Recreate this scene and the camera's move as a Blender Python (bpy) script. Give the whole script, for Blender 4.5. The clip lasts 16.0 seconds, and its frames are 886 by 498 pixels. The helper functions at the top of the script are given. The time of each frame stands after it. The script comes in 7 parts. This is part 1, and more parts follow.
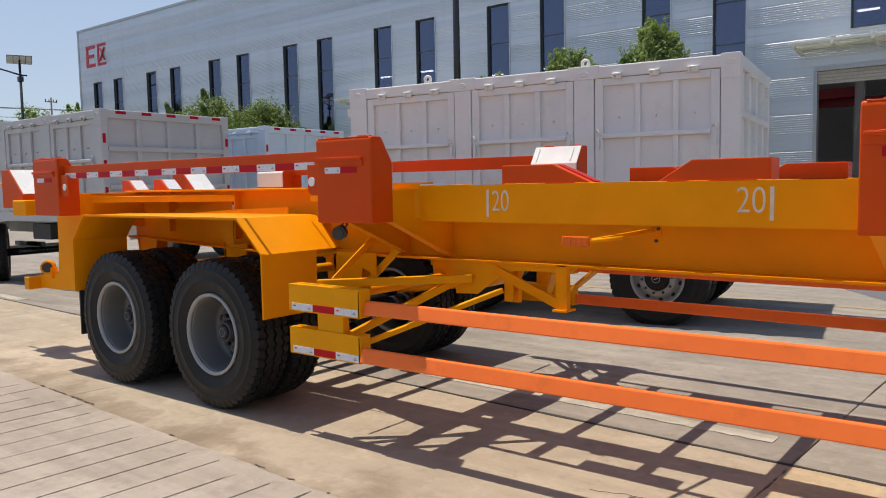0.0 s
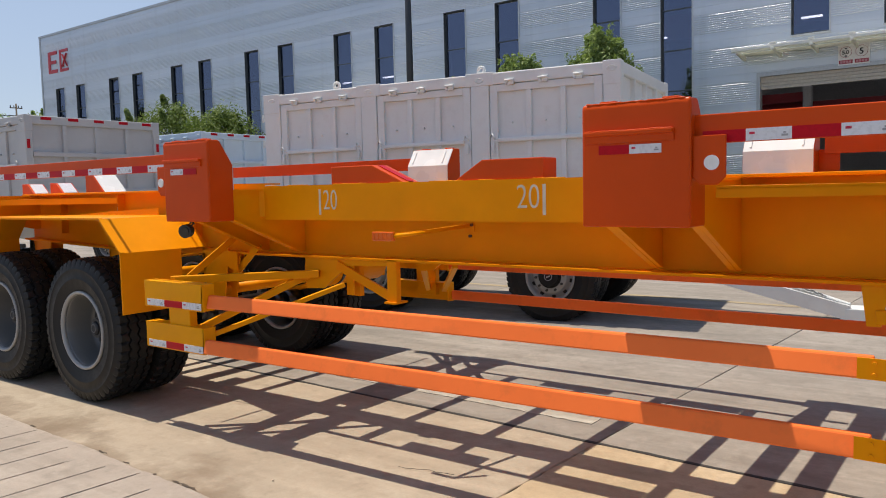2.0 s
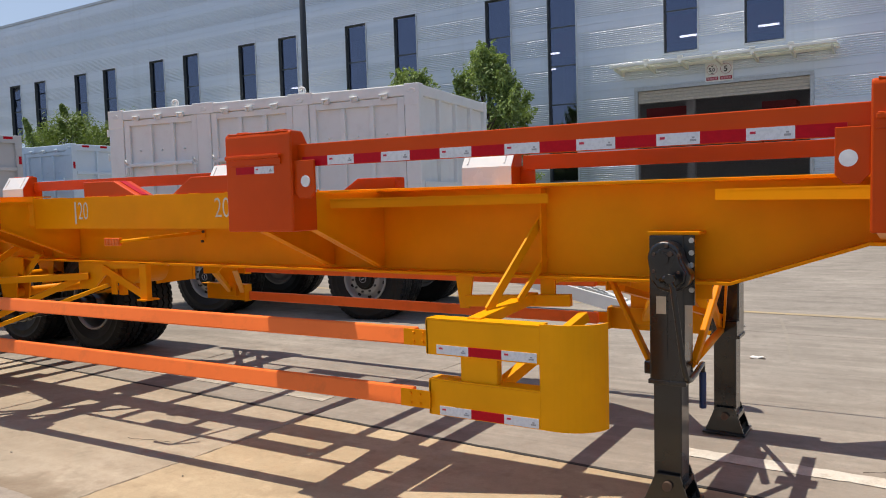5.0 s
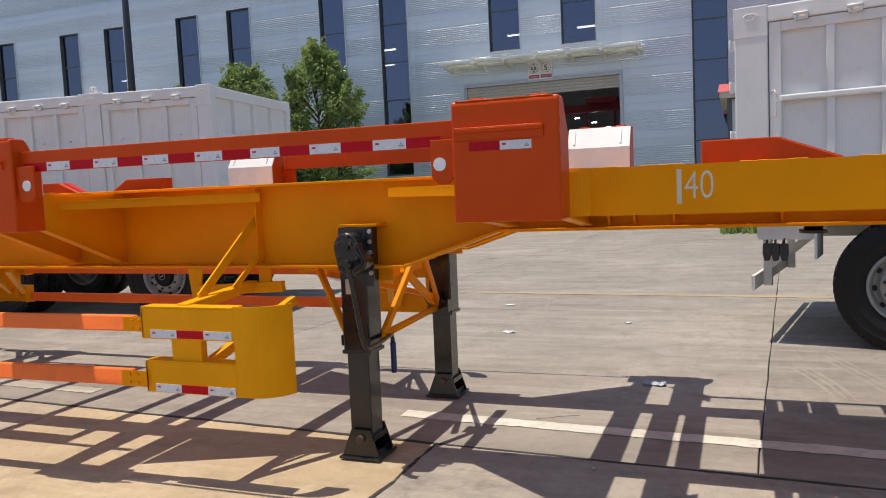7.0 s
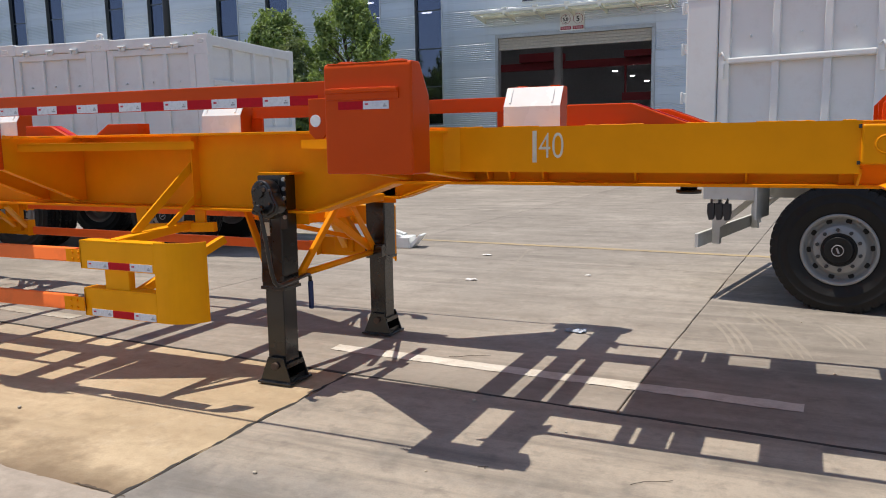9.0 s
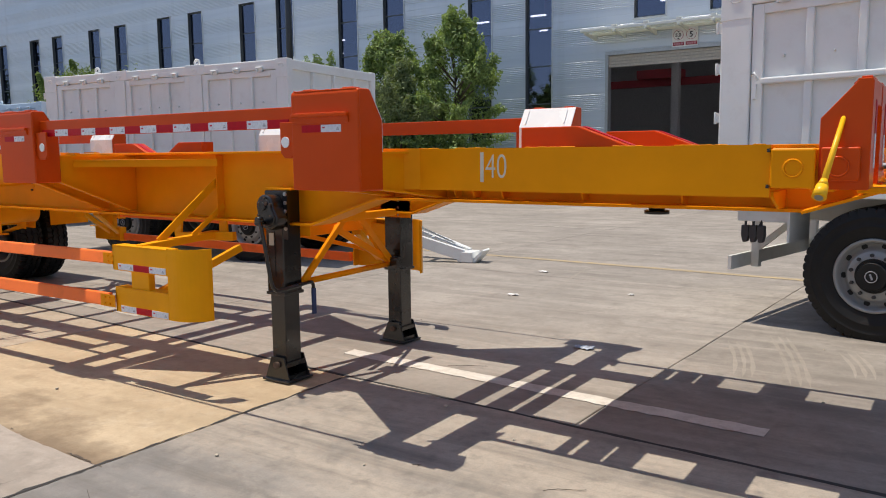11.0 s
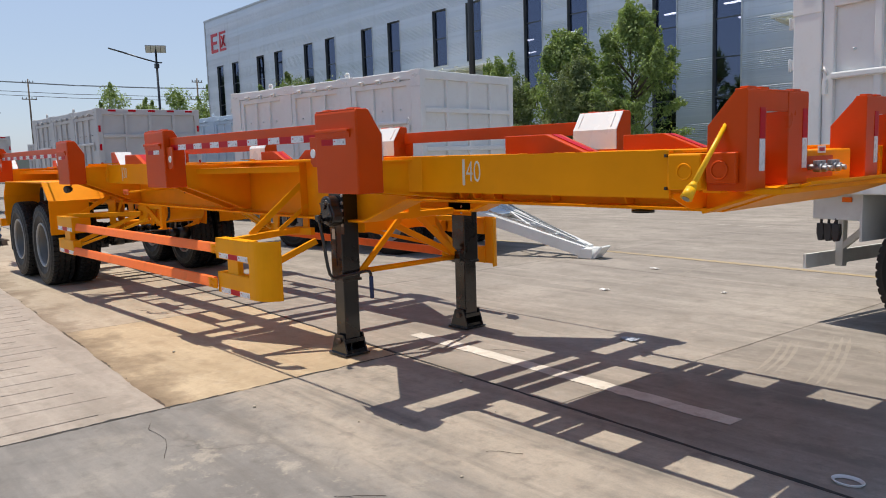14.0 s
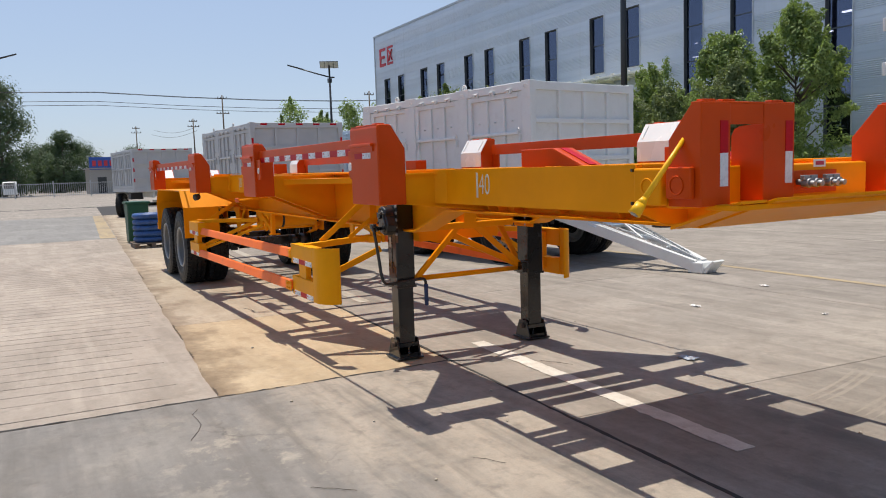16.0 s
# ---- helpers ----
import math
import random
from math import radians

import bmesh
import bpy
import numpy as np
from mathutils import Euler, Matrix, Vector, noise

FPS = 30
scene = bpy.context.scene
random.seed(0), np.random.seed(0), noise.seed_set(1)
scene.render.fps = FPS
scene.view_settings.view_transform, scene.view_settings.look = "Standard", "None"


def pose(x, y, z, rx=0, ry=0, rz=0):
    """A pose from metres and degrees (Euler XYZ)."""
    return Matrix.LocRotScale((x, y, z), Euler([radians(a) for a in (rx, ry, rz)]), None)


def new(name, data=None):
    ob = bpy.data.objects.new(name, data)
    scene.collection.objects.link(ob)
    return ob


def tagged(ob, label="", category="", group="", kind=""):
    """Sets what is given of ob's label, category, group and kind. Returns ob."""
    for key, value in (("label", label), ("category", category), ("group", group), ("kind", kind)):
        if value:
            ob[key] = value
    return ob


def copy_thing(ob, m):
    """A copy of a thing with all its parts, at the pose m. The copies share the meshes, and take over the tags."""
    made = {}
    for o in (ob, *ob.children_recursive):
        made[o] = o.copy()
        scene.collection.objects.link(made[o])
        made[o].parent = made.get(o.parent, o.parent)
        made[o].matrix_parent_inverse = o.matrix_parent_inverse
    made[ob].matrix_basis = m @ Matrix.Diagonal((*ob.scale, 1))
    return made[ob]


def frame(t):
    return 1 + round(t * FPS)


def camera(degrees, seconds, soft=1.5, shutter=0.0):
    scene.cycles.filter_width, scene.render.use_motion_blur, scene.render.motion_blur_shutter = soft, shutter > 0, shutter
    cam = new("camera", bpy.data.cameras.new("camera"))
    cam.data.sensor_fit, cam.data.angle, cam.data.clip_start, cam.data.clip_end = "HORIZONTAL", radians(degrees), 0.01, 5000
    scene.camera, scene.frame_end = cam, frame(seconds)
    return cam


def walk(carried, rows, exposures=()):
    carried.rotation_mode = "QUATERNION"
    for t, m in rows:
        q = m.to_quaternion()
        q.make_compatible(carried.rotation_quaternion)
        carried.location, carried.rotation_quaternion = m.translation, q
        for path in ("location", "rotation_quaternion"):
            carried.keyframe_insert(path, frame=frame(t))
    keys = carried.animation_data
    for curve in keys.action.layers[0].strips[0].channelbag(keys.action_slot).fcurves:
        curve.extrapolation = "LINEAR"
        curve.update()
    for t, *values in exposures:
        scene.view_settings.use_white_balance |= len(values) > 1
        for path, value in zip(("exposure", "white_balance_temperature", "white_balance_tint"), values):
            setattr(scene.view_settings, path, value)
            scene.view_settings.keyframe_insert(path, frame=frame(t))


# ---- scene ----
cam = camera(59.7, 16.0, soft=1.0)
METRES, EYE, TILT, LEAN, TURN = 7.732, 1.535, 0.0, 0.0, 38.1
ROWS = [
    (0.0, 0.0, 0.0, 0.0, -0.1, -4.61, 1.21),
    (0.5, 0.0277, -0.0149, -0.0026, -0.01, -4.48, 0.96),
    (1.0, 0.0631, -0.0196, -0.0046, -0.89, -4.46, 0.87),
    (1.5, 0.0939, -0.0257, -0.0066, -1.57, -4.38, 1.13),
    (2.0, 0.1118, -0.0407, -0.0069, -1.74, -4.26, 1.49),
    (2.5, 0.1345, -0.0643, -0.0063, -1.4, -4.04, 1.72),
    (3.0, 0.1703, -0.081, -0.0089, -1.07, -3.84, 1.73),
    (5.5, 0.3045, -0.1798, -0.0101, -9.54, -3.91, 1.85),
    (6.0, 0.3174, -0.2104, -0.0109, -12.6, -4.14, 2.04),
    (6.5, 0.3384, -0.2353, -0.0089, -15.22, -4.36, 2.36),
    (7.0, 0.3672, -0.2565, -0.0096, -17.17, -4.66, 2.69),
    (7.5, 0.3845, -0.2773, -0.0083, -17.72, -5.11, 3.04),
    (8.0, 0.3945, -0.3018, -0.0094, -17.63, -6.83, 3.31),
    (8.5, 0.4178, -0.3214, -0.0076, -16.25, -9.87, 3.63),
    (9.0, 0.4532, -0.3318, -0.0091, -13.6, -8.24, 1.14),
    (11.5, 0.5798, -0.4011, -0.0072, -1.98, -6.75, 1.37),
    (12.0, 0.6011, -0.4221, -0.0051, 0.31, -6.61, 1.45),
    (12.5, 0.6281, -0.4274, -0.0047, 2.78, -6.47, 1.49),
    (13.0, 0.6611, -0.4288, -0.0057, 5.39, -6.46, 1.54),
    (13.5, 0.688, -0.4443, -0.0059, 8.16, -6.55, 1.67),
    (14.0, 0.7149, -0.4547, -0.0042, 11.17, -6.78, 1.94),
    (14.5, 0.746, -0.4456, -0.0061, 14.4, -6.96, 2.21),
    (15.0, 0.7749, -0.4397, -0.0054, 17.78, -6.9, 2.29),
    (15.5, 0.8031, -0.442, -0.0066, 20.87, -6.49, 2.14),
    (16.0, 0.8314, -0.4377, -0.0047, 23.66, -5.73, 1.97),
]
walk(cam, [(t, pose(0, 0, EYE, TILT, LEAN, TURN) @ pose(METRES * x, METRES * y, METRES * z, 90 + pitch, roll, yaw)) for t, x, y, z, yaw, pitch, roll in ROWS],
     exposures=[(0.0, 0.11, 6450, 14), (6.0, 0.13, 6350, 14), (9.0, 0.12, 6250, 14), (16.0, 0.12, 6250, 14)])

# ---- light ----
SUN = Vector((-0.28, -0.012, 1.0)).normalized()
world = bpy.data.worlds.new("sky")
scene.world = world
world.use_nodes = True
wn = world.node_tree.nodes
sky = wn.new("ShaderNodeTexSky")
sky.sky_type = "NISHITA"
sky.sun_disc = False
sky.sun_elevation = math.asin(SUN.z)
sky.sun_rotation = math.atan2(SUN.x, SUN.y)
sky.air_density, sky.dust_density, sky.ozone_density = 1.0, 0.7, 1.0
wn["Background"].inputs["Strength"].default_value = 0.124
haze = wn.new("ShaderNodeMix")
haze.data_type = "RGBA"
haze.inputs[7].default_value = (3.35, 4.05, 5.0, 1)
# thicker haze towards the horizon
up = wn.new("ShaderNodeSeparateXYZ")
world.node_tree.links.new(wn.new("ShaderNodeTexCoord").outputs["Generated"], up.inputs[0])
thick = wn.new("ShaderNodeMapRange")
thick.inputs[1].default_value, thick.inputs[2].default_value = 0.15, 0.75
thick.inputs[3].default_value, thick.inputs[4].default_value = 0.60, 0.12
world.node_tree.links.new(up.outputs[2], thick.inputs[0])
world.node_tree.links.new(thick.outputs[0], haze.inputs[0])
world.node_tree.links.new(sky.outputs[0], haze.inputs[6])
world.node_tree.links.new(haze.outputs[2], wn["Background"].inputs["Color"])
sun = new("sun", bpy.data.lights.new("sun", "SUN"))
sun.data.energy, sun.data.angle, sun.data.color = 4.6, radians(0.55), (1.0, 0.912, 0.742)
sun.rotation_mode = "QUATERNION"
sun.rotation_quaternion = SUN.to_track_quat("Z", "Y")

# ---- materials ----
def nodes_of(name):
    m = bpy.data.materials.new(name)
    m.use_nodes = True
    t = m.node_tree
    return m, t, t.nodes, t.links, t.nodes["Principled BSDF"]


def tex_noise(t, scale, detail=4, rough=0.55, stretch=None, coord="Object"):
    if coord == "World":
        out = t.nodes.new("ShaderNodeNewGeometry").outputs["Position"]
    else:
        out = t.nodes.new("ShaderNodeTexCoord").outputs[coord]
    if stretch:
        mp = t.nodes.new("ShaderNodeMapping")
        mp.inputs["Scale"].default_value = stretch
        t.links.new(out, mp.inputs["Vector"])
        out = mp.outputs[0]
    n = t.nodes.new("ShaderNodeTexNoise")
    n.inputs["Scale"].default_value = scale
    n.inputs["Detail"].default_value = detail
    n.inputs["Roughness"].default_value = rough
    t.links.new(out, n.inputs["Vector"])
    return n.outputs["Fac"]


def ramp(t, fac, stops):
    r = t.nodes.new("ShaderNodeValToRGB")
    el = r.color_ramp.elements
    while len(el) < len(stops):
        el.new(0.5)
    for e, (p, c) in zip(el, stops):
        e.position = p
        e.color = (*c, 1) if len(c) == 3 else c
    t.links.new(fac, r.inputs[0])
    return r.outputs[0]


def mixed(t, fac, a, b, kind="MIX"):
    m = t.nodes.new("ShaderNodeMix")
    m.data_type, m.blend_type = "RGBA", kind
    for sock, v in ((m.inputs[0], fac), (m.inputs[6], a), (m.inputs[7], b)):
        if isinstance(v, (int, float)):
            sock.default_value = v
        elif isinstance(v, tuple):
            sock.default_value = (*v, 1)
        else:
            t.links.new(v, sock)
    return m.outputs[2]


def bump(t, height, strength, dist, bsdf):
    b = t.nodes.new("ShaderNodeBump")
    b.inputs["Strength"].default_value = strength
    b.inputs["Distance"].default_value = dist
    t.links.new(height, b.inputs["Height"])
    t.links.new(b.outputs[0], bsdf.inputs["Normal"])


def grey(v):
    return (v, v, v)


def paint(name, col, rough=0.35, coat=0.3, dirt=0.25, dirt_col=(0.23, 0.19, 0.14), orange_peel=0.05, vary=0.1, spec=0.5):
    """Sprayed paint on steel: slight tone shifts, dust, orange peel."""
    m, t, n, l, b = nodes_of(name)
    big = tex_noise(t, 1.7, 5)
    fine = tex_noise(t, 38, 3)
    lo = tuple(max(0, c * (1 - vary)) for c in col)
    hi = tuple(min(1, c * (1 + vary)) for c in col)
    base = ramp(t, big, [(0.3, lo), (0.7, hi)])
    dust = ramp(t, tex_noise(t, 5.5, 8, 0.7), [(0.52, grey(0)), (0.8, grey(dirt))])
    l.new(mixed(t, dust, base, dirt_col), b.inputs["Base Color"])
    l.new(ramp(t, big, [(0.25, grey(rough * 0.8)), (0.8, grey(min(1, rough * 1.35)))]), b.inputs["Roughness"])
    b.inputs["Coat Weight"].default_value = coat
    b.inputs["Specular IOR Level"].default_value = spec
    b.inputs["Coat Roughness"].default_value = 0.12
    bump(t, fine, orange_peel, 0.004, b)
    return m


def plain(name, col, rough=0.5, metal=0.0, vary=0.15, scale=12, bumpy=0.1, spec=0.5):
    m, t, n, l, b = nodes_of(name)
    f = tex_noise(t, scale, 6, 0.6)
    l.new(ramp(t, f, [(0.25, tuple(c * (1 - vary) for c in col)), (0.75, tuple(min(1, c * (1 + vary)) for c in col))]), b.inputs["Base Color"])
    l.new(ramp(t, f, [(0.2, grey(rough * 0.8)), (0.8, grey(min(1, rough * 1.2)))]), b.inputs["Roughness"])
    b.inputs["Metallic"].default_value = metal
    b.inputs["Specular IOR Level"].default_value = spec
    bump(t, tex_noise(t, scale * 6, 3), bumpy, 0.004, b)
    return m


def concrete(name, c1, c2, stain, stain_amt=0.6, cracks=0.5, tracks=0.35, worn=0.0, edge=None, grain=0.3, spot=None, chip=None, sweep=0.75, warm=None):
    """Yard concrete: blotches, tyre dirt, pale worn patches, grit and hairline cracks.
    edge: distance across the bay at which brown washed-in dirt starts."""
    m, t, n, l, b = nodes_of(name)
    big = tex_noise(t, 0.42, 7, 0.6, coord="World")
    mid = tex_noise(t, 2.1, 9, 0.66, coord="World")
    small = tex_noise(t, 17, 6, 0.7, coord="World")
    fine = tex_noise(t, 110, 4, 0.65, coord="World")
    col = ramp(t, big, [(0.36, tuple(c * 0.88 for c in c1)), (0.5, c1), (0.66, c2)])
    if warm:
        # sandy dust lying over the bay beyond a wavering line
        wpos = n.new("ShaderNodeSeparateXYZ")
        l.new(n.new("ShaderNodeNewGeometry").outputs["Position"], wpos.inputs[0])
        lift = n.new("ShaderNodeMath")
        lift.operation = "MULTIPLY_ADD"
        lift.inputs[1].default_value, lift.inputs[2].default_value = 0.42, -0.42 * warm[0]
        l.new(wpos.outputs["Y"], lift.inputs[0])
        both = n.new("ShaderNodeMath")
        l.new(lift.outputs[0], both.inputs[0])
        l.new(tex_noise(t, 0.9, 8, 0.62, stretch=(0.6, 1.6, 1.0), coord="World"), both.inputs[1])
        col = mixed(t, ramp(t, both.outputs[0], [(0.38, grey(0)), (0.62, grey(0.85))]), col, warm[1])
    col = mixed(t, ramp(t, mid, [(0.47, grey(0)), (0.70, grey(stain_amt))]), col, stain)
    drag = tex_noise(t, 1.0, 6, 0.62, stretch=(0.55, 2.8, 1.0), coord="World")
    col = mixed(t, ramp(t, drag, [(0.48, grey(0)), (0.70, grey(tracks))]), col, tuple(c * 0.62 for c in stain))
    slant = n.new("ShaderNodeMapping")
    slant.inputs["Rotation"].default_value = (0, 0, sweep)
    slant.inputs["Scale"].default_value = (0.5, 7.0, 1.0)
    l.new(n.new("ShaderNodeNewGeometry").outputs["Position"], slant.inputs["Vector"])
    sw = n.new("ShaderNodeTexNoise")
    sw.inputs["Scale"].default_value, sw.inputs["Detail"].default_value, sw.inputs["Roughness"].default_value = 0.8, 5, 0.6
    l.new(slant.outputs[0], sw.inputs["Vector"])
    col = mixed(t, ramp(t, sw.outputs["Fac"], [(0.52, grey(0)), (0.72, grey(tracks * 0.9))]), col, tuple(min(1, c * 1.15) for c in c2))
    if spot:
        col = mixed(t, ramp(t, sw.outputs["Fac"], [(0.32, grey(0.6)), (0.47, grey(0))]), col, tuple(c * 0.8 for c in stain))
    if worn:
        if spot:
            near = n.new("ShaderNodeMapping")
            near.vector_type = "TEXTURE"
            near.inputs["Location"].default_value = (spot[0], spot[1], 0)
            near.inputs["Rotation"].default_value = (0, 0, spot[4])
            near.inputs["Scale"].default_value = (spot[2], spot[3], 1)
            l.new(n.new("ShaderNodeNewGeometry").outputs["Position"], near.inputs["Vector"])
            ln = n.new("ShaderNodeVectorMath")
            ln.operation = "LENGTH"
            l.new(near.outputs[0], ln.inputs[0])
            place = ramp(t, ln.outputs["Value"], [(0.25, grey(1)), (1.0, grey(0.12))])
        else:
            place = ramp(t, tex_noise(t, 0.38, 3, 0.5, coord="World"), [(0.47, grey(0)), (0.60, grey(1))])
        chips = ramp(t, tex_noise(t, 3.4, 12, 0.74, coord="World"), [(0.53, grey(0)), (0.60, grey(worn))])
        col = mixed(t, mixed(t, 1.0, place, chips, "MULTIPLY"), col, (0.42, 0.375, 0.305))
    spots = ramp(t, tex_noise(t, 6.5, 7, 0.62, coord="World"), [(0.30, grey(0.5)), (0.46, grey(0)), (0.58, grey(0))])
    col = mixed(t, spots, col, tuple(c * 0.72 for c in stain))
    light = ramp(t, tex_noise(t, 4.3, 8, 0.66, coord="World"), [(0.55, grey(0)), (0.72, grey(0.35))])
    col = mixed(t, light, col, tuple(min(1, c * 1.25) for c in c2))
    col = mixed(t, ramp(t, small, [(0.36, grey(grain)), (0.55, grey(0))]), col, tuple(c * 0.6 for c in c1))
    col = mixed(t, ramp(t, fine, [(0.32, grey(grain)), (0.55, grey(0)), (0.70, grey(0)), (0.8, grey(grain * 0.5))]), col, tuple(c * 0.55 for c in c1))
    if chip:
        gone = ramp(t, tex_noise(t, 7.5, 12, 0.75, coord="World"), [(0.54, grey(0)), (0.60, grey(0.8))])
        col = mixed(t, gone, col, chip)
    if edge is not None:
        sep = n.new("ShaderNodeSeparateXYZ")
        l.new(n.new("ShaderNodeTexCoord").outputs["Object"], sep.inputs[0])
        far = n.new("ShaderNodeMath")
        far.operation = "MULTIPLY_ADD"
        far.inputs[1].default_value, far.inputs[2].default_value = -0.62, -0.62 * edge
        l.new(sep.outputs["Y"], far.inputs[0])
        add = n.new("ShaderNodeMath")
        l.new(far.outputs[0], add.inputs[0])
        l.new(tex_noise(t, 2.0, 10, 0.62, coord="World"), add.inputs[1])
        col = mixed(t, ramp(t, add.outputs[0], [(0.57, grey(0)), (0.66, grey(0.45)), (0.84, grey(0.9))]), col, (0.135, 0.092, 0.055))
    pos = n.new("ShaderNodeNewGeometry").outputs["Position"]
    wob = n.new("ShaderNodeTexNoise")
    wob.inputs["Scale"].default_value, wob.inputs["Detail"].default_value = 1.6, 6
    l.new(pos, wob.inputs["Vector"])
    shift = n.new("ShaderNodeVectorMath")
    shift.operation = "MULTIPLY_ADD"
    l.new(wob.outputs["Color"], shift.inputs[0])
    shift.inputs[1].default_value = (0.9, 0.9, 0.0)
    l.new(pos, shift.inputs[2])
    vor = n.new("ShaderNodeTexVoronoi")
    vor.feature = "DISTANCE_TO_EDGE"
    vor.inputs["Scale"].default_value = 0.28
    l.new(shift.outputs[0], vor.inputs["Vector"])
    crack = ramp(t, vor.outputs["Distance"], [(0.0, grey(cracks)), (0.0022, grey(0))])
    some = ramp(t, tex_noise(t, 0.35, 3, coord="World"), [(0.54, grey(0)), (0.62, grey(1))])
    col = mixed(t, mixed(t, 1.0, crack, some, "MULTIPLY"), col, tuple(c * 0.3 for c in c1))
    oi = n.new("ShaderNodeObjectInfo")
    col = mixed(t, 0.12, col, ramp(t, oi.outputs["Random"], [(0, tuple(c * 0.65 for c in c1)), (1, tuple(min(1, c * 1.3) for c in c2))]))
    l.new(col, b.inputs["Base Color"])
    l.new(ramp(t, mid, [(0.3, grey(0.72)), (0.8, grey(0.92))]), b.inputs["Roughness"])
    b.inputs["Specular IOR Level"].default_value = 0.3
    h = mixed(t, 0.45, fine, small)
    bump(t, h, 0.3, 0.010, b)
    return m


YELLOW = paint("yellow_paint", (0.83, 0.296, 0.001), 0.38, 0.0, 0.08, (0.35, 0.17, 0.02), spec=0.07)
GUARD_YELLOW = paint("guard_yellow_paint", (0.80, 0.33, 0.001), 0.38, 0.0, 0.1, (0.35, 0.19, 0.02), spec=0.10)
ORANGE = paint("orange_paint", (0.58, 0.064, 0.003), 0.32, 0.10, 0.10, (0.35, 0.09, 0.02), spec=0.10)
SALMON = paint("orange_guard_paint", (0.95, 0.195, 0.045), 0.42, 0.0, 0.45, (0.42, 0.12, 0.04), spec=0.07)
CREAM = paint("cream_primer", (0.775, 0.785, 0.76), 0.25, 0.5, 0.05)
WHITE = paint("white_body_paint", (0.735, 0.752, 0.735), 0.4, 0.15, 0.25, (0.45, 0.41, 0.36), vary=0.04)
DULL_WHITE = paint("dusty_white_body_paint", (0.485, 0.485, 0.485), 0.5, 0.05, 0.35, (0.40, 0.38, 0.34), vary=0.07)
PALE_BLUE = paint("pale_blue_body_paint", (0.62, 0.72, 0.80), 0.4, 0.15, 0.15, (0.45, 0.43, 0.4), vary=0.04)
CHASSIS_GREY = paint("light_grey_chassis_paint", (0.60, 0.60, 0.57), 0.5, 0.05, 0.3)
BLACK = paint("black_paint", (0.008, 0.008, 0.0085), 0.26, 0.5, 0.07, (0.08, 0.07, 0.06), spec=0.4)
# silver rim: shade of the deep dish is put into RIM, RIM_LIP is its lit tone
RIM = paint("shaded_silver_rim_paint", (0.118, 0.118, 0.113), 0.36, 0.1, 0.25)
RIM_LIP = paint("lit_silver_rim_lip_paint", (0.32, 0.315, 0.30), 0.3, 0.1, 0.2)
DISC_SILVER = paint("silver_disc_paint", (0.27, 0.27, 0.26), 0.32, 0.1, 0.3)
BRIGHT_YELLOW = paint("bright_yellow_paint", (0.85, 0.45, 0.006), 0.35, 0.0, 0.05, spec=0.3)
BLACK_HUB = plain("dark_hub_iron", (0.03, 0.03, 0.032), 0.5)
STEEL = plain("bright_steel", (0.46, 0.46, 0.45), 0.36, 1.0, 0.2)
DULL_STEEL = plain("dull_galvanised_steel", (0.30, 0.31, 0.32), 0.55, 0.6, 0.3, 40)
IRON = plain("rusty_iron", (0.10, 0.065, 0.045), 0.75, 0.3, 0.4)
BLUE_GRIP = plain("blue_rubber_grip", (0.015, 0.035, 0.12), 0.5)
TAPE_RED = plain("red_reflective_tape", (0.46, 0.003, 0.012), 0.4, 0, 0.12, 60, 0.05, 0.15)
TAPE_WHITE = plain("white_reflective_tape", (0.66, 0.67, 0.70), 0.28, 0, 0.06, 60, 0.05)
MARK_WHITE = plain("white_stencil_paint", (0.78, 0.78, 0.76), 0.6)
MARK_CREAM = plain("thin_cream_stencil_paint", (0.62, 0.55, 0.42), 0.6)
MARK_GREY = plain("grey_print", (0.30, 0.30, 0.32), 0.5)
MARK_RED = plain("red_print", (0.5, 0.02, 0.05), 0.5)
AMBER = plain("amber_lens", (0.75, 0.13, 0.005), 0.15)
REFLECT = plain("white_reflector_lens", (0.80, 0.79, 0.77), 0.2)
DARK = plain("dark_frame_aluminium", (0.035, 0.038, 0.042), 0.4, 0.2)
ALU = plain("aluminium_trim", (0.42, 0.43, 0.44), 0.4, 0.6)
GREEN = plain("green_bin_plastic", (0.010, 0.075, 0.036), 0.45)
BLUE_WRAP = plain("blue_wrapped_hose", (0.02, 0.07, 0.22), 0.45, 0, 0.5, 9, 0.4)
WOOD = plain("grey_pallet_wood", (0.16, 0.12, 0.085), 0.85, 0, 0.35, 20, 0.3)
BARK = plain("bark", (0.11, 0.085, 0.06), 0.9, 0, 0.35, 18, 0.5)
HALL_DARK = plain("dim_hall_surface", (0.42, 0.42, 0.43), 0.8)
HALL_RED = plain("red_crane_paint", (0.26, 0.012, 0.02), 0.5)
SIGN_BLUE = plain("blue_shop_sign", (0.03, 0.09, 0.38), 0.4)
SIGN_RED = plain("red_letter_paint", (0.52, 0.035, 0.05), 0.5)
WALL_FAR = plain("far_render_wall", (0.35, 0.33, 0.30), 0.85)
GRASS = plain("weedy_verge", (0.10, 0.13, 0.045), 0.95, 0, 0.5, 6, 0.6)
KERB = plain("kerb_concrete", (0.42, 0.41, 0.38), 0.85, 0, 0.25, 5, 0.4)
YARD = concrete("grey_yard_concrete", (0.272, 0.244, 0.211), (0.357, 0.321, 0.278), (0.186, 0.165, 0.142), 0.8, tracks=0.6, worn=0.3, sweep=-0.12)
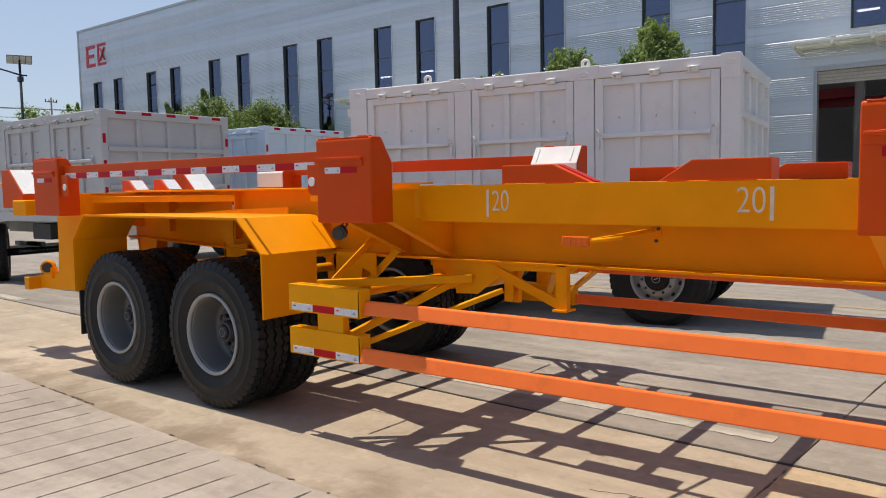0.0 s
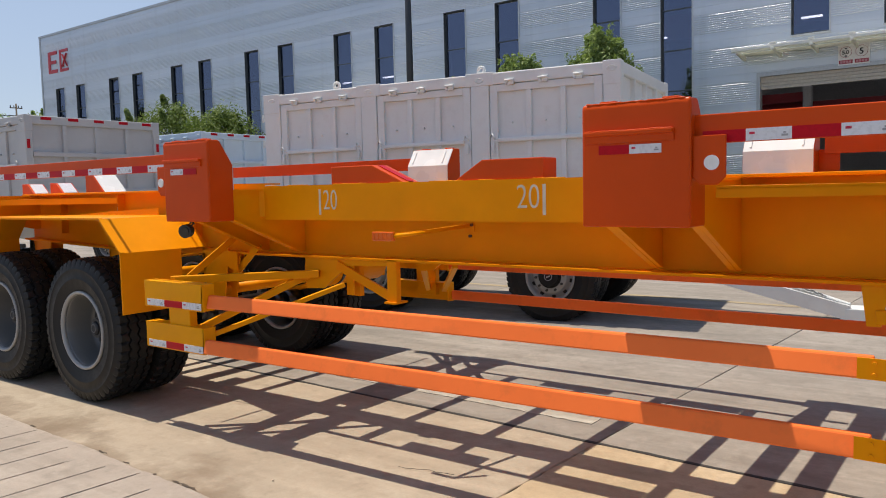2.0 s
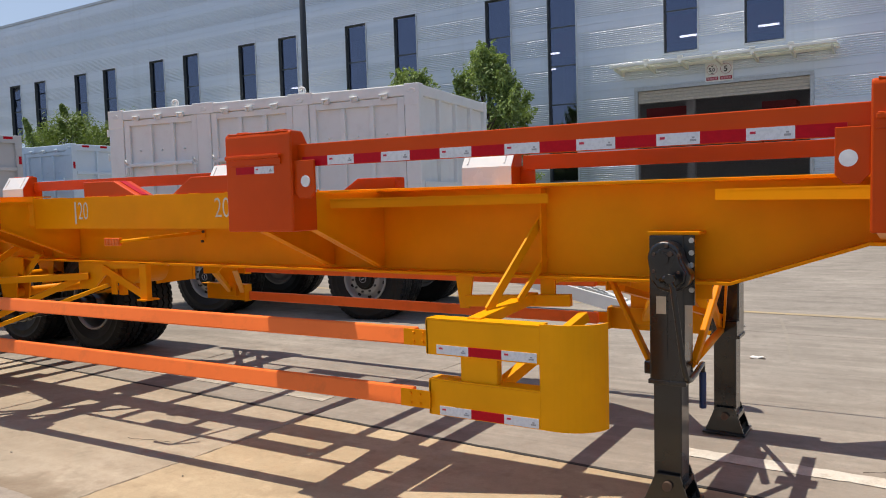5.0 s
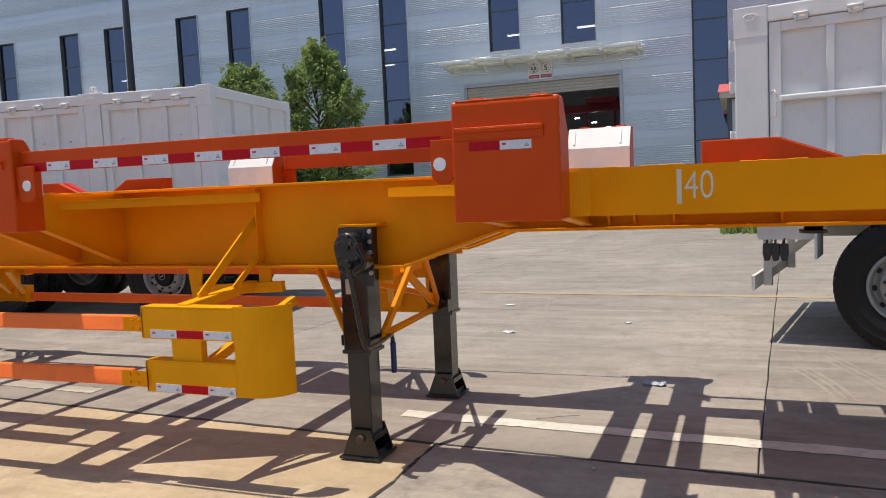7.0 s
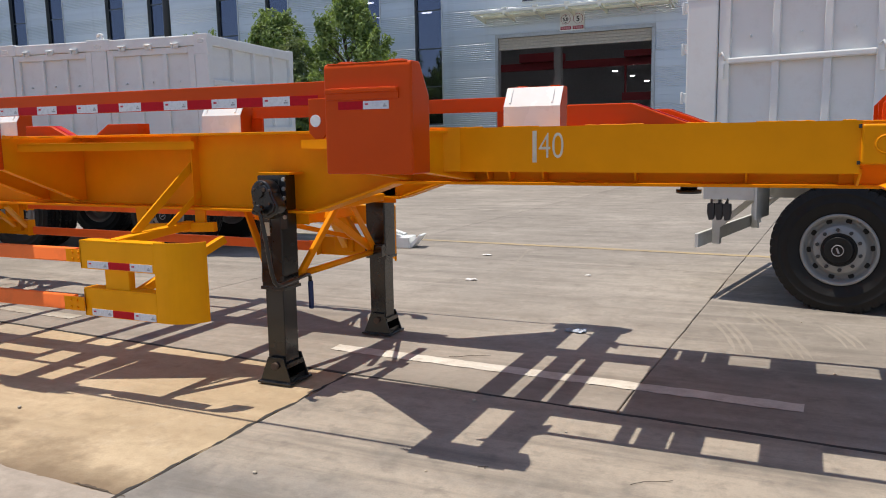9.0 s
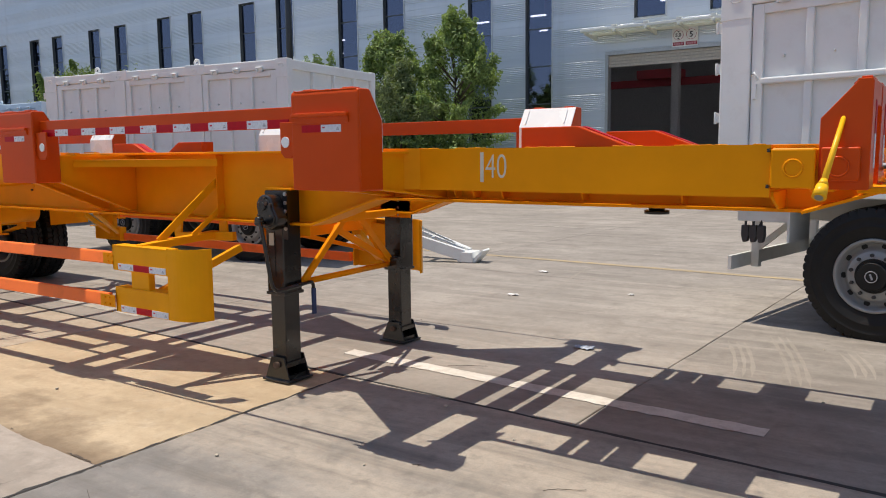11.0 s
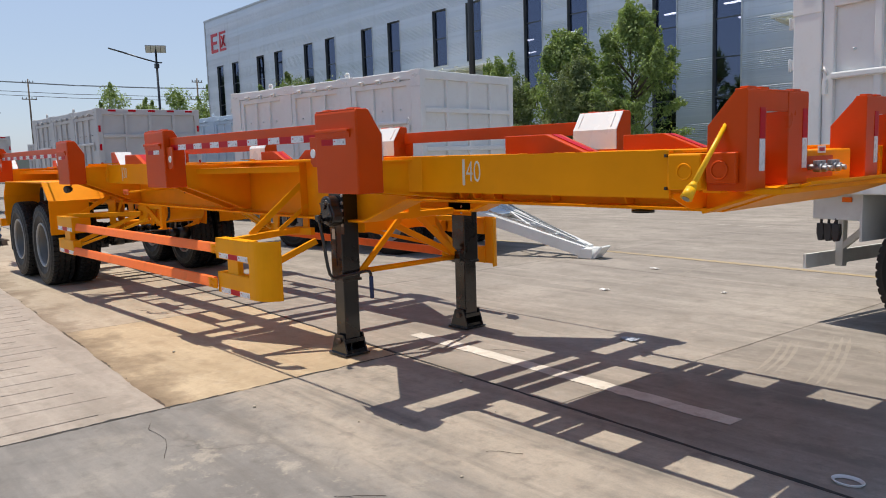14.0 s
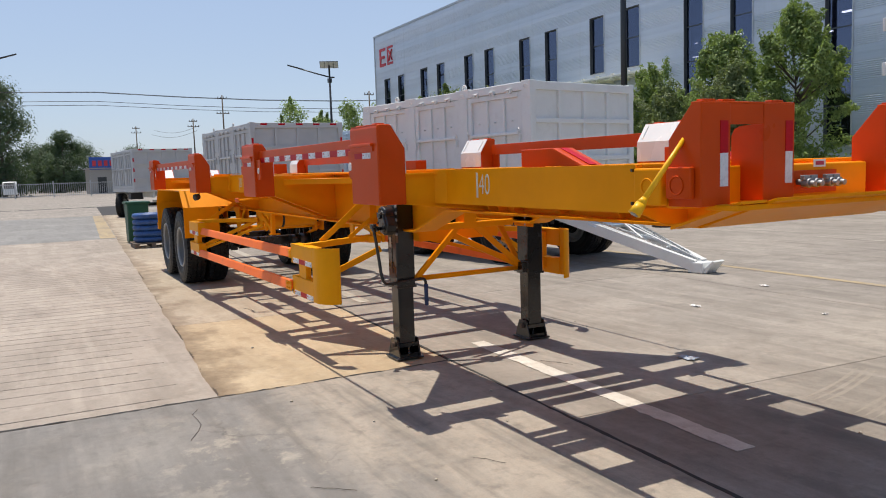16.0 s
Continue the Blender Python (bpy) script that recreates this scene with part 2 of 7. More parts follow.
NEAR_BAY = concrete("blue_grey_bay_concrete", (0.212, 0.200, 0.184), (0.282, 0.260, 0.230), (0.160, 0.146, 0.128), 0.55, tracks=0.5, worn=0.75, grain=0.2, spot=(3.2, 2.3, 1.3, 0.6, 0.35), sweep=-0.30, warm=(2.75, (0.425, 0.366, 0.292)))
TAN_GREY = concrete("grey_tan_yard_concrete", (0.365, 0.305, 0.228), (0.465, 0.395, 0.302), (0.245, 0.195, 0.140), 0.6, cracks=0.3, edge=0.50, worn=0.3, grain=0.24)
TAN = concrete("tan_yard_concrete", (0.43, 0.335, 0.215), (0.545, 0.437, 0.295), (0.29, 0.212, 0.130), 0.5, cracks=0.3, edge=0.45, worn=0.3, grain=0.22)
GROOVED = concrete("grooved_slab_concrete", (0.318, 0.273, 0.228), (0.428, 0.373, 0.312), (0.215, 0.184, 0.148), 0.6, cracks=0.1, tracks=0.45, grain=0.22)
DECK = concrete("dark_weighbridge_deck", (0.22, 0.215, 0.205), (0.29, 0.28, 0.26), (0.15, 0.145, 0.135), 0.5)
EARTH = plain("dark_earth", (0.075, 0.055, 0.038), 0.95, 0, 0.4, 25, 0.5)
DUST = concrete("pale_tread_dust", (0.305, 0.272, 0.230), (0.365, 0.327, 0.278), (0.265, 0.236, 0.197), 0.7, cracks=0.0, tracks=0.2)
BITUMEN = plain("joint_bitumen", (0.03, 0.028, 0.026), 0.9)
LINE_WHITE = concrete("worn_white_road_paint", (0.58, 0.555, 0.50), (0.70, 0.67, 0.61), (0.42, 0.385, 0.325), 0.7, chip=(0.40, 0.365, 0.305))
LINE_WORN = concrete("rubbed_white_road_paint", (0.44, 0.41, 0.35), (0.60, 0.57, 0.50), (0.33, 0.295, 0.24), 0.9, tracks=0.7, chip=(0.33, 0.292, 0.238))
LINE_YELLOW = concrete("worn_yellow_road_paint", (0.37, 0.295, 0.185), (0.43, 0.325, 0.17), (0.30, 0.258, 0.205), 1.0, tracks=0.9, chip=(0.30, 0.268, 0.228))
PANEL = plain("dark_solar_cells", (0.045, 0.05, 0.065), 0.7)


def cladding():
    """Silver sheet: long level bands of tone from the rolling, faint run marks down the face."""
    m, t, n, l, b = nodes_of("silver_grey_cladding")
    band = tex_noise(t, 1.0, 4, 0.6, stretch=(0.035, 1.0, 1.5), coord="World")
    runs = tex_noise(t, 1.0, 5, 0.6, stretch=(1.6, 1.0, 0.08), coord="World")
    col = ramp(t, band, [(0.30, (0.505, 0.55, 0.605)), (0.5, (0.59, 0.635, 0.695)), (0.70, (0.685, 0.725, 0.78))])
    col = mixed(t, ramp(t, runs, [(0.55, grey(0)), (0.78, grey(0.25))]), col, (0.32, 0.33, 0.34))
    oi = n.new("ShaderNodeObjectInfo")
    col = mixed(t, 0.10, col, ramp(t, oi.outputs["Random"], [(0, (0.50, 0.54, 0.58)), (1, (0.70, 0.74, 0.79))]))
    l.new(col, b.inputs["Base Color"])
    l.new(ramp(t, band, [(0.3, grey(0.34)), (0.7, grey(0.5))]), b.inputs["Roughness"])
    b.inputs["Metallic"].default_value = 0.45
    bump(t, tex_noise(t, 3.0, 3), 0.05, 0.01, b)
    return m


CLADDING = cladding()
FRAME_GREY = plain("grey_window_frame", (0.085, 0.095, 0.10), 0.45, 0.2)
LIGHT_ALU = plain("pale_aluminium_jamb", (0.55, 0.57, 0.58), 0.4, 0.3)
SIGN_DARK = plain("dark_red_ring_paint", (0.30, 0.015, 0.035), 0.5)
SIGN_PALE = plain("pale_pink_print", (0.55, 0.25, 0.28), 0.5)
RED_TILE = plain("red_sheet_roof", (0.50, 0.10, 0.09), 0.6, 0, 0.2, 8, 0.2)
EAVE = plain("beige_eave_board", (0.50, 0.45, 0.38), 0.7)
BOOTH_WALL = paint("pale_blue_booth_panel", (0.60, 0.66, 0.71), 0.5, 0.0, 0.2, (0.4, 0.39, 0.36), vary=0.05)
TAG_TAN = plain("tan_metal_tag", (0.50, 0.42, 0.30), 0.4, 0.3)
PANEL_BACK = plain("pale_panel_backsheet", (0.62, 0.62, 0.62), 0.6)
PALE_STEEL = paint("pale_canopy_paint", (0.80, 0.80, 0.72), 0.5, 0.0, 0.2)


def rubber():
    m, t, n, l, b = nodes_of("tyre_rubber")
    f = tex_noise(t, 14, 6, 0.65)
    l.new(ramp(t, f, [(0.3, grey(0.007)), (0.62, grey(0.012)), (0.88, (0.035, 0.032, 0.028))]), b.inputs["Base Color"])
    l.new(ramp(t, f, [(0.3, grey(0.42)), (0.8, grey(0.7))]), b.inputs["Roughness"])
    b.inputs["Specular IOR Level"].default_value = 0.28
    bump(t, tex_noise(t, 120, 3), 0.12, 0.003, b)
    return m


TYRE = rubber()


def glass(name, tint, mirror, least=0.34):
    """Coated window pane: a bluish part mirror over tinted clear glass."""
    m, t, n, l, b = nodes_of(name)
    n.remove(b)
    tr = n.new("ShaderNodeBsdfTransparent")
    tr.inputs[0].default_value = (*tint, 1)
    gl = n.new("ShaderNodeBsdfGlossy")
    gl.inputs["Roughness"].default_value = 0.015
    gl.inputs["Color"].default_value = (*mirror, 1)
    lw = n.new("ShaderNodeLayerWeight")
    lw.inputs[0].default_value = 0.3
    f = n.new("ShaderNodeMath")
    f.operation = "MULTIPLY_ADD"
    f.inputs[1].default_value, f.inputs[2].default_value = 0.6, least
    l.new(lw.outputs["Fresnel"], f.inputs[0])
    mx = n.new("ShaderNodeMixShader")
    l.new(f.outputs[0], mx.inputs[0])
    l.new(tr.outputs[0], mx.inputs[1])
    l.new(gl.outputs[0], mx.inputs[2])
    l.new(mx.outputs[0], n["Material Output"].inputs[0])
    return m


PANE = glass("tinted_window_glass", (0.42, 0.43, 0.47), (0.25, 0.29, 0.42), 0.40)


def leaf_mat(name, c1, c2):
    m, t, n, l, b = nodes_of(name)
    g = n.new("ShaderNodeNewGeometry")
    l.new(ramp(t, g.outputs["Random Per Island"], [(0.0, c1), (1.0, c2)]), b.inputs["Base Color"])
    b.inputs["Roughness"].default_value = 0.55
    b.inputs["Specular IOR Level"].default_value = 0.35
    tl = n.new("ShaderNodeBsdfTranslucent")
    tl.inputs[0].default_value = (c2[0] * 1.2, c2[1] * 1.25, c2[2] * 0.7, 1)
    mx = n.new("ShaderNodeMixShader")
    mx.inputs[0].default_value = 0.25
    l.new(b.outputs[0], mx.inputs[1])
    l.new(tl.outputs[0], mx.inputs[2])
    l.new(mx.outputs[0], n["Material Output"].inputs[0])
    return m


def canopy_sheet():
    """Thin pale polycarbonate that lets much of the light through."""
    m, t, n, l, b = nodes_of("pale_canopy_sheet")
    l.new(ramp(t, tex_noise(t, 6, 5), [(0.3, (0.74, 0.74, 0.66)), (0.7, (0.84, 0.84, 0.76))]), b.inputs["Base Color"])
    b.inputs["Roughness"].default_value = 0.4
    tr = n.new("ShaderNodeBsdfTransparent")
    tr.inputs[0].default_value = (0.94, 0.95, 0.88, 1)
    mx = n.new("ShaderNodeMixShader")
    mx.inputs[0].default_value = 0.55
    l.new(b.outputs[0], mx.inputs[1])
    l.new(tr.outputs[0], mx.inputs[2])
    l.new(mx.outputs[0], n["Material Output"].inputs[0])
    return m


CANOPY_SHEET = canopy_sheet()
LEAF = leaf_mat("ash_leaves", (0.050, 0.092, 0.038), (0.33, 0.43, 0.13))
LEAF_DARK = leaf_mat("poplar_leaves", (0.045, 0.075, 0.040), (0.10, 0.145, 0.075))
LEAF_BUSH = leaf_mat("bush_leaves", (0.045, 0.078, 0.038), (0.24, 0.29, 0.12))
LEAF_BRIGHT = leaf_mat("young_leaves", (0.07, 0.12, 0.025), (0.19, 0.26, 0.06))


def lamp_glow(name, strength):
    m, t, n, l, b = nodes_of(name)
    b.inputs["Emission Color"].default_value = (1, 0.98, 0.95, 1)
    b.inputs["Emission Strength"].default_value = strength
    return m


HALL_LAMP = lamp_glow("lit_hall_lamp", 14.0)


# ---- building kit ----
class Shape:
    """Gathers plain solids into one mesh."""

    def __init__(self):
        self.v, self.f, self.s = [], [], []

    def add(self, verts, faces, smooth=False):
        o = len(self.v)
        self.v += [tuple(p) for p in verts]
        self.f += [tuple(i + o for i in f) for f in faces]
        self.s += [smooth] * len(faces)
        return self

    def box(self, x0, x1, y0, y1, z0, z1):
        x0, x1 = min(x0, x1), max(x0, x1)
        y0, y1 = min(y0, y1), max(y0, y1)
        p = [(x, y, z) for z in (z0, z1) for y in (y0, y1) for x in (x0, x1)]
        return self.add(p, [(0, 2, 3, 1), (4, 5, 7, 6), (0, 1, 5, 4), (2, 6, 7, 3), (0, 4, 6, 2), (1, 3, 7, 5)])

    def prism(self, poly, axis, a, b):
        """poly: points in the plane across axis (xz for y, yz for x, xy for z), extruded from a to b."""
        n = len(poly)

        def put(u, w, s):
            return {"y": (u, s, w), "x": (s, u, w), "z": (u, w, s)}[axis]
        pts = [put(u, w, a) for u, w in poly] + [put(u, w, b) for u, w in poly]
        faces = [tuple(range(n)), tuple(reversed(range(n, 2 * n)))]
        faces += [(i, i + n, (i + 1) % n + n, (i + 1) % n) for i in range(n)]
        return self.add(pts, faces)

    def bar(self, p, q, w, h, up=(0, 0, 1)):
        """Rectangular bar from p to q, w wide and h high."""
        p, q = Vector(p), Vector(q)
        d = (q - p).normalized()
        side = d.cross(Vector(up))
        side = side.normalized() if side.length > 1e-4 else Vector((1, 0, 0))
        top = side.cross(d)
        c = []
        for e in (p, q):
            for a, b in ((-1, -1), (1, -1), (1, 1), (-1, 1)):
                c.append(e + side * (a * w / 2) + top * (b * h / 2))
        return self.add(c, [(3, 2, 1, 0), (4, 5, 6, 7), (0, 1, 5, 4), (1, 2, 6, 5), (2, 3, 7, 6), (3, 0, 4, 7)])

    def cyl(self, p, q, r, r2=None, n=16, caps=True):
        p, q = Vector(p), Vector(q)
        r2 = r if r2 is None else r2
        d = (q - p).normalized()
        a = d.orthogonal().normalized()
        b = d.cross(a)
        ring = [a * math.cos(6.283185 * i / n) + b * math.sin(6.283185 * i / n) for i in range(n)]
        o = len(self.v)
        self.v += [tuple(p + v * r) for v in ring] + [tuple(q + v * r2) for v in ring]
        for i in range(n):
            j = (i + 1) % n
            self.f.append((o + i, o + j, o + j + n, o + i + n))
            self.s.append(True)
        if caps:
            self.f += [tuple(o + i for i in reversed(range(n))), tuple(o + n + i for i in range(n))]
            self.s += [False, False]
        return self

    def pipe(self, pts, r, n=10):
        """Round tube along a row of points."""
        pts = [Vector(p) for p in pts]
        o = len(self.v)
        a = None
        for k, p in enumerate(pts):
            d = (pts[min(k + 1, len(pts) - 1)] - pts[max(k - 1, 0)]).normalized()
            a = d.orthogonal().normalized() if a is None else (a - d * a.dot(d)).normalized()
            b = d.cross(a)
            self.v += [tuple(p + (a * math.cos(6.283185 * i / n) + b * math.sin(6.283185 * i / n)) * r) for i in range(n)]
        for k in range(len(pts) - 1):
            for i in range(n):
                j = (i + 1) % n
                self.f.append((o + k * n + i, o + k * n + j, o + (k + 1) * n + j, o + (k + 1) * n + i))
                self.s.append(True)
        self.f += [tuple(o + i for i in reversed(range(n))), tuple(o + (len(pts) - 1) * n + i for i in range(n))]
        self.s += [False, False]
        return self

    def lathe(self, prof, n=48, bend=None, closed=True):
        """prof: (across, radius) pairs turned round the y axis. bend(k, angle) adds to the radius."""
        o, m = len(self.v), len(prof)
        for i in range(n):
            a = 6.283185307 * i / n
            for k, (y, r) in enumerate(prof):
                rr = r + (bend(k, i) if bend else 0)
                self.v.append((rr * math.cos(a), y, rr * math.sin(a)))
        last = m if closed else m - 1
        for i in range(n):
            j = (i + 1) % n
            for k in range(last):
                k2 = (k + 1) % m
                self.f.append((o + i * m + k, o + j * m + k, o + j * m + k2, o + i * m + k2))
                self.s.append(True)
        return self

    def mesh(self, name, mat):
        me = bpy.data.meshes.new(name)
        me.from_pydata(self.v, [], self.f)
        bm = bmesh.new()
        bm.from_mesh(me)
        bmesh.ops.recalc_face_normals(bm, faces=bm.faces)
        bm.to_mesh(me)
        bm.free()
        me.polygons.foreach_set("use_smooth", self.s)
        me.materials.append(mat)
        me.update()
        return me


HOME = {}


def thing(name, base, label, category, group="", kind="", turn=(0, 0, 0)):
    """An empty at a thing's base; its parts are modelled in the yard's own metres round that base."""
    ob = new(name)
    ob.empty_display_size = 0.2
    ob.matrix_basis = pose(*base, *turn)
    HOME[ob] = Vector(base)
    return tagged(ob, label, category, group, kind)


def part(name, shape, mat, parent, label="", bevel=0.0, segments=2, kind=""):
    me = shape.mesh(name, mat)
    home = HOME[parent]
    if home.length:
        me.transform(Matrix.Translation(-home))
    ob = new(name, me)
    ob.parent = parent
    HOME[ob] = home
    if bevel:
        md = ob.modifiers.new("bevel", "BEVEL")
        md.width, md.segments, md.limit_method, md.angle_limit = bevel, segments, "ANGLE", radians(35)
        md.harden_normals = False
    return tagged(ob, label, kind=kind)


def solo(name, shape, mat, base, label, category, group="", kind="", bevel=0.0, turn=(0, 0, 0)):
    """A thing that is one mesh."""
    me = shape.mesh(name, mat)
    me.transform(Matrix.Translation(-Vector(base)))
    ob = new(name, me)
    ob.matrix_basis = pose(*base, *turn)
    HOME[ob] = Vector(base)
    if bevel:
        md = ob.modifiers.new("bevel", "BEVEL")
        md.width, md.segments, md.limit_method, md.angle_limit = bevel, 2, "ANGLE", radians(35)
    return tagged(ob, label, category, group, kind)


def letters(text, size, mat, place, parent, name="lettering", narrow=1.0, turn=(90, 0, 0), depth=0.003, thin=0.0):
    cu = bpy.data.curves.new(name, "FONT")
    cu.body, cu.size, cu.extrude, cu.offset = text, size, depth, -thin
    tmp = bpy.data.objects.new(name, cu)
    scene.collection.objects.link(tmp)
    bpy.context.view_layer.update()
    me = bpy.data.meshes.new_from_object(tmp)
    bpy.data.objects.remove(tmp)
    me.transform(Matrix.Diagonal((narrow, 1, 1, 1)))
    me.transform(pose(*place, *turn))
    me.transform(Matrix.Translation(-HOME[parent]))
    me.materials.clear()
    me.materials.append(mat)
    ob = new(name, me)
    ob.parent = parent
    HOME[ob] = HOME[parent]
    return ob

# ---- ground ----
GRID = pose(1.82, 4.17, 0, 0, 0, -3.2)       # the yard's own grid of joints
ground = solo("ground", Shape().box(-420, 300, -260, 420, -0.30, -0.022), YARD, (0, 0, -0.30), "grey concrete ground running out to the horizon", "ground", kind="structure")


def slab_mesh(a0, a1, b0, b1, mat, z=0.0, gap=0.0035, name="slab", n=14, rag=0.004):
    """One cast bay with chamfered, slightly ragged edges, in grid metres round its own middle."""
    rng = random.Random(int(a0 * 31 + b0 * 17))
    sh = Shape()
    ca, cb = (a0 + a1) / 2, (b0 + b1) / 2
    ha, hb = (a1 - a0) / 2 - gap, (b1 - b0) / 2 - gap
    outline = []
    for i in range(n):
        outline.append((-ha + 2 * ha * i / n, -hb))
    for i in range(n):
        outline.append((ha, -hb + 2 * hb * i / n))
    for i in range(n):
        outline.append((ha - 2 * ha * i / n, hb))
    for i in range(n):
        outline.append((-ha, hb - 2 * hb * i / n))
    outline = [(x + rng.uniform(-rag, rag), y + rng.uniform(-rag, rag)) for x, y in outline]
    m = len(outline)
    top = [(x * (1 - 0.004 / ha), y * (1 - 0.004 / hb), 0.0) for x, y in outline]
    v = [(x, y, -0.02) for x, y in outline] + [(x, y, -0.005) for x, y in outline] + top
    f = [tuple(range(2 * m, 3 * m))]
    for k in (0, m):
        f += [(k + i, k + (i + 1) % m, k + m + (i + 1) % m, k + m + i) for i in range(m)]
    sh.add(v, f)
    return sh.mesh(name, mat), ca, cb


SLANT = -0.045
pavement = thing("pavement", (0, 0, 0), "cast concrete yard bays with dark bitumen joints", "pavement", kind="structure")
bed = solo("joint_bed", Shape().box(-48, 30, -13, 26, -0.021, -0.016), BITUMEN, (0, 0, -0.02), "dark bitumen under the concrete joints", "ground", kind="structure")


def lay(a0, a1, b0, b1, mat, z=0.0, n=14, rag=0.004, slanted=0):
    """slanted: -1 or 1 where the bay's left or right edge follows the slanting cross joint."""
    me, ca, cb = slab_mesh(a0, a1, b0, b1, mat, n=n, rag=rag)
    for v in me.vertices:
        if slanted and v.co.x * slanted > (a1 - a0) / 2 - 0.05:
            v.co.x += SLANT * (v.co.y + cb)
    ob = new("slab", me)
    ob.parent = pavement
    ob.matrix_basis = GRID @ Matrix.Translation((ca, cb, z))
    return ob


# ---- factory hall ----
FY = 28.7
hall = thing("factory_building", (-20, FY, 0), "long silver-grey clad factory hall with narrow windows", "building", kind="structure")
ROOF = 13.14
RIB = []
z = 0.0
while z < ROOF:
    RIB += [(z, 0.004), (z + 0.008, 0.012), (z + 0.275, 0.012), (z + 0.28, 0.004), (z + 0.287, 0.012), (z + 0.54, 0.012), (z + 0.55, 0.004)]
    for k in range(9):
        q = z + 0.577 + k * 0.074
        RIB += [(q, 0.002), (q + 0.015, 0.014), (q + 0.038, 0.014), (q + 0.053, 0.002)]
    z += 1.26


def clad(x0, x1, z0, z1, y=FY):
    """Ribbed cladding panel with its own thickness."""
    pts = [(z0, 0.0)] + [(q, d) for q, d in RIB if z0 < q < z1] + [(z1, 0.0)]
    sh = Shape()
    n = len(pts)
    v = [(x0, y - d, q) for q, d in pts] + [(x1, y - d, q) for q, d in pts] + [(x0, y + 0.22, z0), (x0, y + 0.22, z1), (x1, y + 0.22, z0), (x1, y + 0.22, z1)]
    f = [(i, i + n, i + n + 1, i + 1) for i in range(n - 1)]
    a, b, c, d = 2 * n, 2 * n + 1, 2 * n + 2, 2 * n + 3
    f += [(a, b, d, c), tuple([a] + list(range(n)) + [b]), tuple([c, d] + list(range(2 * n - 1, n - 1, -1))), (0, a, c, n), (n - 1, 2 * n - 1, d, b)]
    sh.add(v, f)
    return part("wall_panel", sh, CLADDING, hall)


WEST, EAST = -55.65, 26.0
WIN_TOP, DOOR_TOP = 9.40, 5.17
DOORS = ((-27.75, -21.75), (-6.38, -0.38))
openings, upper = [], []
for k in range(6):
    for off in (0.0, 2.70):
        x = -53.75 + k * 6.80 + off
        if k == 4:
            upper.append((x, x + 1.17, 6.42, WIN_TOP))
        else:
            openings.append((x, x + 1.17, 4.75 if k == 0 else 4.53, WIN_TOP))
openings += [(-12.52, -11.38, 1.95, WIN_TOP), (-9.80, -8.62, 1.95, 10.95)]
upper += [(-5.28, -4.09, 6.42, WIN_TOP), (-2.53, -1.27, 6.42, WIN_TOP)]
openings += [(2.01, 3.18, 1.2, 10.95), (5.6, 6.77, 4.53, WIN_TOP), (8.3, 9.47, 4.53, WIN_TOP), (12.4, 13.57, 4.53, WIN_TOP), (15.1, 16.27, 4.53, WIN_TOP)]
openings += [(a, b, 0.0, DOOR_TOP) for a, b in DOORS]
openings.sort()
x = WEST
for x0, x1, z0, z1 in openings:
    w = x0 - x
    cols = max(1, round(w / 2.7))
    for i in range(cols):
        a, b = x + w * i / cols, x + w * (i + 1) / cols
        clad(a + (0.006 if i else 0), b - (0.006 if i < cols - 1 else 0), 0.0, ROOF)
    if z0 > 0.1:
        clad(x0, x1, 0.0, z0)
        clad(x0, x1, z1, ROOF)
    else:
        q = x0
        for u0, u1, v0, v1 in upper:
            if x0 < u0 < x1:
                clad(q, u0, z1, ROOF)
                clad(u0, u1, z1, v0)
                clad(u0, u1, v1, ROOF)
                q = u1
        clad(q, x1, z1, ROOF)
    x = x1
clad(x, EAST, 0.0, ROOF)
part("parapet", Shape().box(WEST - 0.06, EAST, FY - 0.05, FY + 0.30, ROOF, ROOF + 0.15), ALU, hall)
part("corner_trim", Shape().box(WEST - 0.06, WEST + 0.12, FY - 0.035, FY + 0.02, 0, ROOF), ALU, hall)
part("west_wall", Shape().box(WEST - 0.02, WEST + 0.2, FY + 0.22, FY + 34, 0, ROOF), CLADDING, hall)
part("east_wall", Shape().box(EAST - 0.2, EAST, FY + 0.22, FY + 34, 0, ROOF), CLADDING, hall)
part("back_wall", Shape().box(WEST, EAST, FY + 33.8, FY + 34, 0, ROOF), HALL_DARK, hall)
part("roof", Shape().box(WEST, EAST, FY + 0.22, FY + 34, ROOF - 0.25, ROOF + 0.02), HALL_DARK, hall)
part("hall_floor", Shape().box(WEST, EAST, FY + 0.22, FY + 34, -0.015, 0.006), HALL_DARK, hall)
plinth = Shape()
for a, b in ((WEST, DOORS[0][0] - 0.1), (DOORS[0][1] + 0.1, DOORS[1][0] - 0.1), (DOORS[1][1] + 0.1, EAST)):
    plinth.box(a, b, FY - 0.04, FY - 0.024, 0, 0.35)
part("plinth", plinth, KERB, hall)
for k in range(9):
    xx = -46 + k * 6.545
    part("hall_column", Shape().box(xx, xx + 0.35, FY + 9, FY + 9.35, 0, 11), HALL_DARK, hall)
part("crane_beam", Shape().box(WEST + 2, EAST - 2, FY + 12.0, FY + 12.4, 4.92, 5.30), HALL_RED, hall, "red overhead crane beam")
part("crane_trolley", Shape().box(-9.4, -7.2, FY + 11.6, FY + 12.8, 5.30, 5.75).box(-3.8, -2.3, FY + 11.4, FY + 12.8, 5.30, 5.60), HALL_RED, hall)
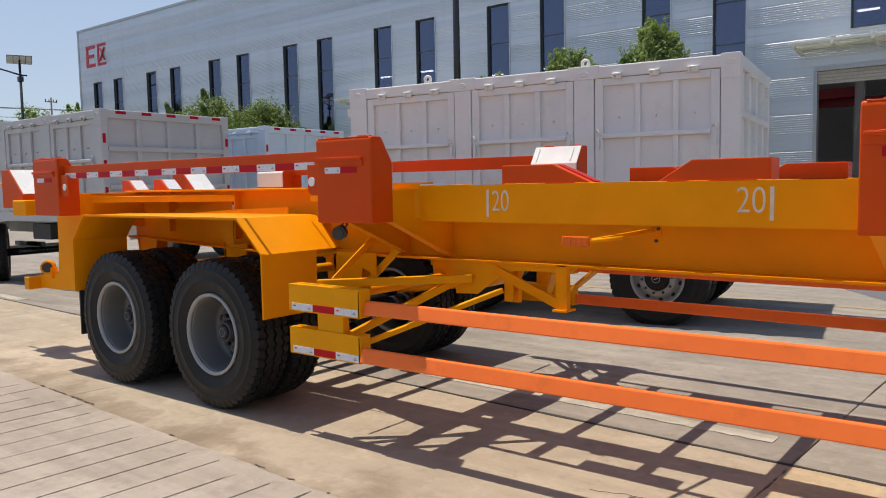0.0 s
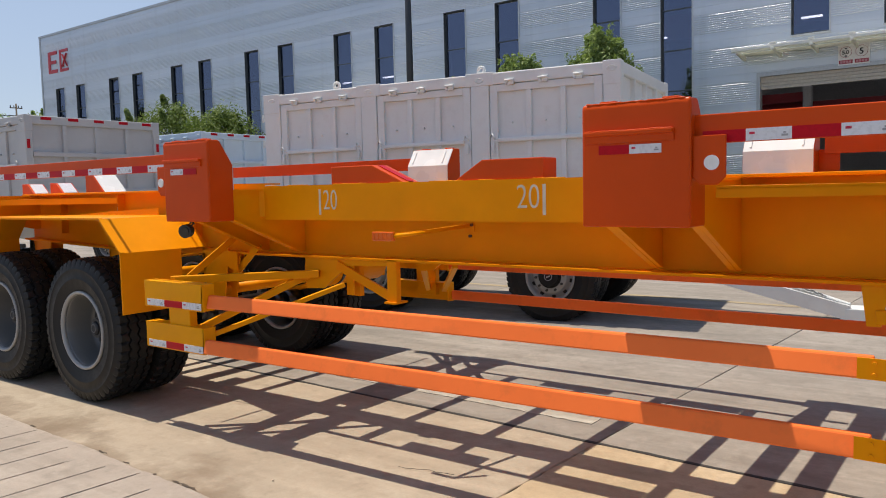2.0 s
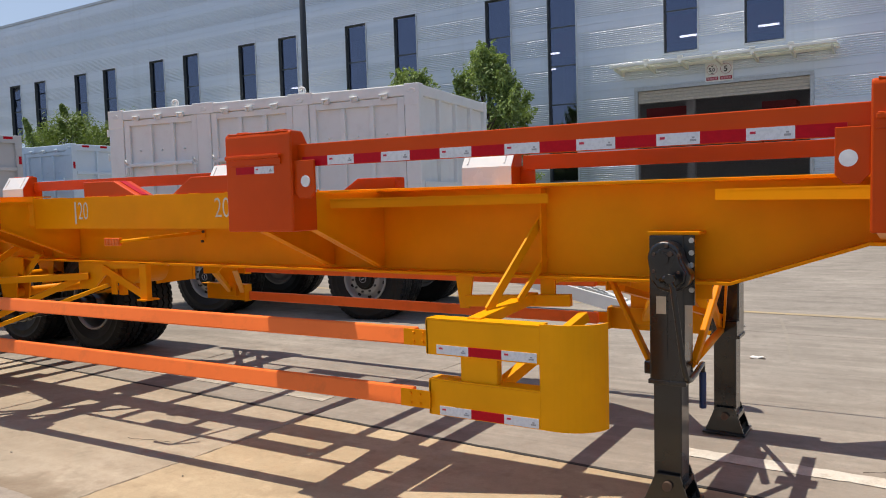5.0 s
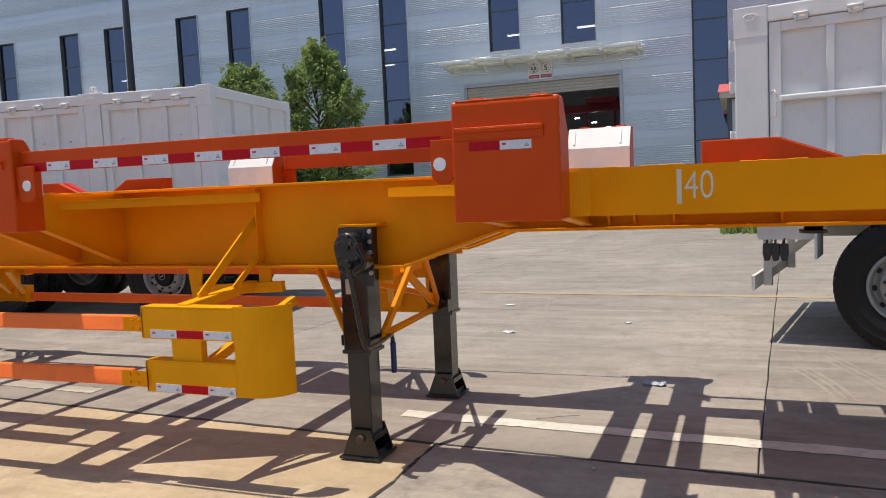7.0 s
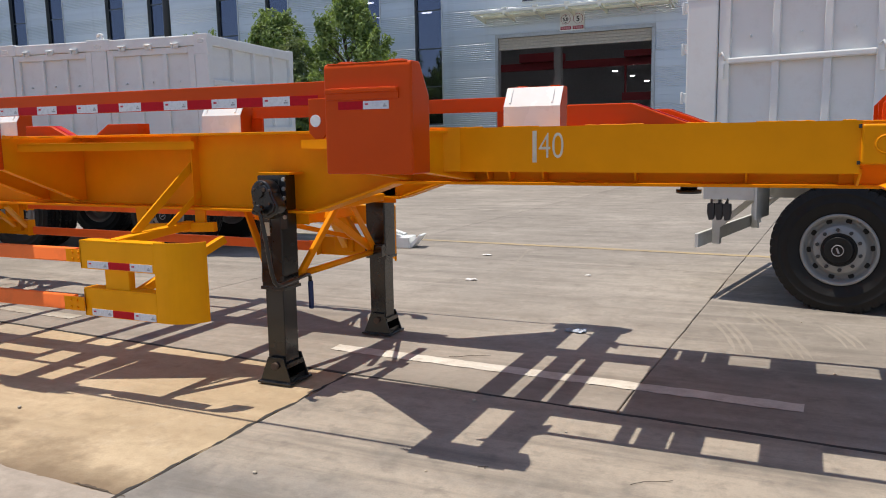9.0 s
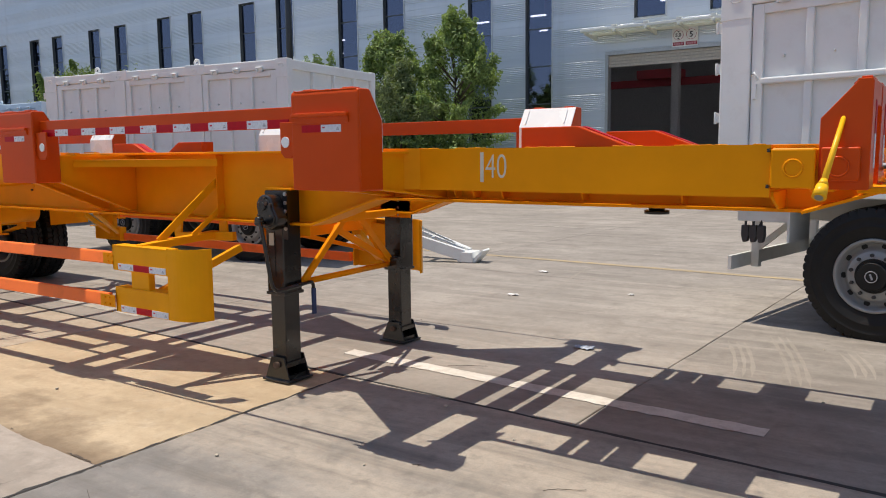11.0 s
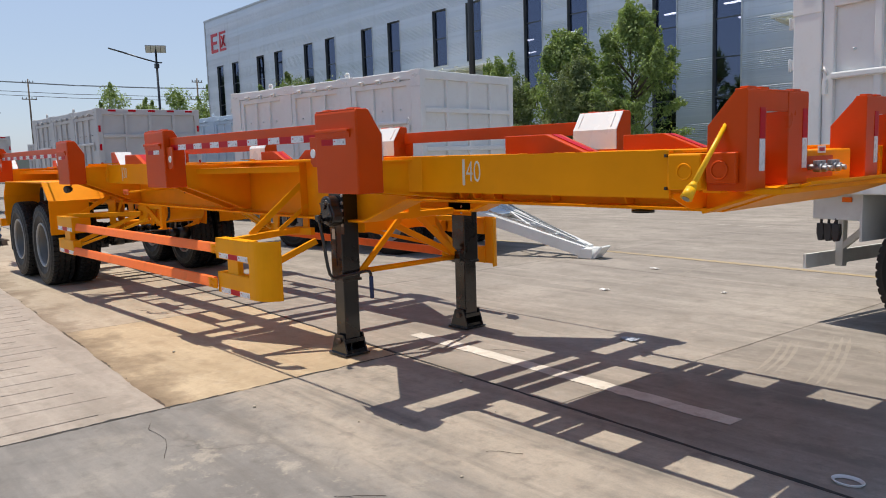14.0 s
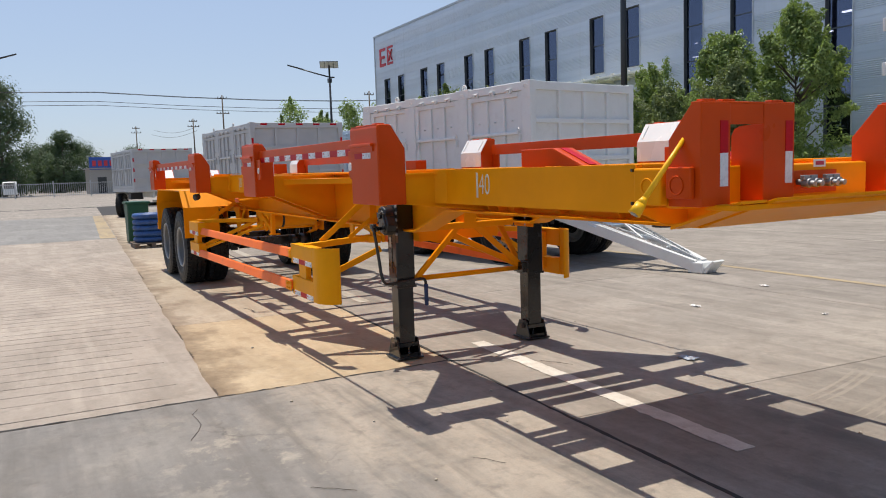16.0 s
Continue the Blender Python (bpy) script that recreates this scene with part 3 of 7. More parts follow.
part("lifting_frame", Shape().box(-4.0, -2.3, FY + 12.0, FY + 12.2, 3.15, 3.55).box(-3.9, -3.8, FY + 12.05, FY + 12.15, 3.55, 4.92).box(-2.5, -2.4, FY + 12.05, FY + 12.15, 3.55, 4.92), HALL_RED, hall)
part("crane_girder", Shape().box(-12.5, 3.4, FY + 7.0, FY + 7.6, 8.1, 9.25), HALL_RED, hall, "red crane girder under the roof")
part("machine_bed", Shape().box(-5.5, -3.9, FY + 6, FY + 7.2, 0, 1.4).box(-2.1, -0.5, FY + 5, FY + 6.0, 0, 1.1), HALL_RED, hall)
for k in range(22):
    xx = -52.5 + k * 3.1
    for yy, zz in ((FY + 5.0, 7.9), (FY + 12.0, 8.4)):
        part("hall_lamp", Shape().box(xx, xx + 0.75, yy, yy + 0.16, zz, zz + 0.06), HALL_LAMP, hall, "lit strip lamp")
for xx, zz in ((-4.7, 4.70), (-3.8, 4.42), (-3.05, 4.12)):
    part("task_lamp", Shape().box(xx, xx + 0.22, FY + 13.0, FY + 13.1, zz, zz + 0.05), HALL_LAMP, hall, "small lit task lamp")


def window(num, x0, x1, z0, z1):
    w = thing("window_%d" % num, ((x0 + x1) / 2, FY, z0), "narrow dark-framed tinted window", "window", "hall windows", "structure")
    fr = Shape()
    d0, d1 = FY + 0.10, FY + 0.16
    fr.box(x0, x0 + 0.05, d0, d1, z0, z1).box(x1 - 0.05, x1, d0, d1, z0, z1).box(x0 + 0.05, x1 - 0.05, d0, d1, z1 - 0.05, z1).box(x0 + 0.05, x1 - 0.05, d0, d1, z0, z0 + 0.05)
    part("window_frame", fr, FRAME_GREY, w)
    rv = Shape()
    rv.box(x0 - 0.005, x0 + 0.02, FY - 0.03, FY + 0.105, z0, z1).box(x0 + 0.02, x1 - 0.02, FY - 0.03, FY + 0.105, z1 - 0.02, z1 + 0.01)
    part("reveal", rv, FRAME_GREY, w)
    part("jamb_trim", Shape().box(x1 - 0.02, x1 + 0.03, FY - 0.04, FY + 0.105, z0, z1 + 0.02), LIGHT_ALU, w)
    part("window_sill", Shape().box(x0 - 0.03, x1 + 0.03, FY - 0.06, FY + 0.1, z0 - 0.04, z0 + 0.008), LIGHT_ALU, w)
    rows = max(2, round((z1 - z0) / 1.40))
    h = (z1 - z0 - 0.1) / rows
    for r in range(rows):
        za = z0 + 0.05 + r * h
        p = part("pane", Shape().box(x0 + 0.05, x1 - 0.05, FY + 0.125, FY + 0.132, za + 0.015, za + h - 0.015), PANE, w)
        p.visible_shadow = False
        if r:
            part("mullion", Shape().box(x0 + 0.05, x1 - 0.05, d0 + 0.01, d1, za - 0.025, za + 0.025), FRAME_GREY, w)


for i, (x0, x1, z0, z1) in enumerate([o for o in openings if o[2] > 0.1] + upper):
    window(i + 1, x0, x1, z0, z1)

# goods doors with their canopies
for num, (dx0, dx1) in enumerate(DOORS):
    door = thing("door_%d" % (num + 1), ((dx0 + dx1) / 2, FY, 0), "wide open goods door with a rolled-up shutter", "door", "goods doors", "structure")
    dz = DOOR_TOP
    part("door_frame", Shape().box(dx0, dx0 + 0.12, FY - 0.05, FY + 0.25, 0, dz).box(dx1 - 0.12, dx1, FY - 0.05, FY + 0.25, 0, dz).box(dx0, dx1, FY - 0.05, FY + 0.25, dz - 0.02, dz + 0.12), ALU, door)
    for k in range(4):
        part("shutter_slat", Shape().box(dx0 + 0.12, dx1 - 0.12, FY + 0.06, FY + 0.12, dz - 0.13 - k * 0.11, dz - 0.03 - k * 0.11), EAVE, door)
    for xx in (dx0 - 0.45, dx1 + 0.02):
        for k in range(6):
            part("hazard_stripe", Shape().prism([(xx, 0.02 + k * 0.2), (xx + 0.4, 0.12 + k * 0.2), (xx + 0.4, 0.22 + k * 0.2), (xx, 0.12 + k * 0.2)], "y", FY - 0.05, FY - 0.03), LINE_YELLOW if k % 2 else BLACK, door)
    c0, c1 = (dx0 + dx1) / 2 - 3.55, (dx0 + dx1) / 2 + 3.75
    canopy = thing("canopy", ((c0 + c1) / 2, FY, 5.7), "pale steel canopy with a clear sheet over the goods door", "canopy", "door canopies", "structure")
    part("canopy_roof", Shape().prism([(FY - 0.03, 6.02), (FY - 1.10, 5.92), (FY - 1.10, 5.935), (FY - 0.03, 6.035)], "x", c0, c1), CANOPY_SHEET, canopy, "clear canopy sheet")
    part("front_tube", Shape().box(c0, c1, FY - 1.18, FY - 1.10, 5.92, 6.02), PALE_STEEL, canopy, bevel=0.01)
    part("front_tube", Shape().box(c0 + 0.25, c1 - 0.05, FY - 0.62, FY - 0.55, 5.85, 5.92), PALE_STEEL, canopy, bevel=0.01)
    part("wall_tube", Shape().box(c0, c1, FY - 0.09, FY - 0.02, 5.90, 5.98), PALE_STEEL, canopy, bevel=0.01)
    n = 6
    for k in range(n + 1):
        xx = c0 + 0.12 + (c1 - c0 - 0.3) * k / n
        part("canopy_arm", Shape().prism([(FY - 0.03, 5.74), (FY - 0.03, 5.90), (FY - 1.1, 5.92), (FY - 1.1, 5.85)], "x", xx, xx + 0.07), PALE_STEEL, canopy)
        if 0 < k < n:
            part("canopy_lug", Shape().box(xx - 0.05, xx + 0.13, FY - 1.19, FY - 1.09, 6.02, 6.10).box(xx, xx + 0.09, FY - 1.22, FY - 1.14, 5.84, 5.92), PALE_STEEL, canopy, bevel=0.006)
sign = thing("limit_sign", (-3.38, FY - 0.04, 5.24), "white door sign with two dark red ring limits", "sign")
SX = -3.37
part("sign_board", Shape().box(SX - 0.46, SX + 0.46, FY - 0.075, FY - 0.05, 5.24, 5.90), MARK_WHITE, sign)
for cx, txt in ((SX - 0.23, "5.0"), (SX + 0.23, "5")):
    ring = Shape()
    for k in range(24):
        a, b = 6.2832 * k / 24, 6.2832 * (k + 1) / 24
        ring.bar((cx + 0.175 * math.cos(a), FY - 0.078, 5.65 + 0.175 * math.sin(a)), (cx + 0.175 * math.cos(b), FY - 0.078, 5.65 + 0.175 * math.sin(b)), 0.006, 0.056, (0, 1, 0))
    part("limit_ring", ring, SIGN_DARK, sign)
    big = txt == "5"
    letters(txt, 0.27 if big else 0.17, BLACK, (cx - (0.075 if big else 0.115), FY - 0.079, 5.555 if big else 5.59), sign, "limit_figure", thin=-0.005)
    part("sign_bar", Shape().box(cx - 0.20, cx + 0.20, FY - 0.08, FY - 0.074, 5.28, 5.40), SIGN_DARK, sign)
    for k in range(4):
        part("sign_stroke", Shape().box(cx - 0.165 + k * 0.085, cx - 0.095 + k * 0.085, FY - 0.083, FY - 0.079, 5.305, 5.375), SIGN_PALE, sign)
for up_z, dn_z in ((5.79, 5.74), (5.51, 5.56)):
    part("limit_arrow", Shape().prism([(SX - 0.28, up_z), (SX - 0.18, up_z), (SX - 0.23, dn_z)], "y", FY - 0.08, FY - 0.075), BLACK, sign)

# low booth beside the goods door
booth = thing("booth", (5.5, 24.5, 0), "small pale-blue panel booth with a red sheet roof", "booth")
part("wall", Shape().box(3.30, 8.4, 22.62, 22.70, 0.0, 3.42).box(3.30, 3.38, 22.70, 26.6, 0.0, 3.42).box(8.32, 8.4, 22.70, 26.6, 0.0, 3.42).box(3.30, 8.4, 26.6, 26.68, 0.0, 3.42), BOOTH_WALL, booth)
part("corner_post", Shape().box(3.18, 3.30, 22.56, 22.72, 0.0, 3.45), FRAME_GREY, booth, bevel=0.01)
part("corner_post", Shape().box(8.40, 8.52, 22.56, 22.72, 0.0, 3.45), FRAME_GREY, booth, bevel=0.01)
part("eave_board", Shape().box(2.99, 8.7, 22.30, 26.9, 3.45, 3.60), EAVE, booth, bevel=0.01)
part("gutter", Shape().prism([(2.99, 3.60), (8.7, 3.60), (8.7, 3.50), (3.06, 3.44)], "y", 22.26, 22.30), EAVE, booth)
part("roof", Shape().prism([(22.24, 3.60), (26.95, 3.60), (24.6, 4.05)], "x", 2.95, 8.74), RED_TILE, booth, "red sheet roof")
for k in range(4):
    part("wall_joint", Shape().box(4.45 + k * 1.15, 4.47 + k * 1.15, 22.612, 22.62, 0.0, 3.42), FRAME_GREY, booth)
part("wall_rail", Shape().box(3.45, 4.40, 22.60, 22.62, 2.27, 2.31), FRAME_GREY, booth)
part("warning_plate", Shape().prism([(4.34, 2.68), (4.50, 2.68), (4.42, 2.83)], "y", 22.60, 22.612), BRIGHT_YELLOW, booth, "yellow triangular warning plate")
# red wall letters
wl = thing("wall_letters", (-53.0, FY, 10.5), "red wall characters on the cladding", "sign")
e = Shape()
for a, b, c, d in ((0.0, 0.30, 0.0, 1.50), (0.30, 1.20, 0.0, 0.23), (0.30, 1.06, 0.64, 0.87), (0.30, 1.20, 1.27, 1.50)):
    e.box(-54.55 + a, -54.55 + b, FY - 0.05, FY - 0.015, 10.52 + c, 10.52 + d)
part("letter", e, SIGN_RED, wl)
q = Shape()
for a, b, c, d in ((0.0, 0.21, 0.0, 1.50), (0.21, 1.13, 0.0, 0.18), (0.21, 1.13, 1.32, 1.50)):
    q.box(-53.0 + a, -53.0 + b, FY - 0.05, FY - 0.015, 10.52 + c, 10.52 + d)
q.bar((-52.58, FY - 0.03, 11.68), (-51.98, FY - 0.03, 10.83), 0.03, 0.17, (0, 1, 0)).bar((-52.0, FY - 0.036, 11.70), (-52.6, FY - 0.036, 10.83), 0.03, 0.17, (0, 1, 0))
part("letter", q, SIGN_RED, wl)

# planted strip and kerb before the hall
verge = solo("verge", Shape().box(-60, -7.2, 21.2, 28.6, -0.02, 0.10), GRASS, (-30, 24, 0), "weedy planted strip before the hall", "verge", kind="structure")
verge2 = solo("verge_east", Shape().box(0.9, 30, 22.4, 28.6, -0.02, 0.10), GRASS, (10, 24, 0), "weedy planted strip beside the goods door", "verge", kind="structure")
for a, b, y in ((-60, -7.2, 21.05), (0.9, 30, 22.25)):
    k = a
    while k < b:
        solo("kerb", Shape().box(k, min(b, k + 0.99), y, y + 0.15, -0.02, 0.14), KERB, (k, y, 0), "grey concrete kerb stone", "kerb", "kerb stones", "structure", bevel=0.012)
        k += 1.0

# ---- the container chassis trailer ----
YC = 4.54
WHEEL_YC = 4.45
RIGHT = (-1, 1)


def mir(y, s):
    """y on the near side (s = -1) or its mirror on the far side."""
    return y if s < 0 else 2 * YC - y


trailer = thing("container_trailer", (2.0, YC, 0.0), "yellow skeletal container semi-trailer with orange corner guides on landing legs", "trailer", turn=(0, 0.30, 0))


def tape(x0, x1, n, y, z0, z1, parent, first_white=True, prints=True):
    """Each length of tape is a piece of its own."""
    w = (x1 - x0) / n
    for i in range(n):
        white = (i % 2 == 0) == first_white
        a, b = x0 + i * w, x0 + (i + 1) * w
        part("tape_strip", Shape().box(a, b, y - 0.002, y + 0.001, z0, z1), TAPE_WHITE if white else TAPE_RED, parent)
        if white and prints:
            h = z1 - z0
            part("print_mark", Shape().box(b - w * 0.22, b - w * 0.08, y - 0.0032, y - 0.0021, z0 + h * 0.25, z0 + h * 0.42).box(b - w * 0.18, b - w * 0.12, y - 0.0032, y - 0.0021, z0 + h * 0.48, z0 + h * 0.62), MARK_GREY, parent)
            part("print_mark", Shape().box(a + w * 0.08, a + w * 0.2, y - 0.0032, y - 0.0021, z0 + h * 0.52, z0 + h * 0.72), MARK_RED, parent)


# main beams: web, top flange, bottom flange
BOTTOM = [(-6.85, 1.09), (-4.35, 1.005), (-4.05, 1.05), (1.78, 1.05), (2.32, 1.232), (4.66, 1.238)]
for s in RIGHT:
    web = Shape()
    poly = [(x, z) for x, z in BOTTOM] + [(4.66, 1.50), (-6.85, 1.50)]
    web.prism(poly, "y", mir(3.994, s), mir(4.006, s))
    part("beam_web", web, YELLOW, trailer)
    part("top_flange", Shape().box(-6.85, 4.72, mir(3.90, s), mir(4.10, s), 1.498, 1.514), YELLOW, trailer, bevel=0.003)
    for (x0, z0), (x1, z1) in zip(BOTTOM, BOTTOM[1:]):
        fl = Shape()
        fl.prism([(x0, z0 - 0.014), (x1, z1 - 0.014), (x1, z1 + 0.002), (x0, z0 + 0.002)], "y", mir(3.90, s), mir(4.10, s))
        part("bottom_flange", fl, YELLOW, trailer, bevel=0.003)
    # web stiffeners and weld stubs
    for x in (-6.2, -5.25, -4.2, 0.86):
        zb = 1.06 if x > -4.3 else 1.06 + (-4.1 - x) * 0.04
        part("stiffener", Shape().box(x, x + 0.01, mir(3.93, s), mir(3.994, s), zb, 1.49), YELLOW, trailer)
    for x in (2.86, 2.98, 3.16, 3.62, 4.12):
        part("stiffener", Shape().prism([(mir(3.905, s), 1.30), (mir(3.905, s), 1.335), (mir(3.99, s), 1.335), (mir(3.99, s), 1.245), (mir(3.93, s), 1.245)], "x", x, x + 0.01), YELLOW, trailer)

# outer side rails of the two deck runs
for s in RIGHT:
    for x0, x1, yo, z0, z1 in ((-3.02, -0.34, 3.62, 1.332, 1.522), (2.83, 4.56, 3.64, 1.312, 1.500)):
        c_prof = [(yo, z0 - 0.012), (yo, z1 + 0.012), (yo + 0.038, z1 + 0.012), (yo + 0.038, z1), (yo + 0.012, z1), (yo + 0.012, z0), (yo + 0.038, z0), (yo + 0.038, z0 - 0.012)]
        rail = Shape().prism([(mir(u, s), w) for u, w in c_prof], "x", x0, x1)
        part("side_rail", rail, YELLOW, trailer).location.z = -0.016 if x0 < 0 else 0.0
    # splayed ends that carry the rails out to the guides
    for xa, ya, xb, yb, z0, z1 in ((-3.02, 3.62, -3.2, 3.46, 1.332, 1.522), (2.83, 3.64, 2.60, 3.45, 1.312, 1.500)):
        part("splay_plate", Shape().prism([(xa, mir(ya, s)), (xa, mir(ya + 0.012, s)), (xb, mir(yb + 0.012, s)), (xb, mir(yb, s))], "z", z0 - 0.01, z1 + 0.008), YELLOW, trailer)
        part("splay_top", Shape().prism([(xa, mir(ya, s)), (xa, mir(ya + 0.14, s)), (xb, mir(yb + 0.16, s)), (xb, mir(yb, s))], "z", z1 + 0.006, z1 + 0.016), YELLOW, trailer)
    # tapering wing plates behind and before the guides
    for xa, ya, xb, yb in ((-0.10, 3.46, 0.92, 3.90), (2.36, 3.44, 1.72, 3.90), (-6.62, 3.46, -5.2, 3.90), (-3.46, 3.70, -4.3, 3.90)):
        wing = Shape().prism([(xa, mir(ya, s)), (xb, mir(yb, s)), (xa, mir(3.99, s))], "z", 1.452, 1.464)
        wing.prism([(xa, mir(ya, s)), (xb, mir(yb, s)), (xb, mir(yb + 0.008, s)), (xa, mir(ya + 0.008, s))], "z", 1.415, 1.456)
        part("wing_plate", wing, YELLOW, trailer)

# cross members of the deck
for x in (-2.72, -2.1, -1.52, -0.92):
    part("cross_member", Shape().box(x, x + 0.06, 3.63, 2 * YC - 3.63, 1.40, 1.495), YELLOW, trailer)
for x, w in ((2.74, 0.05), (3.20, 0.04), (3.30, 0.11), (3.46, 0.11), (3.85, 0.23), (4.46, 0.12)):
    for s in RIGHT:
        part("outrigger", Shape().box(x, x + w, mir(3.655, s), mir(3.994, s), 1.36, 1.486), YELLOW, trailer)
part("cross_member", Shape().box(2.76, 2.83, 4.006, 2 * YC - 4.006, 1.30, 1.486), YELLOW, trailer)
for x in (-6.0, -5.2, -4.5, 0.55, 1.30):
    part("cross_member", Shape().box(x, x + 0.07, 4.006, 2 * YC - 4.006, 1.12 if x > -4 else 1.2, 1.32), YELLOW, trailer)
part("coupler_plate", Shape().prism([(3.20, 1.222), (4.66, 1.222), (5.06, 1.352), (5.06, 1.366), (4.66, 1.234), (3.20, 1.234)], "y", 3.92, 2 * YC - 3.92), YELLOW, trailer, bevel=0.002)
kingpin = Shape()
kingpin.cyl((3.80, 4.54, 1.222), (3.80, 4.54, 1.20), 0.085, n=24).cyl((3.80, 4.54, 1.20), (3.80, 4.54, 1.165), 0.045, n=24).cyl((3.80, 4.54, 1.165), (3.80, 4.54, 1.145), 0.068, n=24)
part("kingpin", kingpin, BLACK, trailer, "black greased kingpin")

# corner guides
GUIDES = ((-7.12, False), (-3.46, True), (-0.56, False), (2.35, True))
BOX_W = 0.445


def weld(parent, p, q, r, seed, mat=None):
    """Uneven painted weld bead from p to q."""
    rng = random.Random(seed)
    p, q = Vector(p), Vector(q)
    n = max(6, int((q - p).length / 0.011))
    sh = Shape()
    d = (q - p).normalized()
    a = d.orthogonal().normalized()
    b = d.cross(a)
    k = 7
    for i in range(n + 1):
        rr = r * rng.uniform(0.6, 1.1)
        c = p.lerp(q, i / n) + a * rng.uniform(-0.3, 0.3) * r + b * rng.uniform(-0.3, 0.3) * r
        sh.v += [tuple(c + (a * math.cos(6.2832 * j / k) + b * math.sin(6.2832 * j / k)) * rr) for j in range(k)]
    for i in range(n):
        for j in range(k):
            sh.f.append((i * k + j, i * k + (j + 1) % k, (i + 1) * k + (j + 1) % k, (i + 1) * k + j))
            sh.s.append(True)
    return part("weld_bead", sh, mat or ORANGE, parent)


def guide(x0, s, front):
    """Orange corner guide: a deep box with its inner top edge cut off slantwise."""
    prof = [(3.19, 1.308), (3.19, 1.79), (3.20, 1.803), (3.272, 1.803), (3.285, 1.797), (3.375, 1.655), (3.375, 1.308)]
    g = Shape().prism([(mir(y, s), z) for y, z in prof], "x", x0, x0 + BOX_W)
    box = part("corner_guide", g, ORANGE, trailer, bevel=0.012, segments=3)
    # pale inner lining, slanted and upright
    lin = Shape().prism([(mir(3.288, s), 1.801), (mir(3.379, s), 1.657), (mir(3.381, s), 1.5), (mir(3.375, s), 1.5), (mir(3.3752, s), 1.652), (mir(3.284, s), 1.796)], "x", x0 + 0.004, x0 + BOX_W - 0.004)
    part("inner_lining", lin, CREAM, box, "cream-white lining plate", bevel=0.002)
    for xx in (x0 + 0.05, x0 + BOX_W - 0.07):
        part("lining_clip", Shape().bar((xx, mir(3.302, s), 1.783), (xx, mir(3.365, s), 1.683), 0.012, 0.008, (0, -s * 0.84, 0.53)), CREAM, box)
    yf = mir(3.19, s)
    out = -1 if s < 0 else 1
    part("ledge", Shape().box(x0 + 0.015, x0 + 0.385, yf, yf + out * 0.022, 1.672, 1.69), ORANGE, box, bevel=0.004)
    part("ledge_skirt", Shape().box(x0 + 0.015, x0 + 0.385, yf, yf + out * 0.009, 1.643, 1.674), ORANGE, box)
    if s < 0:
        weld(box, (x0 + 0.02, 3.196, 1.802), (x0 + BOX_W - 0.02, 3.196, 1.801), 0.004, int(x0 * 10))
        weld(box, (x0 + 0.02, 3.172, 1.690), (x0 + 0.38, 3.172, 1.690), 0.0035, int(x0 * 10) + 1)
        weld(box, (x0 + BOX_W, 3.198, 1.33), (x0 + BOX_W, 3.198, 1.79), 0.004, int(x0 * 10) + 2)
        a, b = (x0 + 0.075, x0 + 0.335)
        tape(a, b, 2, yf - 0.001, 1.598, 1.634, box, first_white=x0 < -3)
    # ear plate with round reflector
    ex = (x0 - 0.105, x0) if front else (x0 + BOX_W, x0 + BOX_W + 0.125)
    ye = mir(3.212, s)
    r = 0.03
    c0, c1 = ex
    ear = [(c0, 1.655), (c0, 1.47 + r), (c0 + r, 1.47), (c1 - r, 1.47), (c1, 1.47 + r), (c1, 1.655)]
    e = part("ear_plate", Shape().prism(ear, "y", ye, ye + 0.014 * -out), ORANGE, box, bevel=0.003)
    cx = (c0 + c1) / 2 + (-0.012 if front else 0.012)
    part("reflector", Shape().cyl((cx, ye, 1.553), (cx, ye + out * 0.006, 1.553), 0.028, n=24), REFLECT, e, "white round reflector")
    # weld blobs on the top
    for xx in (x0 + 0.07, x0 + 0.33):
        part("lifting_lug", Shape().box(xx, xx + 0.07, mir(3.205, s), mir(3.262, s), 1.801, 1.812), ORANGE, box, bevel=0.005)
    return box


for x0, front in GUIDES:
    for s in RIGHT:
        box = guide(x0 - (0.05 if s > 0 else 0.0), s, front)
        box.location.z = 0.025 if s > 0 else 0.0
    # bolster under each pair: tapering cantilever webs and cap
    low = 1.07 if x0 < 1 else 1.24
    if x0 < -5:
        low = 1.18
    for s in RIGHT:
        for xx in (x0 + 0.03, x0 + BOX_W - 0.04):
            arm = Shape().prism([(mir(3.36, s), 1.315), (mir(3.36, s), 1.49), (mir(3.99, s), 1.49), (mir(3.99, s), low), (mir(3.92, s), low)], "x", xx, xx + 0.01)
            part("bolster_web", arm, YELLOW, trailer)
            flat = Shape().bar((xx + 0.005, mir(3.38, s), 1.312), (xx + 0.005, mir(3.93, s), low + 0.006), 0.055, 0.01)
            part("bolster_flange", flat, YELLOW, trailer)
        for u0, u1 in ((0.005, 0.09), (0.24, BOX_W - 0.01)):
            part("bolster_cap", Shape().box(x0 + u0, x0 + u1, mir(3.37, s), mir(3.90, s), 1.487, 1.499), YELLOW, trailer)
    for u0, u1 in ((0.005, 0.09), (0.24, 0.32)):
        part("bolster_core", Shape().box(x0 + u0, x0 + u1, 4.006, 2 * YC - 4.006, 1.22, 1.49), YELLOW, trailer)

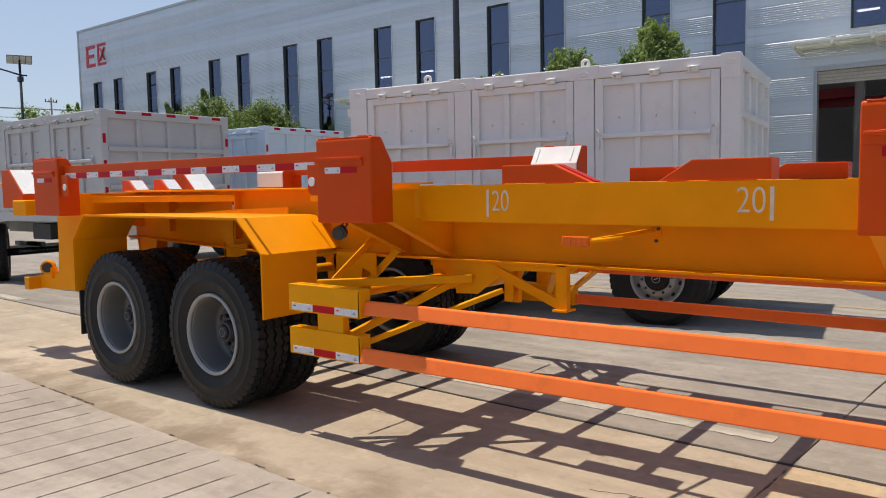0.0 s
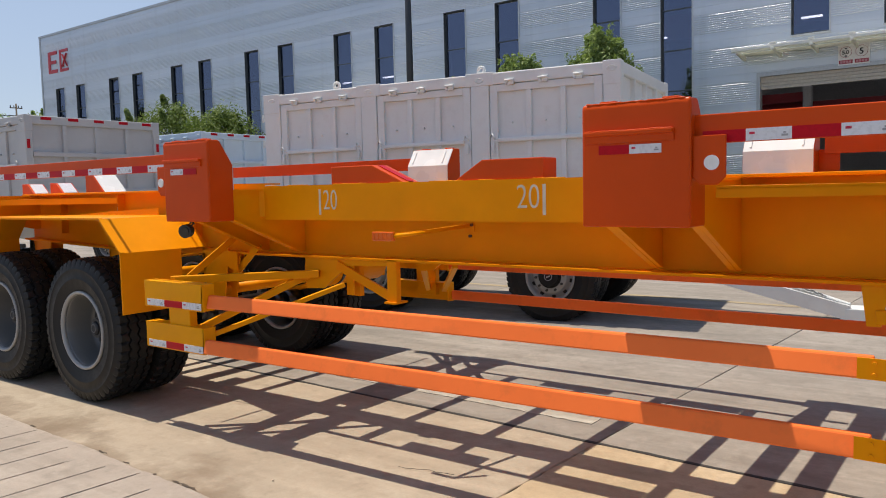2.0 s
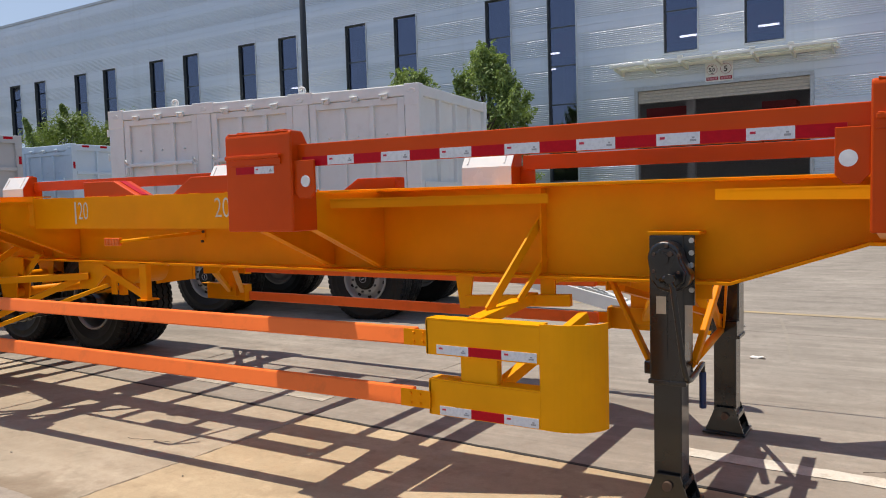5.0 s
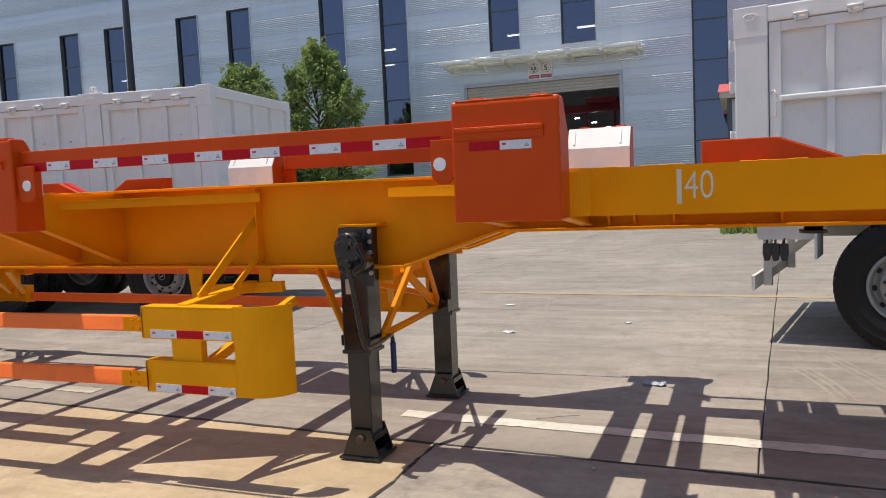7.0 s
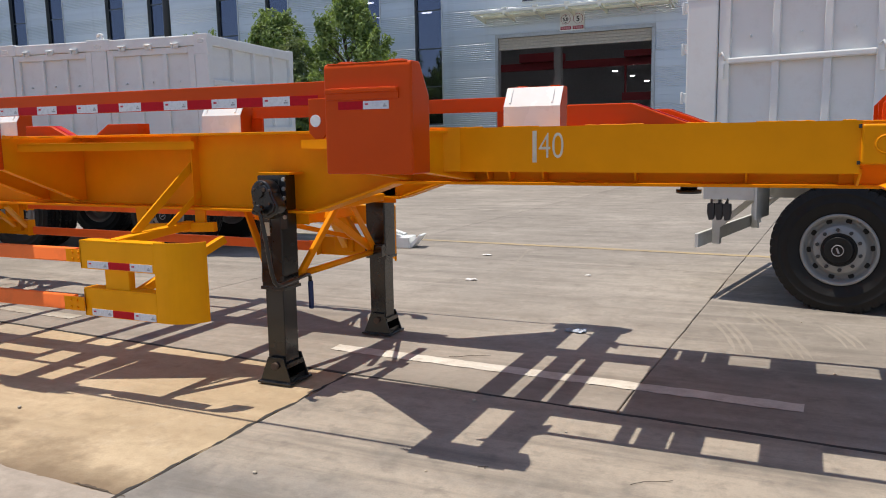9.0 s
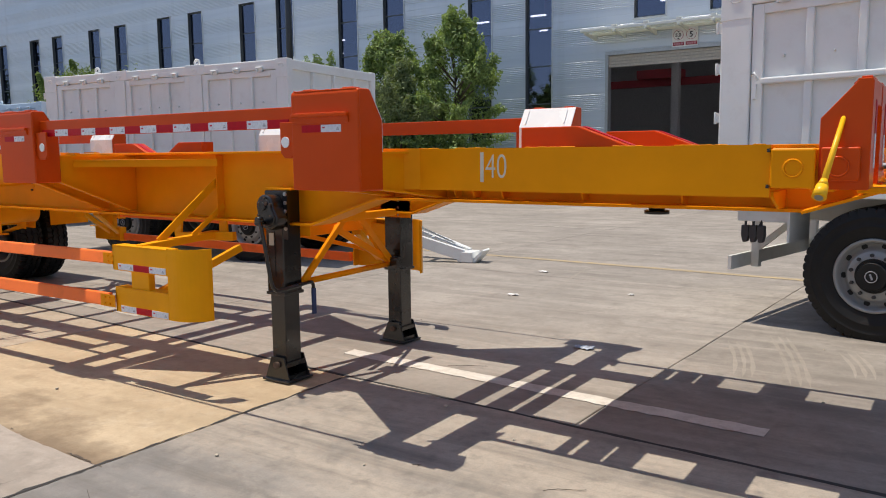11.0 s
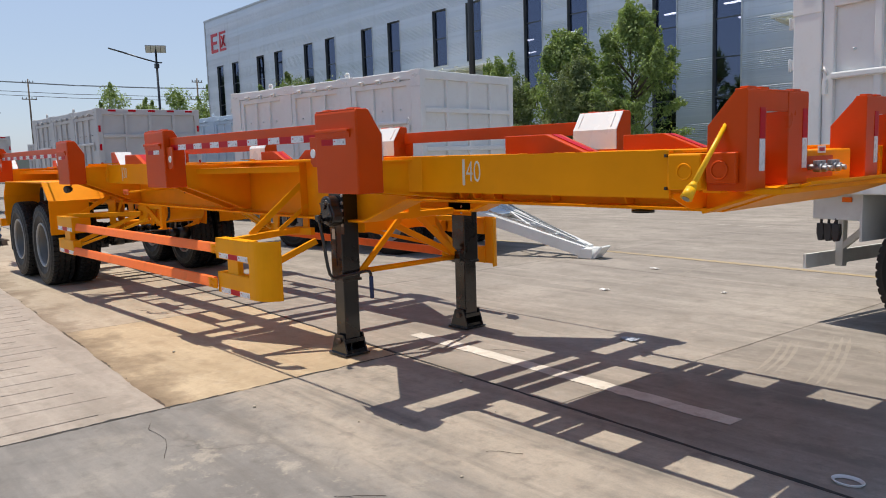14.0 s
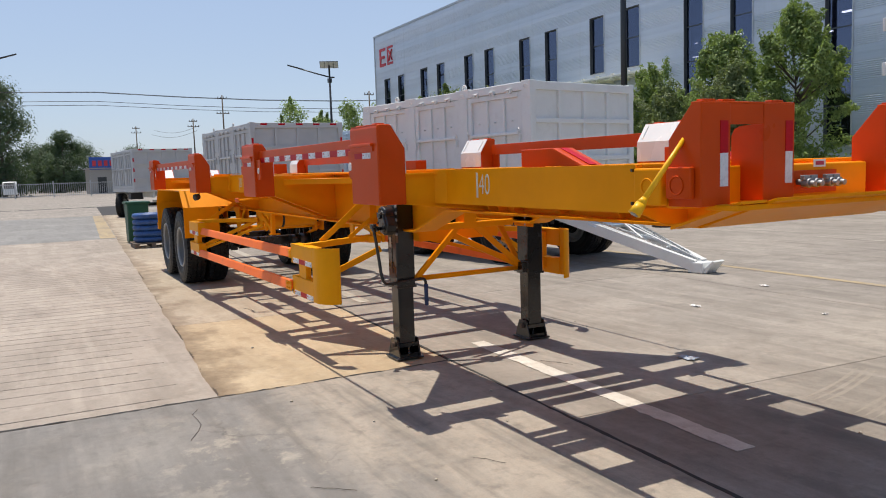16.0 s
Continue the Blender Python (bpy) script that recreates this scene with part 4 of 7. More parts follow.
# guide rails between the guides, with tape
for s in RIGHT:
    for xa, xb in ((-7.12 + BOX_W, -3.46), (-0.56 + BOX_W, 2.35)):
        y0 = mir(3.245, s)
        rl = part("guide_rail", Shape().box(xa - 0.01, xb + 0.01, y0, y0 + (0.016 if s < 0 else -0.016), 1.625, 1.735), ORANGE, trailer, bevel=0.004)
        rl.location.z = 0.025 if s > 0 else 0.0
        if s < 0:
            n = 15 if xb > 0 else 17
            tape(xa + 0.03, xb - 0.07, n, y0 - 0.001, 1.628, 1.672, rl, first_white=xb < 0)
for xa, xb, y, z in ((-3.0, -0.36, 3.622, 1.519), (2.85, 4.54, 3.642, 1.513)):
    x = xa
    k = 0
    while x < xb:
        ln = 0.10 + 0.16 * ((k * 7) % 5) / 4
        weld(trailer, (x, y, z), (min(x + ln, xb), y, z), 0.003, k + 50, YELLOW)
        x += ln + 0.10 + 0.12 * ((k * 3) % 4) / 3
        k += 1
for x in (-4.0, -2.4, -0.6, 0.3):
    weld(trailer, (x, 3.99, 1.056), (x + 1.1, 3.99, 1.056), 0.005, int(x * 10), YELLOW)
# low orange ramps on the deck
def ramp_block(xt, xe, xs, y0, y1, z0, h, s, taped=True):
    """Block whose end slopes down from xt (top) to xe (foot); xs is the upright end."""
    poly = [(xs, z0), (xs, z0 + h), (xt, z0 + h), (xe, z0)]
    r = part("ramp_guide", Shape().prism(poly, "y", mir(y0, s), mir(y1, s)), ORANGE, trailer, bevel=0.005)
    if taped:
        d = Vector((xe - xt, 0, -h))
        nrm = Vector((h, 0, xe - xt)).normalized()
        if nrm.z < 0:
            nrm = -nrm
        k = 0.003
        for a, b, m in ((0.04, 0.95, TAPE_RED),):
            p = Vector((xt, 0, z0 + h)) + d * a + nrm * k
            q = Vector((xt, 0, z0 + h)) + d * b + nrm * k
            ym = mir((y0 + y1) / 2, s)
            st = Shape().bar((p.x, ym, p.z), (q.x, ym, q.z), 0.05, 0.003)
            part("tape_strip", st, m, r)


for s in RIGHT:
    ramp_block(-2.10, -1.86, -2.425, 3.63, 3.77, 1.517, 0.105, s)
    ramp_block(-1.345, -1.52, -0.985, 3.63, 3.77, 1.517, 0.105, s, False)
    ramp_block(3.605, 3.88, 3.29, 3.90, 4.04, 1.512, 0.105, s)
for xx in (-7.22, -6.66):
    lug = Shape().prism([(xx, 1.512), (xx, 1.615), (xx + 0.11, 1.615), (xx + 0.24, 1.512)], "y", 4.08, 4.24)
    q = part("rear_ramp", lug, ORANGE, trailer, bevel=0.004)
    part("tape_strip", Shape().bar((xx + 0.12, 4.16, 1.611), (xx + 0.235, 4.16, 1.520), 0.13, 0.004), TAPE_WHITE, q)

# deck marks
letters("20", 0.172, MARK_CREAM, (-2.490, 3.6192, 1.368), trailer, "size_mark", 0.70, thin=0.0016, depth=0.0005)
part("size_mark_bar", Shape().box(-2.524, -2.508, 3.6187, 3.621, 1.336, 1.49), MARK_CREAM, trailer)
letters("20", 0.172, MARK_CREAM, (-1.135, 3.6192, 1.372), trailer, "size_mark", 0.80, thin=0.0016, depth=0.0005)
part("size_mark_bar", Shape().box(-0.984, -0.966, 3.6187, 3.621, 1.338, 1.490), MARK_CREAM, trailer)
letters("40", 0.170, MARK_CREAM, (3.228, 3.6392, 1.366), trailer, "size_mark", 0.74, thin=0.0016, depth=0.0005)
part("size_mark_bar", Shape().box(3.200, 3.220, 3.6387, 3.641, 1.345, 1.492), MARK_CREAM, trailer)

# nose
for s in RIGHT:
    o = -1 if s < 0 else 1
    y = mir(3.625, s)
    casting = Shape().box(4.560, 4.724, y, y - o * 0.05, 1.338, 1.497)
    c = part("end_plate", casting, YELLOW, trailer, bevel=0.01, segments=3)
    hr = Shape().lathe([(0.0, 0.038), (-0.004, 0.036), (-0.004, 0.031), (0.0, 0.029)], 28)
    hr.v = [(px + 4.645, y + o * 0.001 + (-py if o > 0 else py), pz + 1.418) for px, py, pz in hr.v]
    part("hole_rim", hr, YELLOW, c)
    for zz in (1.338, 1.482):
        part("slot", Shape().box(4.548, 4.559, y + o * 0.004, y - o * 0.03, zz, zz + 0.014), BLACK, c)
    yo = mir(3.635, s)
    hp = part("hole_plate", Shape().box(4.742, 4.877, yo, yo - o * 0.03, 1.368, 1.499), ORANGE, trailer, bevel=0.008, segments=3)
    hr = Shape().lathe([(0.0, 0.041), (-0.004, 0.039), (-0.004, 0.034), (0.0, 0.032)], 28)
    hr.v = [(px + 4.804, yo + o * 0.001 + (-py if o > 0 else py), pz + 1.424) for px, py, pz in hr.v]
    part("hole_rim", hr, ORANGE, hp)
    gus = Shape().prism([(4.50, 1.24), (4.66, 1.24), (4.90, 1.32), (4.90, 1.335), (4.50, 1.335)], "y", mir(3.94, s), mir(3.95, s))
    part("nose_gusset", gus, YELLOW, trailer)
    part("nose_lip", Shape().bar((4.66, mir(3.82, s), 1.234), (5.02, mir(3.84, s), 1.352), 0.16, 0.012), YELLOW, trailer)
    part("nose_rib", Shape().prism([(mir(3.66, s), 1.32), (mir(3.66, s), 1.30), (mir(3.80, s), 1.242), (mir(3.99, s), 1.242), (mir(3.99, s), 1.32)], "x", 4.56, 4.57), YELLOW, trailer)
part("nose_cross_beam", Shape().box(4.70, 4.79, 3.68, 2 * YC - 3.68, 1.325, 1.495), YELLOW, trailer, bevel=0.006)
part("nose_middle_beam", Shape().box(4.792, 4.88, 4.228, 4.762, 1.325, 1.493), YELLOW, trailer, bevel=0.006)
for s in RIGHT:
    part("nose_upright", Shape().box(4.792, 4.86, mir(3.835, s), mir(3.88, s), 1.335, 1.50), YELLOW, trailer, bevel=0.004)
part("nose_sill", Shape().box(4.86, 5.02, 3.74, 2 * YC - 3.74, 1.318, 1.342), YELLOW, trailer, bevel=0.006)


def nose_post(s):
    """Front stop: two upright channels with slanted backs."""
    a = mir(3.665, s) if s < 0 else YC + 0.33
    side = [(4.73, 1.335), (4.73, 1.61), (4.855, 1.75), (4.905, 1.753), (4.905, 1.335)]
    post = part("front_stop", Shape().prism(side, "y", a, a + 0.012), ORANGE, trailer, bevel=0.003)
    part("front_plate", Shape().box(4.893, 4.908, a + 0.002, a + 0.165, 1.337, 1.750), ORANGE, post, bevel=0.003)
    part("header_plate", Shape().box(4.893, 4.905, a + 0.165, a + 0.36, 1.665, 1.748), ORANGE, post)
    low = [(4.74, 1.345), (4.74, 1.625), (4.755, 1.652), (4.785, 1.664), (4.905, 1.67), (4.905, 1.345)]
    part("inner_side_plate", Shape().prism(low, "y", a + 0.36, a + 0.372), ORANGE, post)
    part("front_plate", Shape().box(4.893, 4.908, a + 0.362, a + 0.553, 1.347, 1.750), ORANGE, post, bevel=0.003)
    part("foot_lip", Shape().box(4.905, 4.925, a + 0.37, a + 0.55, 1.340, 1.348), ORANGE, post)
    part("outer_side_plate", Shape().prism(side, "y", a + 0.543, a + 0.555), ORANGE, post)
    part("back_rib", Shape().bar((4.84, a + 0.28, 1.735), (4.858, a + 0.28, 1.752), 0.53, 0.01), ORANGE, post)
    part("top_plate", Shape().box(4.853, 4.905, a, a + 0.555, 1.748, 1.757), ORANGE, post, bevel=0.003)
    for y0 in (a + 0.115, a + 0.505):
        part("tape_strip", Shape().box(4.9082, 4.9105, y0 - 0.01, y0 + 0.035, 1.415, 1.55), TAPE_WHITE, post)
        part("tape_strip", Shape().box(4.9082, 4.9105, y0 - 0.01, y0 + 0.035, 1.55, 1.68), TAPE_RED, post)
    for y0 in (a + 0.02, a + 0.13, a + 0.42):
        part("weld_pad", Shape().box(4.862, 4.9, y0, y0 + 0.07, 1.757, 1.766), ORANGE, post, bevel=0.003)


for s in RIGHT:
    nose_post(s)

# hanging yellow bar at the nose
A, B = Vector((4.815, 3.70, 1.648)), Vector((4.775, 3.472, 1.355))
d = (B - A).normalized()
rod = Shape().cyl(A, B, 0.009, 0.0125, n=14).cyl(B - d * 0.03, B, 0.0125, 0.022, n=18).cyl(B, B + d * 0.05, 0.022, 0.026, n=18)
lashing = part("lashing_bar", rod, BRIGHT_YELLOW, trailer, "yellow steel bar with a flared socket")
part("bar_socket", Shape().cyl(B + d * 0.05, B + d * 0.053, 0.016, n=18), STEEL, lashing)
part("bar_bracket", Shape().box(4.785, 4.835, 3.690, 3.72, 1.625, 1.64), ORANGE, lashing)

# air couplings on the nose beam
cp = part("coupling_plate", Shape().box(4.88, 4.89, 4.235, 4.53, 1.365, 1.465), ORANGE, trailer)
for y in (4.265, 4.315, 4.415, 4.465):
    g = Shape().cyl((4.89, y, 1.415), (4.925, y, 1.415), 0.013, n=14).cyl((4.92, y, 1.415), (4.955, y, 1.41), 0.022, 0.020, n=20).cyl((4.955, y, 1.41), (4.978, y, 1.408), 0.013, n=16).box(4.925, 4.945, y - 0.03, y + 0.012, 1.425, 1.445)
    part("air_coupling", g, DULL_STEEL, cp, "grey steel air line coupling", bevel=0.002)
part("notice_plate", Shape().box(4.882, 4.885, 4.38, 4.46, 1.478, 1.512), MARK_WHITE, trailer, "small white notice plate")
part("notice_print", Shape().box(4.8852, 4.886, 4.392, 4.448, 1.486, 1.503), MARK_RED, trailer)

# side guards
GY = 3.205


def guard_front(s):
    fy = 3.292
    y0, y1, yb = mir(fy, s), mir(fy + 0.02, s), mir(fy + 0.09, s)
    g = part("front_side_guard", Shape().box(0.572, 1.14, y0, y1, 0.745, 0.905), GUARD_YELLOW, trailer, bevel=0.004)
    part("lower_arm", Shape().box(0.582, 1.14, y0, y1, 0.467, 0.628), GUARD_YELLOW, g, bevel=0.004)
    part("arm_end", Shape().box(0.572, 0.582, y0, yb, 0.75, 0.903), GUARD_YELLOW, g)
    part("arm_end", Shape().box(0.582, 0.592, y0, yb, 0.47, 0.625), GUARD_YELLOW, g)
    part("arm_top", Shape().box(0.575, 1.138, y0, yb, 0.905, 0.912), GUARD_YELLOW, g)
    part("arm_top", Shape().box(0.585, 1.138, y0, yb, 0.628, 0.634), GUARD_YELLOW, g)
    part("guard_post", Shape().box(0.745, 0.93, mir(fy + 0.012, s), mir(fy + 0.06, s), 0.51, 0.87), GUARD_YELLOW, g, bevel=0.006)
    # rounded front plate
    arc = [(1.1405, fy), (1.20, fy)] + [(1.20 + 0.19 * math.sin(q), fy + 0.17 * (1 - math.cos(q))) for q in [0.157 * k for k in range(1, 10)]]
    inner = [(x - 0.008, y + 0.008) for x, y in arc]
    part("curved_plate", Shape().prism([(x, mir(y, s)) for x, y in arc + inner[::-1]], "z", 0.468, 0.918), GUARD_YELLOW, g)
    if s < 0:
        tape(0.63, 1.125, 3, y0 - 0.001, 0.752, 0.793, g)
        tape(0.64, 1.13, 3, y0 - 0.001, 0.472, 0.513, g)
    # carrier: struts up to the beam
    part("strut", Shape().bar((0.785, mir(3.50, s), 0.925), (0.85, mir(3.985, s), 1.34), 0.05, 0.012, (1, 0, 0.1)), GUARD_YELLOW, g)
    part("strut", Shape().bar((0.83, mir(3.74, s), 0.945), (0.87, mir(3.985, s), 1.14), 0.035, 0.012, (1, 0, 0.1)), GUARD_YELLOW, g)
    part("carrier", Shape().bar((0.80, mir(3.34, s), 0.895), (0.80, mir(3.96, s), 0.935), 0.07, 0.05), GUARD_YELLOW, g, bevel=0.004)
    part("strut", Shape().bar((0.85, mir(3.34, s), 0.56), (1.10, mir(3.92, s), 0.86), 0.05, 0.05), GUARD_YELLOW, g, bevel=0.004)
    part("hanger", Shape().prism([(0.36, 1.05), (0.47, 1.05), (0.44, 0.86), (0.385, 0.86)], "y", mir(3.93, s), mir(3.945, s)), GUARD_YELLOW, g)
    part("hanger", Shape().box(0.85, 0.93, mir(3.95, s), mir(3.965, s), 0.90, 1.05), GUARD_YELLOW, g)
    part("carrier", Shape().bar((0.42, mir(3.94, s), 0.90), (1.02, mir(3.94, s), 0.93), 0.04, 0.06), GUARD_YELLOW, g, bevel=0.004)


def guard_rear(s):
    y0, y1 = mir(GY, s), mir(GY + 0.02, s)
    g = part("rear_side_guard", Shape().box(-3.765, -3.145, y0, y1, 0.775, 0.94), GUARD_YELLOW, trailer, bevel=0.004)
    part("lower_arm", Shape().box(-3.765, -3.148, y0, y1, 0.505, 0.668), GUARD_YELLOW, g, bevel=0.004)
    part("arm_top", Shape().box(-3.765, -3.146, y0, mir(GY + 0.09, s), 0.938, 0.946), GUARD_YELLOW, g)
    part("arm_top", Shape().box(-3.765, -3.148, y0, mir(GY + 0.09, s), 0.666, 0.673), GUARD_YELLOW, g)
    part("arm_end", Shape().box(-3.157, -3.147, y0, mir(GY + 0.09, s), 0.778, 0.938), GUARD_YELLOW, g)
    part("arm_end", Shape().box(-3.16, -3.15, y0, mir(GY + 0.09, s), 0.508, 0.666), GUARD_YELLOW, g)
    part("guard_post", Shape().box(-3.52, -3.30, mir(GY + 0.012, s), mir(GY + 0.07, s), 0.55, 0.90), GUARD_YELLOW, g, bevel=0.006)
    if s < 0:
        tape(-3.735, -3.16, 3, y0 - 0.001, 0.785, 0.828, g)
        tape(-3.735, -3.16, 3, y0 - 0.001, 0.514, 0.557, g)
    part("strut", Shape().bar((-3.58, mir(3.42, s), 0.95), (-3.64, mir(3.88, s), 1.20), 0.045, 0.012, (1, 0, 0.1)), GUARD_YELLOW, g)
    part("strut", Shape().bar((-3.70, mir(3.90, s), 0.91), (-3.42, mir(3.91, s), 1.15), 0.05, 0.012, (0, 1, 0)), GUARD_YELLOW, g)
    part("strut", Shape().bar((-3.6, mir(3.30, s), 0.945), (-2.85, mir(3.92, s), 0.96), 0.05, 0.05), GUARD_YELLOW, g, bevel=0.004)
    part("strut", Shape().bar((-3.40, mir(3.25, s), 0.60), (-2.95, mir(3.93, s), 0.95), 0.045, 0.045), GUARD_YELLOW, g, bevel=0.004)
    part("strut", Shape().bar((-3.22, mir(3.26, s), 0.60), (-2.62, mir(3.92, s), 0.90), 0.045, 0.03), GUARD_YELLOW, g, bevel=0.004)
    part("hanger", Shape().prism([(-2.99, 1.079), (-2.19, 1.079), (-2.19, 1.035), (-2.60, 1.02), (-2.82, 0.862), (-2.985, 0.854)], "y", mir(3.93, s), mir(3.945, s)), GUARD_YELLOW, g)
    g.location.z = -0.029


for s in RIGHT:
    guard_front(s)
    guard_rear(s)
    for (za, zb), (zc, zd) in (((0.768, 0.848), (0.775, 0.855)), ((0.488, 0.572), (0.495, 0.580))):
        ra, rb = (3.232, 3.318) if za > 0.6 else (3.196, 3.282)
        ring = []
        for x, yy, z0, z1 in ((-3.146, ra, za, zb), (0.49, rb, zc, zd)):
            ring += [(x, mir(yy - 0.006, s), z0), (x, mir(yy + 0.016, s), z1), (x, mir(yy + 0.05, s), z1), (x, mir(yy + 0.05, s), z0)]
        sh = Shape().add(ring, [(0, 1, 2, 3), (7, 6, 5, 4), (0, 4, 5, 1), (1, 5, 6, 2), (2, 6, 7, 3), (3, 7, 4, 0)])
        r = part("guard_rail", sh, SALMON, trailer, "orange steel side guard rail", bevel=0.008)
        e = part("end_bracket", Shape().box(0.44, 0.60, mir(rb - 0.012, s), mir(rb - 0.006, s), zc + 0.002, zd - 0.002), YELLOW, r)
        for dx in (0.495, 0.545):
            for dz in (0.25, 0.75):
                zz = zc + (zd - zc) * dz
                part("bolt", Shape().cyl((dx, mir(rb - 0.012, s), zz), (dx, mir(rb - 0.02, s), zz), 0.008, n=6), YELLOW, e)

# landing legs
for s, yl in ((-1, 3.915), (1, 5.165)):
    inner = part("leg_foot", Shape().box(1.398, 1.64, yl - 0.115, yl + 0.115, 0.004, 0.018), BLACK, trailer, "black steel landing foot", bevel=0.003)
    for y0 in (yl - 0.095, yl + 0.083):
        part("foot_gusset", Shape().prism([(1.41, 0.018), (1.63, 0.018), (1.58, 0.165), (1.47, 0.165)], "y", y0, y0 + 0.012), BLACK, inner)
    part("foot_skirt", Shape().bar((1.42, yl, 0.018), (1.465, yl, 0.15), 0.15, 0.01, (1, 0, 0)), BLACK, inner)
    part("foot_lip", Shape().box(1.60, 1.61, yl - 0.083, yl + 0.083, 0.018, 0.045), BLACK, inner)
    part("foot_bar", Shape().box(1.585, 1.60, yl - 0.083, yl + 0.083, 0.10, 0.13), BLACK, inner)
    part("foot_pin", Shape().cyl((1.525, yl - 0.115, 0.115), (1.525, yl + 0.115, 0.115), 0.022, n=16), IRON, inner)
    low = part("inner_leg", Shape().box(1.455, 1.583, yl - 0.068, yl + 0.068, 0.10, 0.62), BLACK, trailer, "black steel inner leg", bevel=0.006)
    up = part("outer_leg", Shape().box(1.442, 1.600, yl - 0.08, yl + 0.08, 0.585, 1.262), BLACK, trailer, "black steel outer leg", bevel=0.008)
    part("leg_collar", Shape().box(1.436, 1.607, yl - 0.087, yl + 0.087, 0.58, 0.60), BLACK, up, bevel=0.003)
    fl = Shape().box(1.600, 1.645, yl - 0.08, yl - 0.068, 0.95, 1.262)
    if s < 0:
        part("leg_flange", fl, BLACK, up)
    pl = Shape().box(1.425, 1.685, yl + 0.081, yl + 0.091, 0.96, 1.297) if s < 0 else Shape().box(1.42, 1.70, yl - 0.091, yl - 0.081, 1.0, 1.285)
    part("mount_plate", pl, YELLOW, trailer)
    sp = Shape().box(1.425, 1.66, yl - 0.06, yl + 0.08, 1.264, 1.276)
    part("mount_cap", sp, YELLOW, trailer)
    for zz in (1.24, 1.185, 1.13, 1.075, 1.02):
        part("bolt", Shape().cyl((1.634 if s < 0 else 1.585, yl - 0.08, zz), (1.634 if s < 0 else 1.585, yl - 0.092, zz), 0.0125, n=6), STEEL, up)
    if s < 0:
        gx, gz = 1.535, 1.165
        cov = [(gx + 0.075 * math.cos(a), gz + 0.075 * math.sin(a)) for a in [0.0 + 0.262 * k for k in range(0, 13)]]
        cov += [(gx - 0.06, gz - 0.10), (gx - 0.035, gz - 0.135), (gx + 0.04, gz - 0.155), (gx + 0.10, gz - 0.12), (gx + 0.115, gz - 0.07)]
        gear = part("gear_box", Shape().prism(cov, "y", yl - 0.17, yl - 0.08), BLACK, up, "black cast gear housing", bevel=0.012, segments=3)
        cov2 = [(gx + 0.01 + (x - gx) * 0.78, gz - 0.01 + (z - gz) * 0.78) for x, z in cov]
        part("gear_cover", Shape().prism(cov2, "y", yl - 0.182, yl - 0.165), BLACK, gear, bevel=0.006)
        part("crank_shaft", Shape().cyl((gx + 0.01, yl - 0.17, gz - 0.10), (gx + 0.01, yl - 0.255, gz - 0.10), 0.014, n=12).cyl((gx + 0.01, yl - 0.205, gz - 0.10), (gx + 0.01, yl - 0.24, gz - 0.10), 0.022, n=6), BLACK, gear)
        for q in range(6):
            bx, bz = gx + 0.012 + 0.062 * math.cos(0.5 + q * 1.047), gz - 0.02 + 0.075 * math.sin(0.5 + q * 1.047)
            part("cap_screw", Shape().cyl((bx, yl - 0.175, bz), (bx, yl - 0.188, bz), 0.0075, n=6), IRON, gear)
        part("grease_plug", Shape().cyl((gx + 0.03, yl - 0.182, gz + 0.02), (gx + 0.03, yl - 0.19, gz + 0.02), 0.012, n=12), IRON, gear)
        part("gear_boss", Shape().cyl((gx, yl - 0.18, gz), (gx, yl - 0.195, gz), 0.026, n=18), BLACK, gear)
        crank = part("crank_handle", Shape().pipe([(1.545, 3.665, 1.075), (1.566, 3.652, 1.09), (1.586, 3.65, 1.085), (1.596, 3.655, 1.05), (1.612, 3.67, 0.90), (1.63, 3.685, 0.72), (1.64, 3.695, 0.662), (1.644, 3.715, 0.638), (1.644, 3.76, 0.632), (1.64, 3.90, 0.640), (1.633, 4.02, 0.648), (1.628, 4.058, 0.642), (1.624, 4.074, 0.62), (1.624, 4.076, 0.58)], 0.0125, 12), BLACK, up, "black crank handle with a dark blue grip")
        part("grip", Shape().cyl((1.624, 4.076, 0.60), (1.624, 4.078, 0.425), 0.0165, n=14), BLUE_GRIP, crank, "dark blue rubber grip", bevel=0.003)
        part("handle_joint", Shape().cyl((1.588, 3.63, 1.088), (1.588, 3.672, 1.088), 0.02, n=12), BLACK, crank)
        part("maker_plate", Shape().box(1.475, 1.525, yl - 0.083, yl - 0.0805, 0.905, 0.985), TAG_TAN, up, "small tan maker plate")
        part("rating_plate", Shape().box(1.52, 1.525, yl - 0.084, yl - 0.08, 0.70, 1.0), BLACK, up)
    # braces to the beam
    o = 1 if s < 0 else -1
    part("leg_brace", Shape().bar((1.42, yl + o * 0.035, 0.635), (1.195, yl + o * 0.12, 1.03), 0.022, 0.055, (0, 1, 0)), YELLOW, trailer, bevel=0.008)
    part("leg_lug", Shape().box(1.40, 1.45, yl - 0.03, yl + 0.03, 0.61, 0.67), BLACK, trailer, bevel=0.006)
part("cross_tube", Shape().cyl((1.585, 3.99, 0.645), (1.505, 5.09, 0.635), 0.021, n=14), YELLOW, trailer)
part("cross_strut", Shape().bar((1.60, 4.01, 0.655), (1.66, 4.42, 1.10), 0.045, 0.03, (1, 0, 0)), YELLOW, trailer, bevel=0.006)
part("cross_strut", Shape().bar((1.52, 5.07, 0.65), (1.66, 4.47, 1.10), 0.05, 0.012, (1, 0, 0)), YELLOW, trailer)
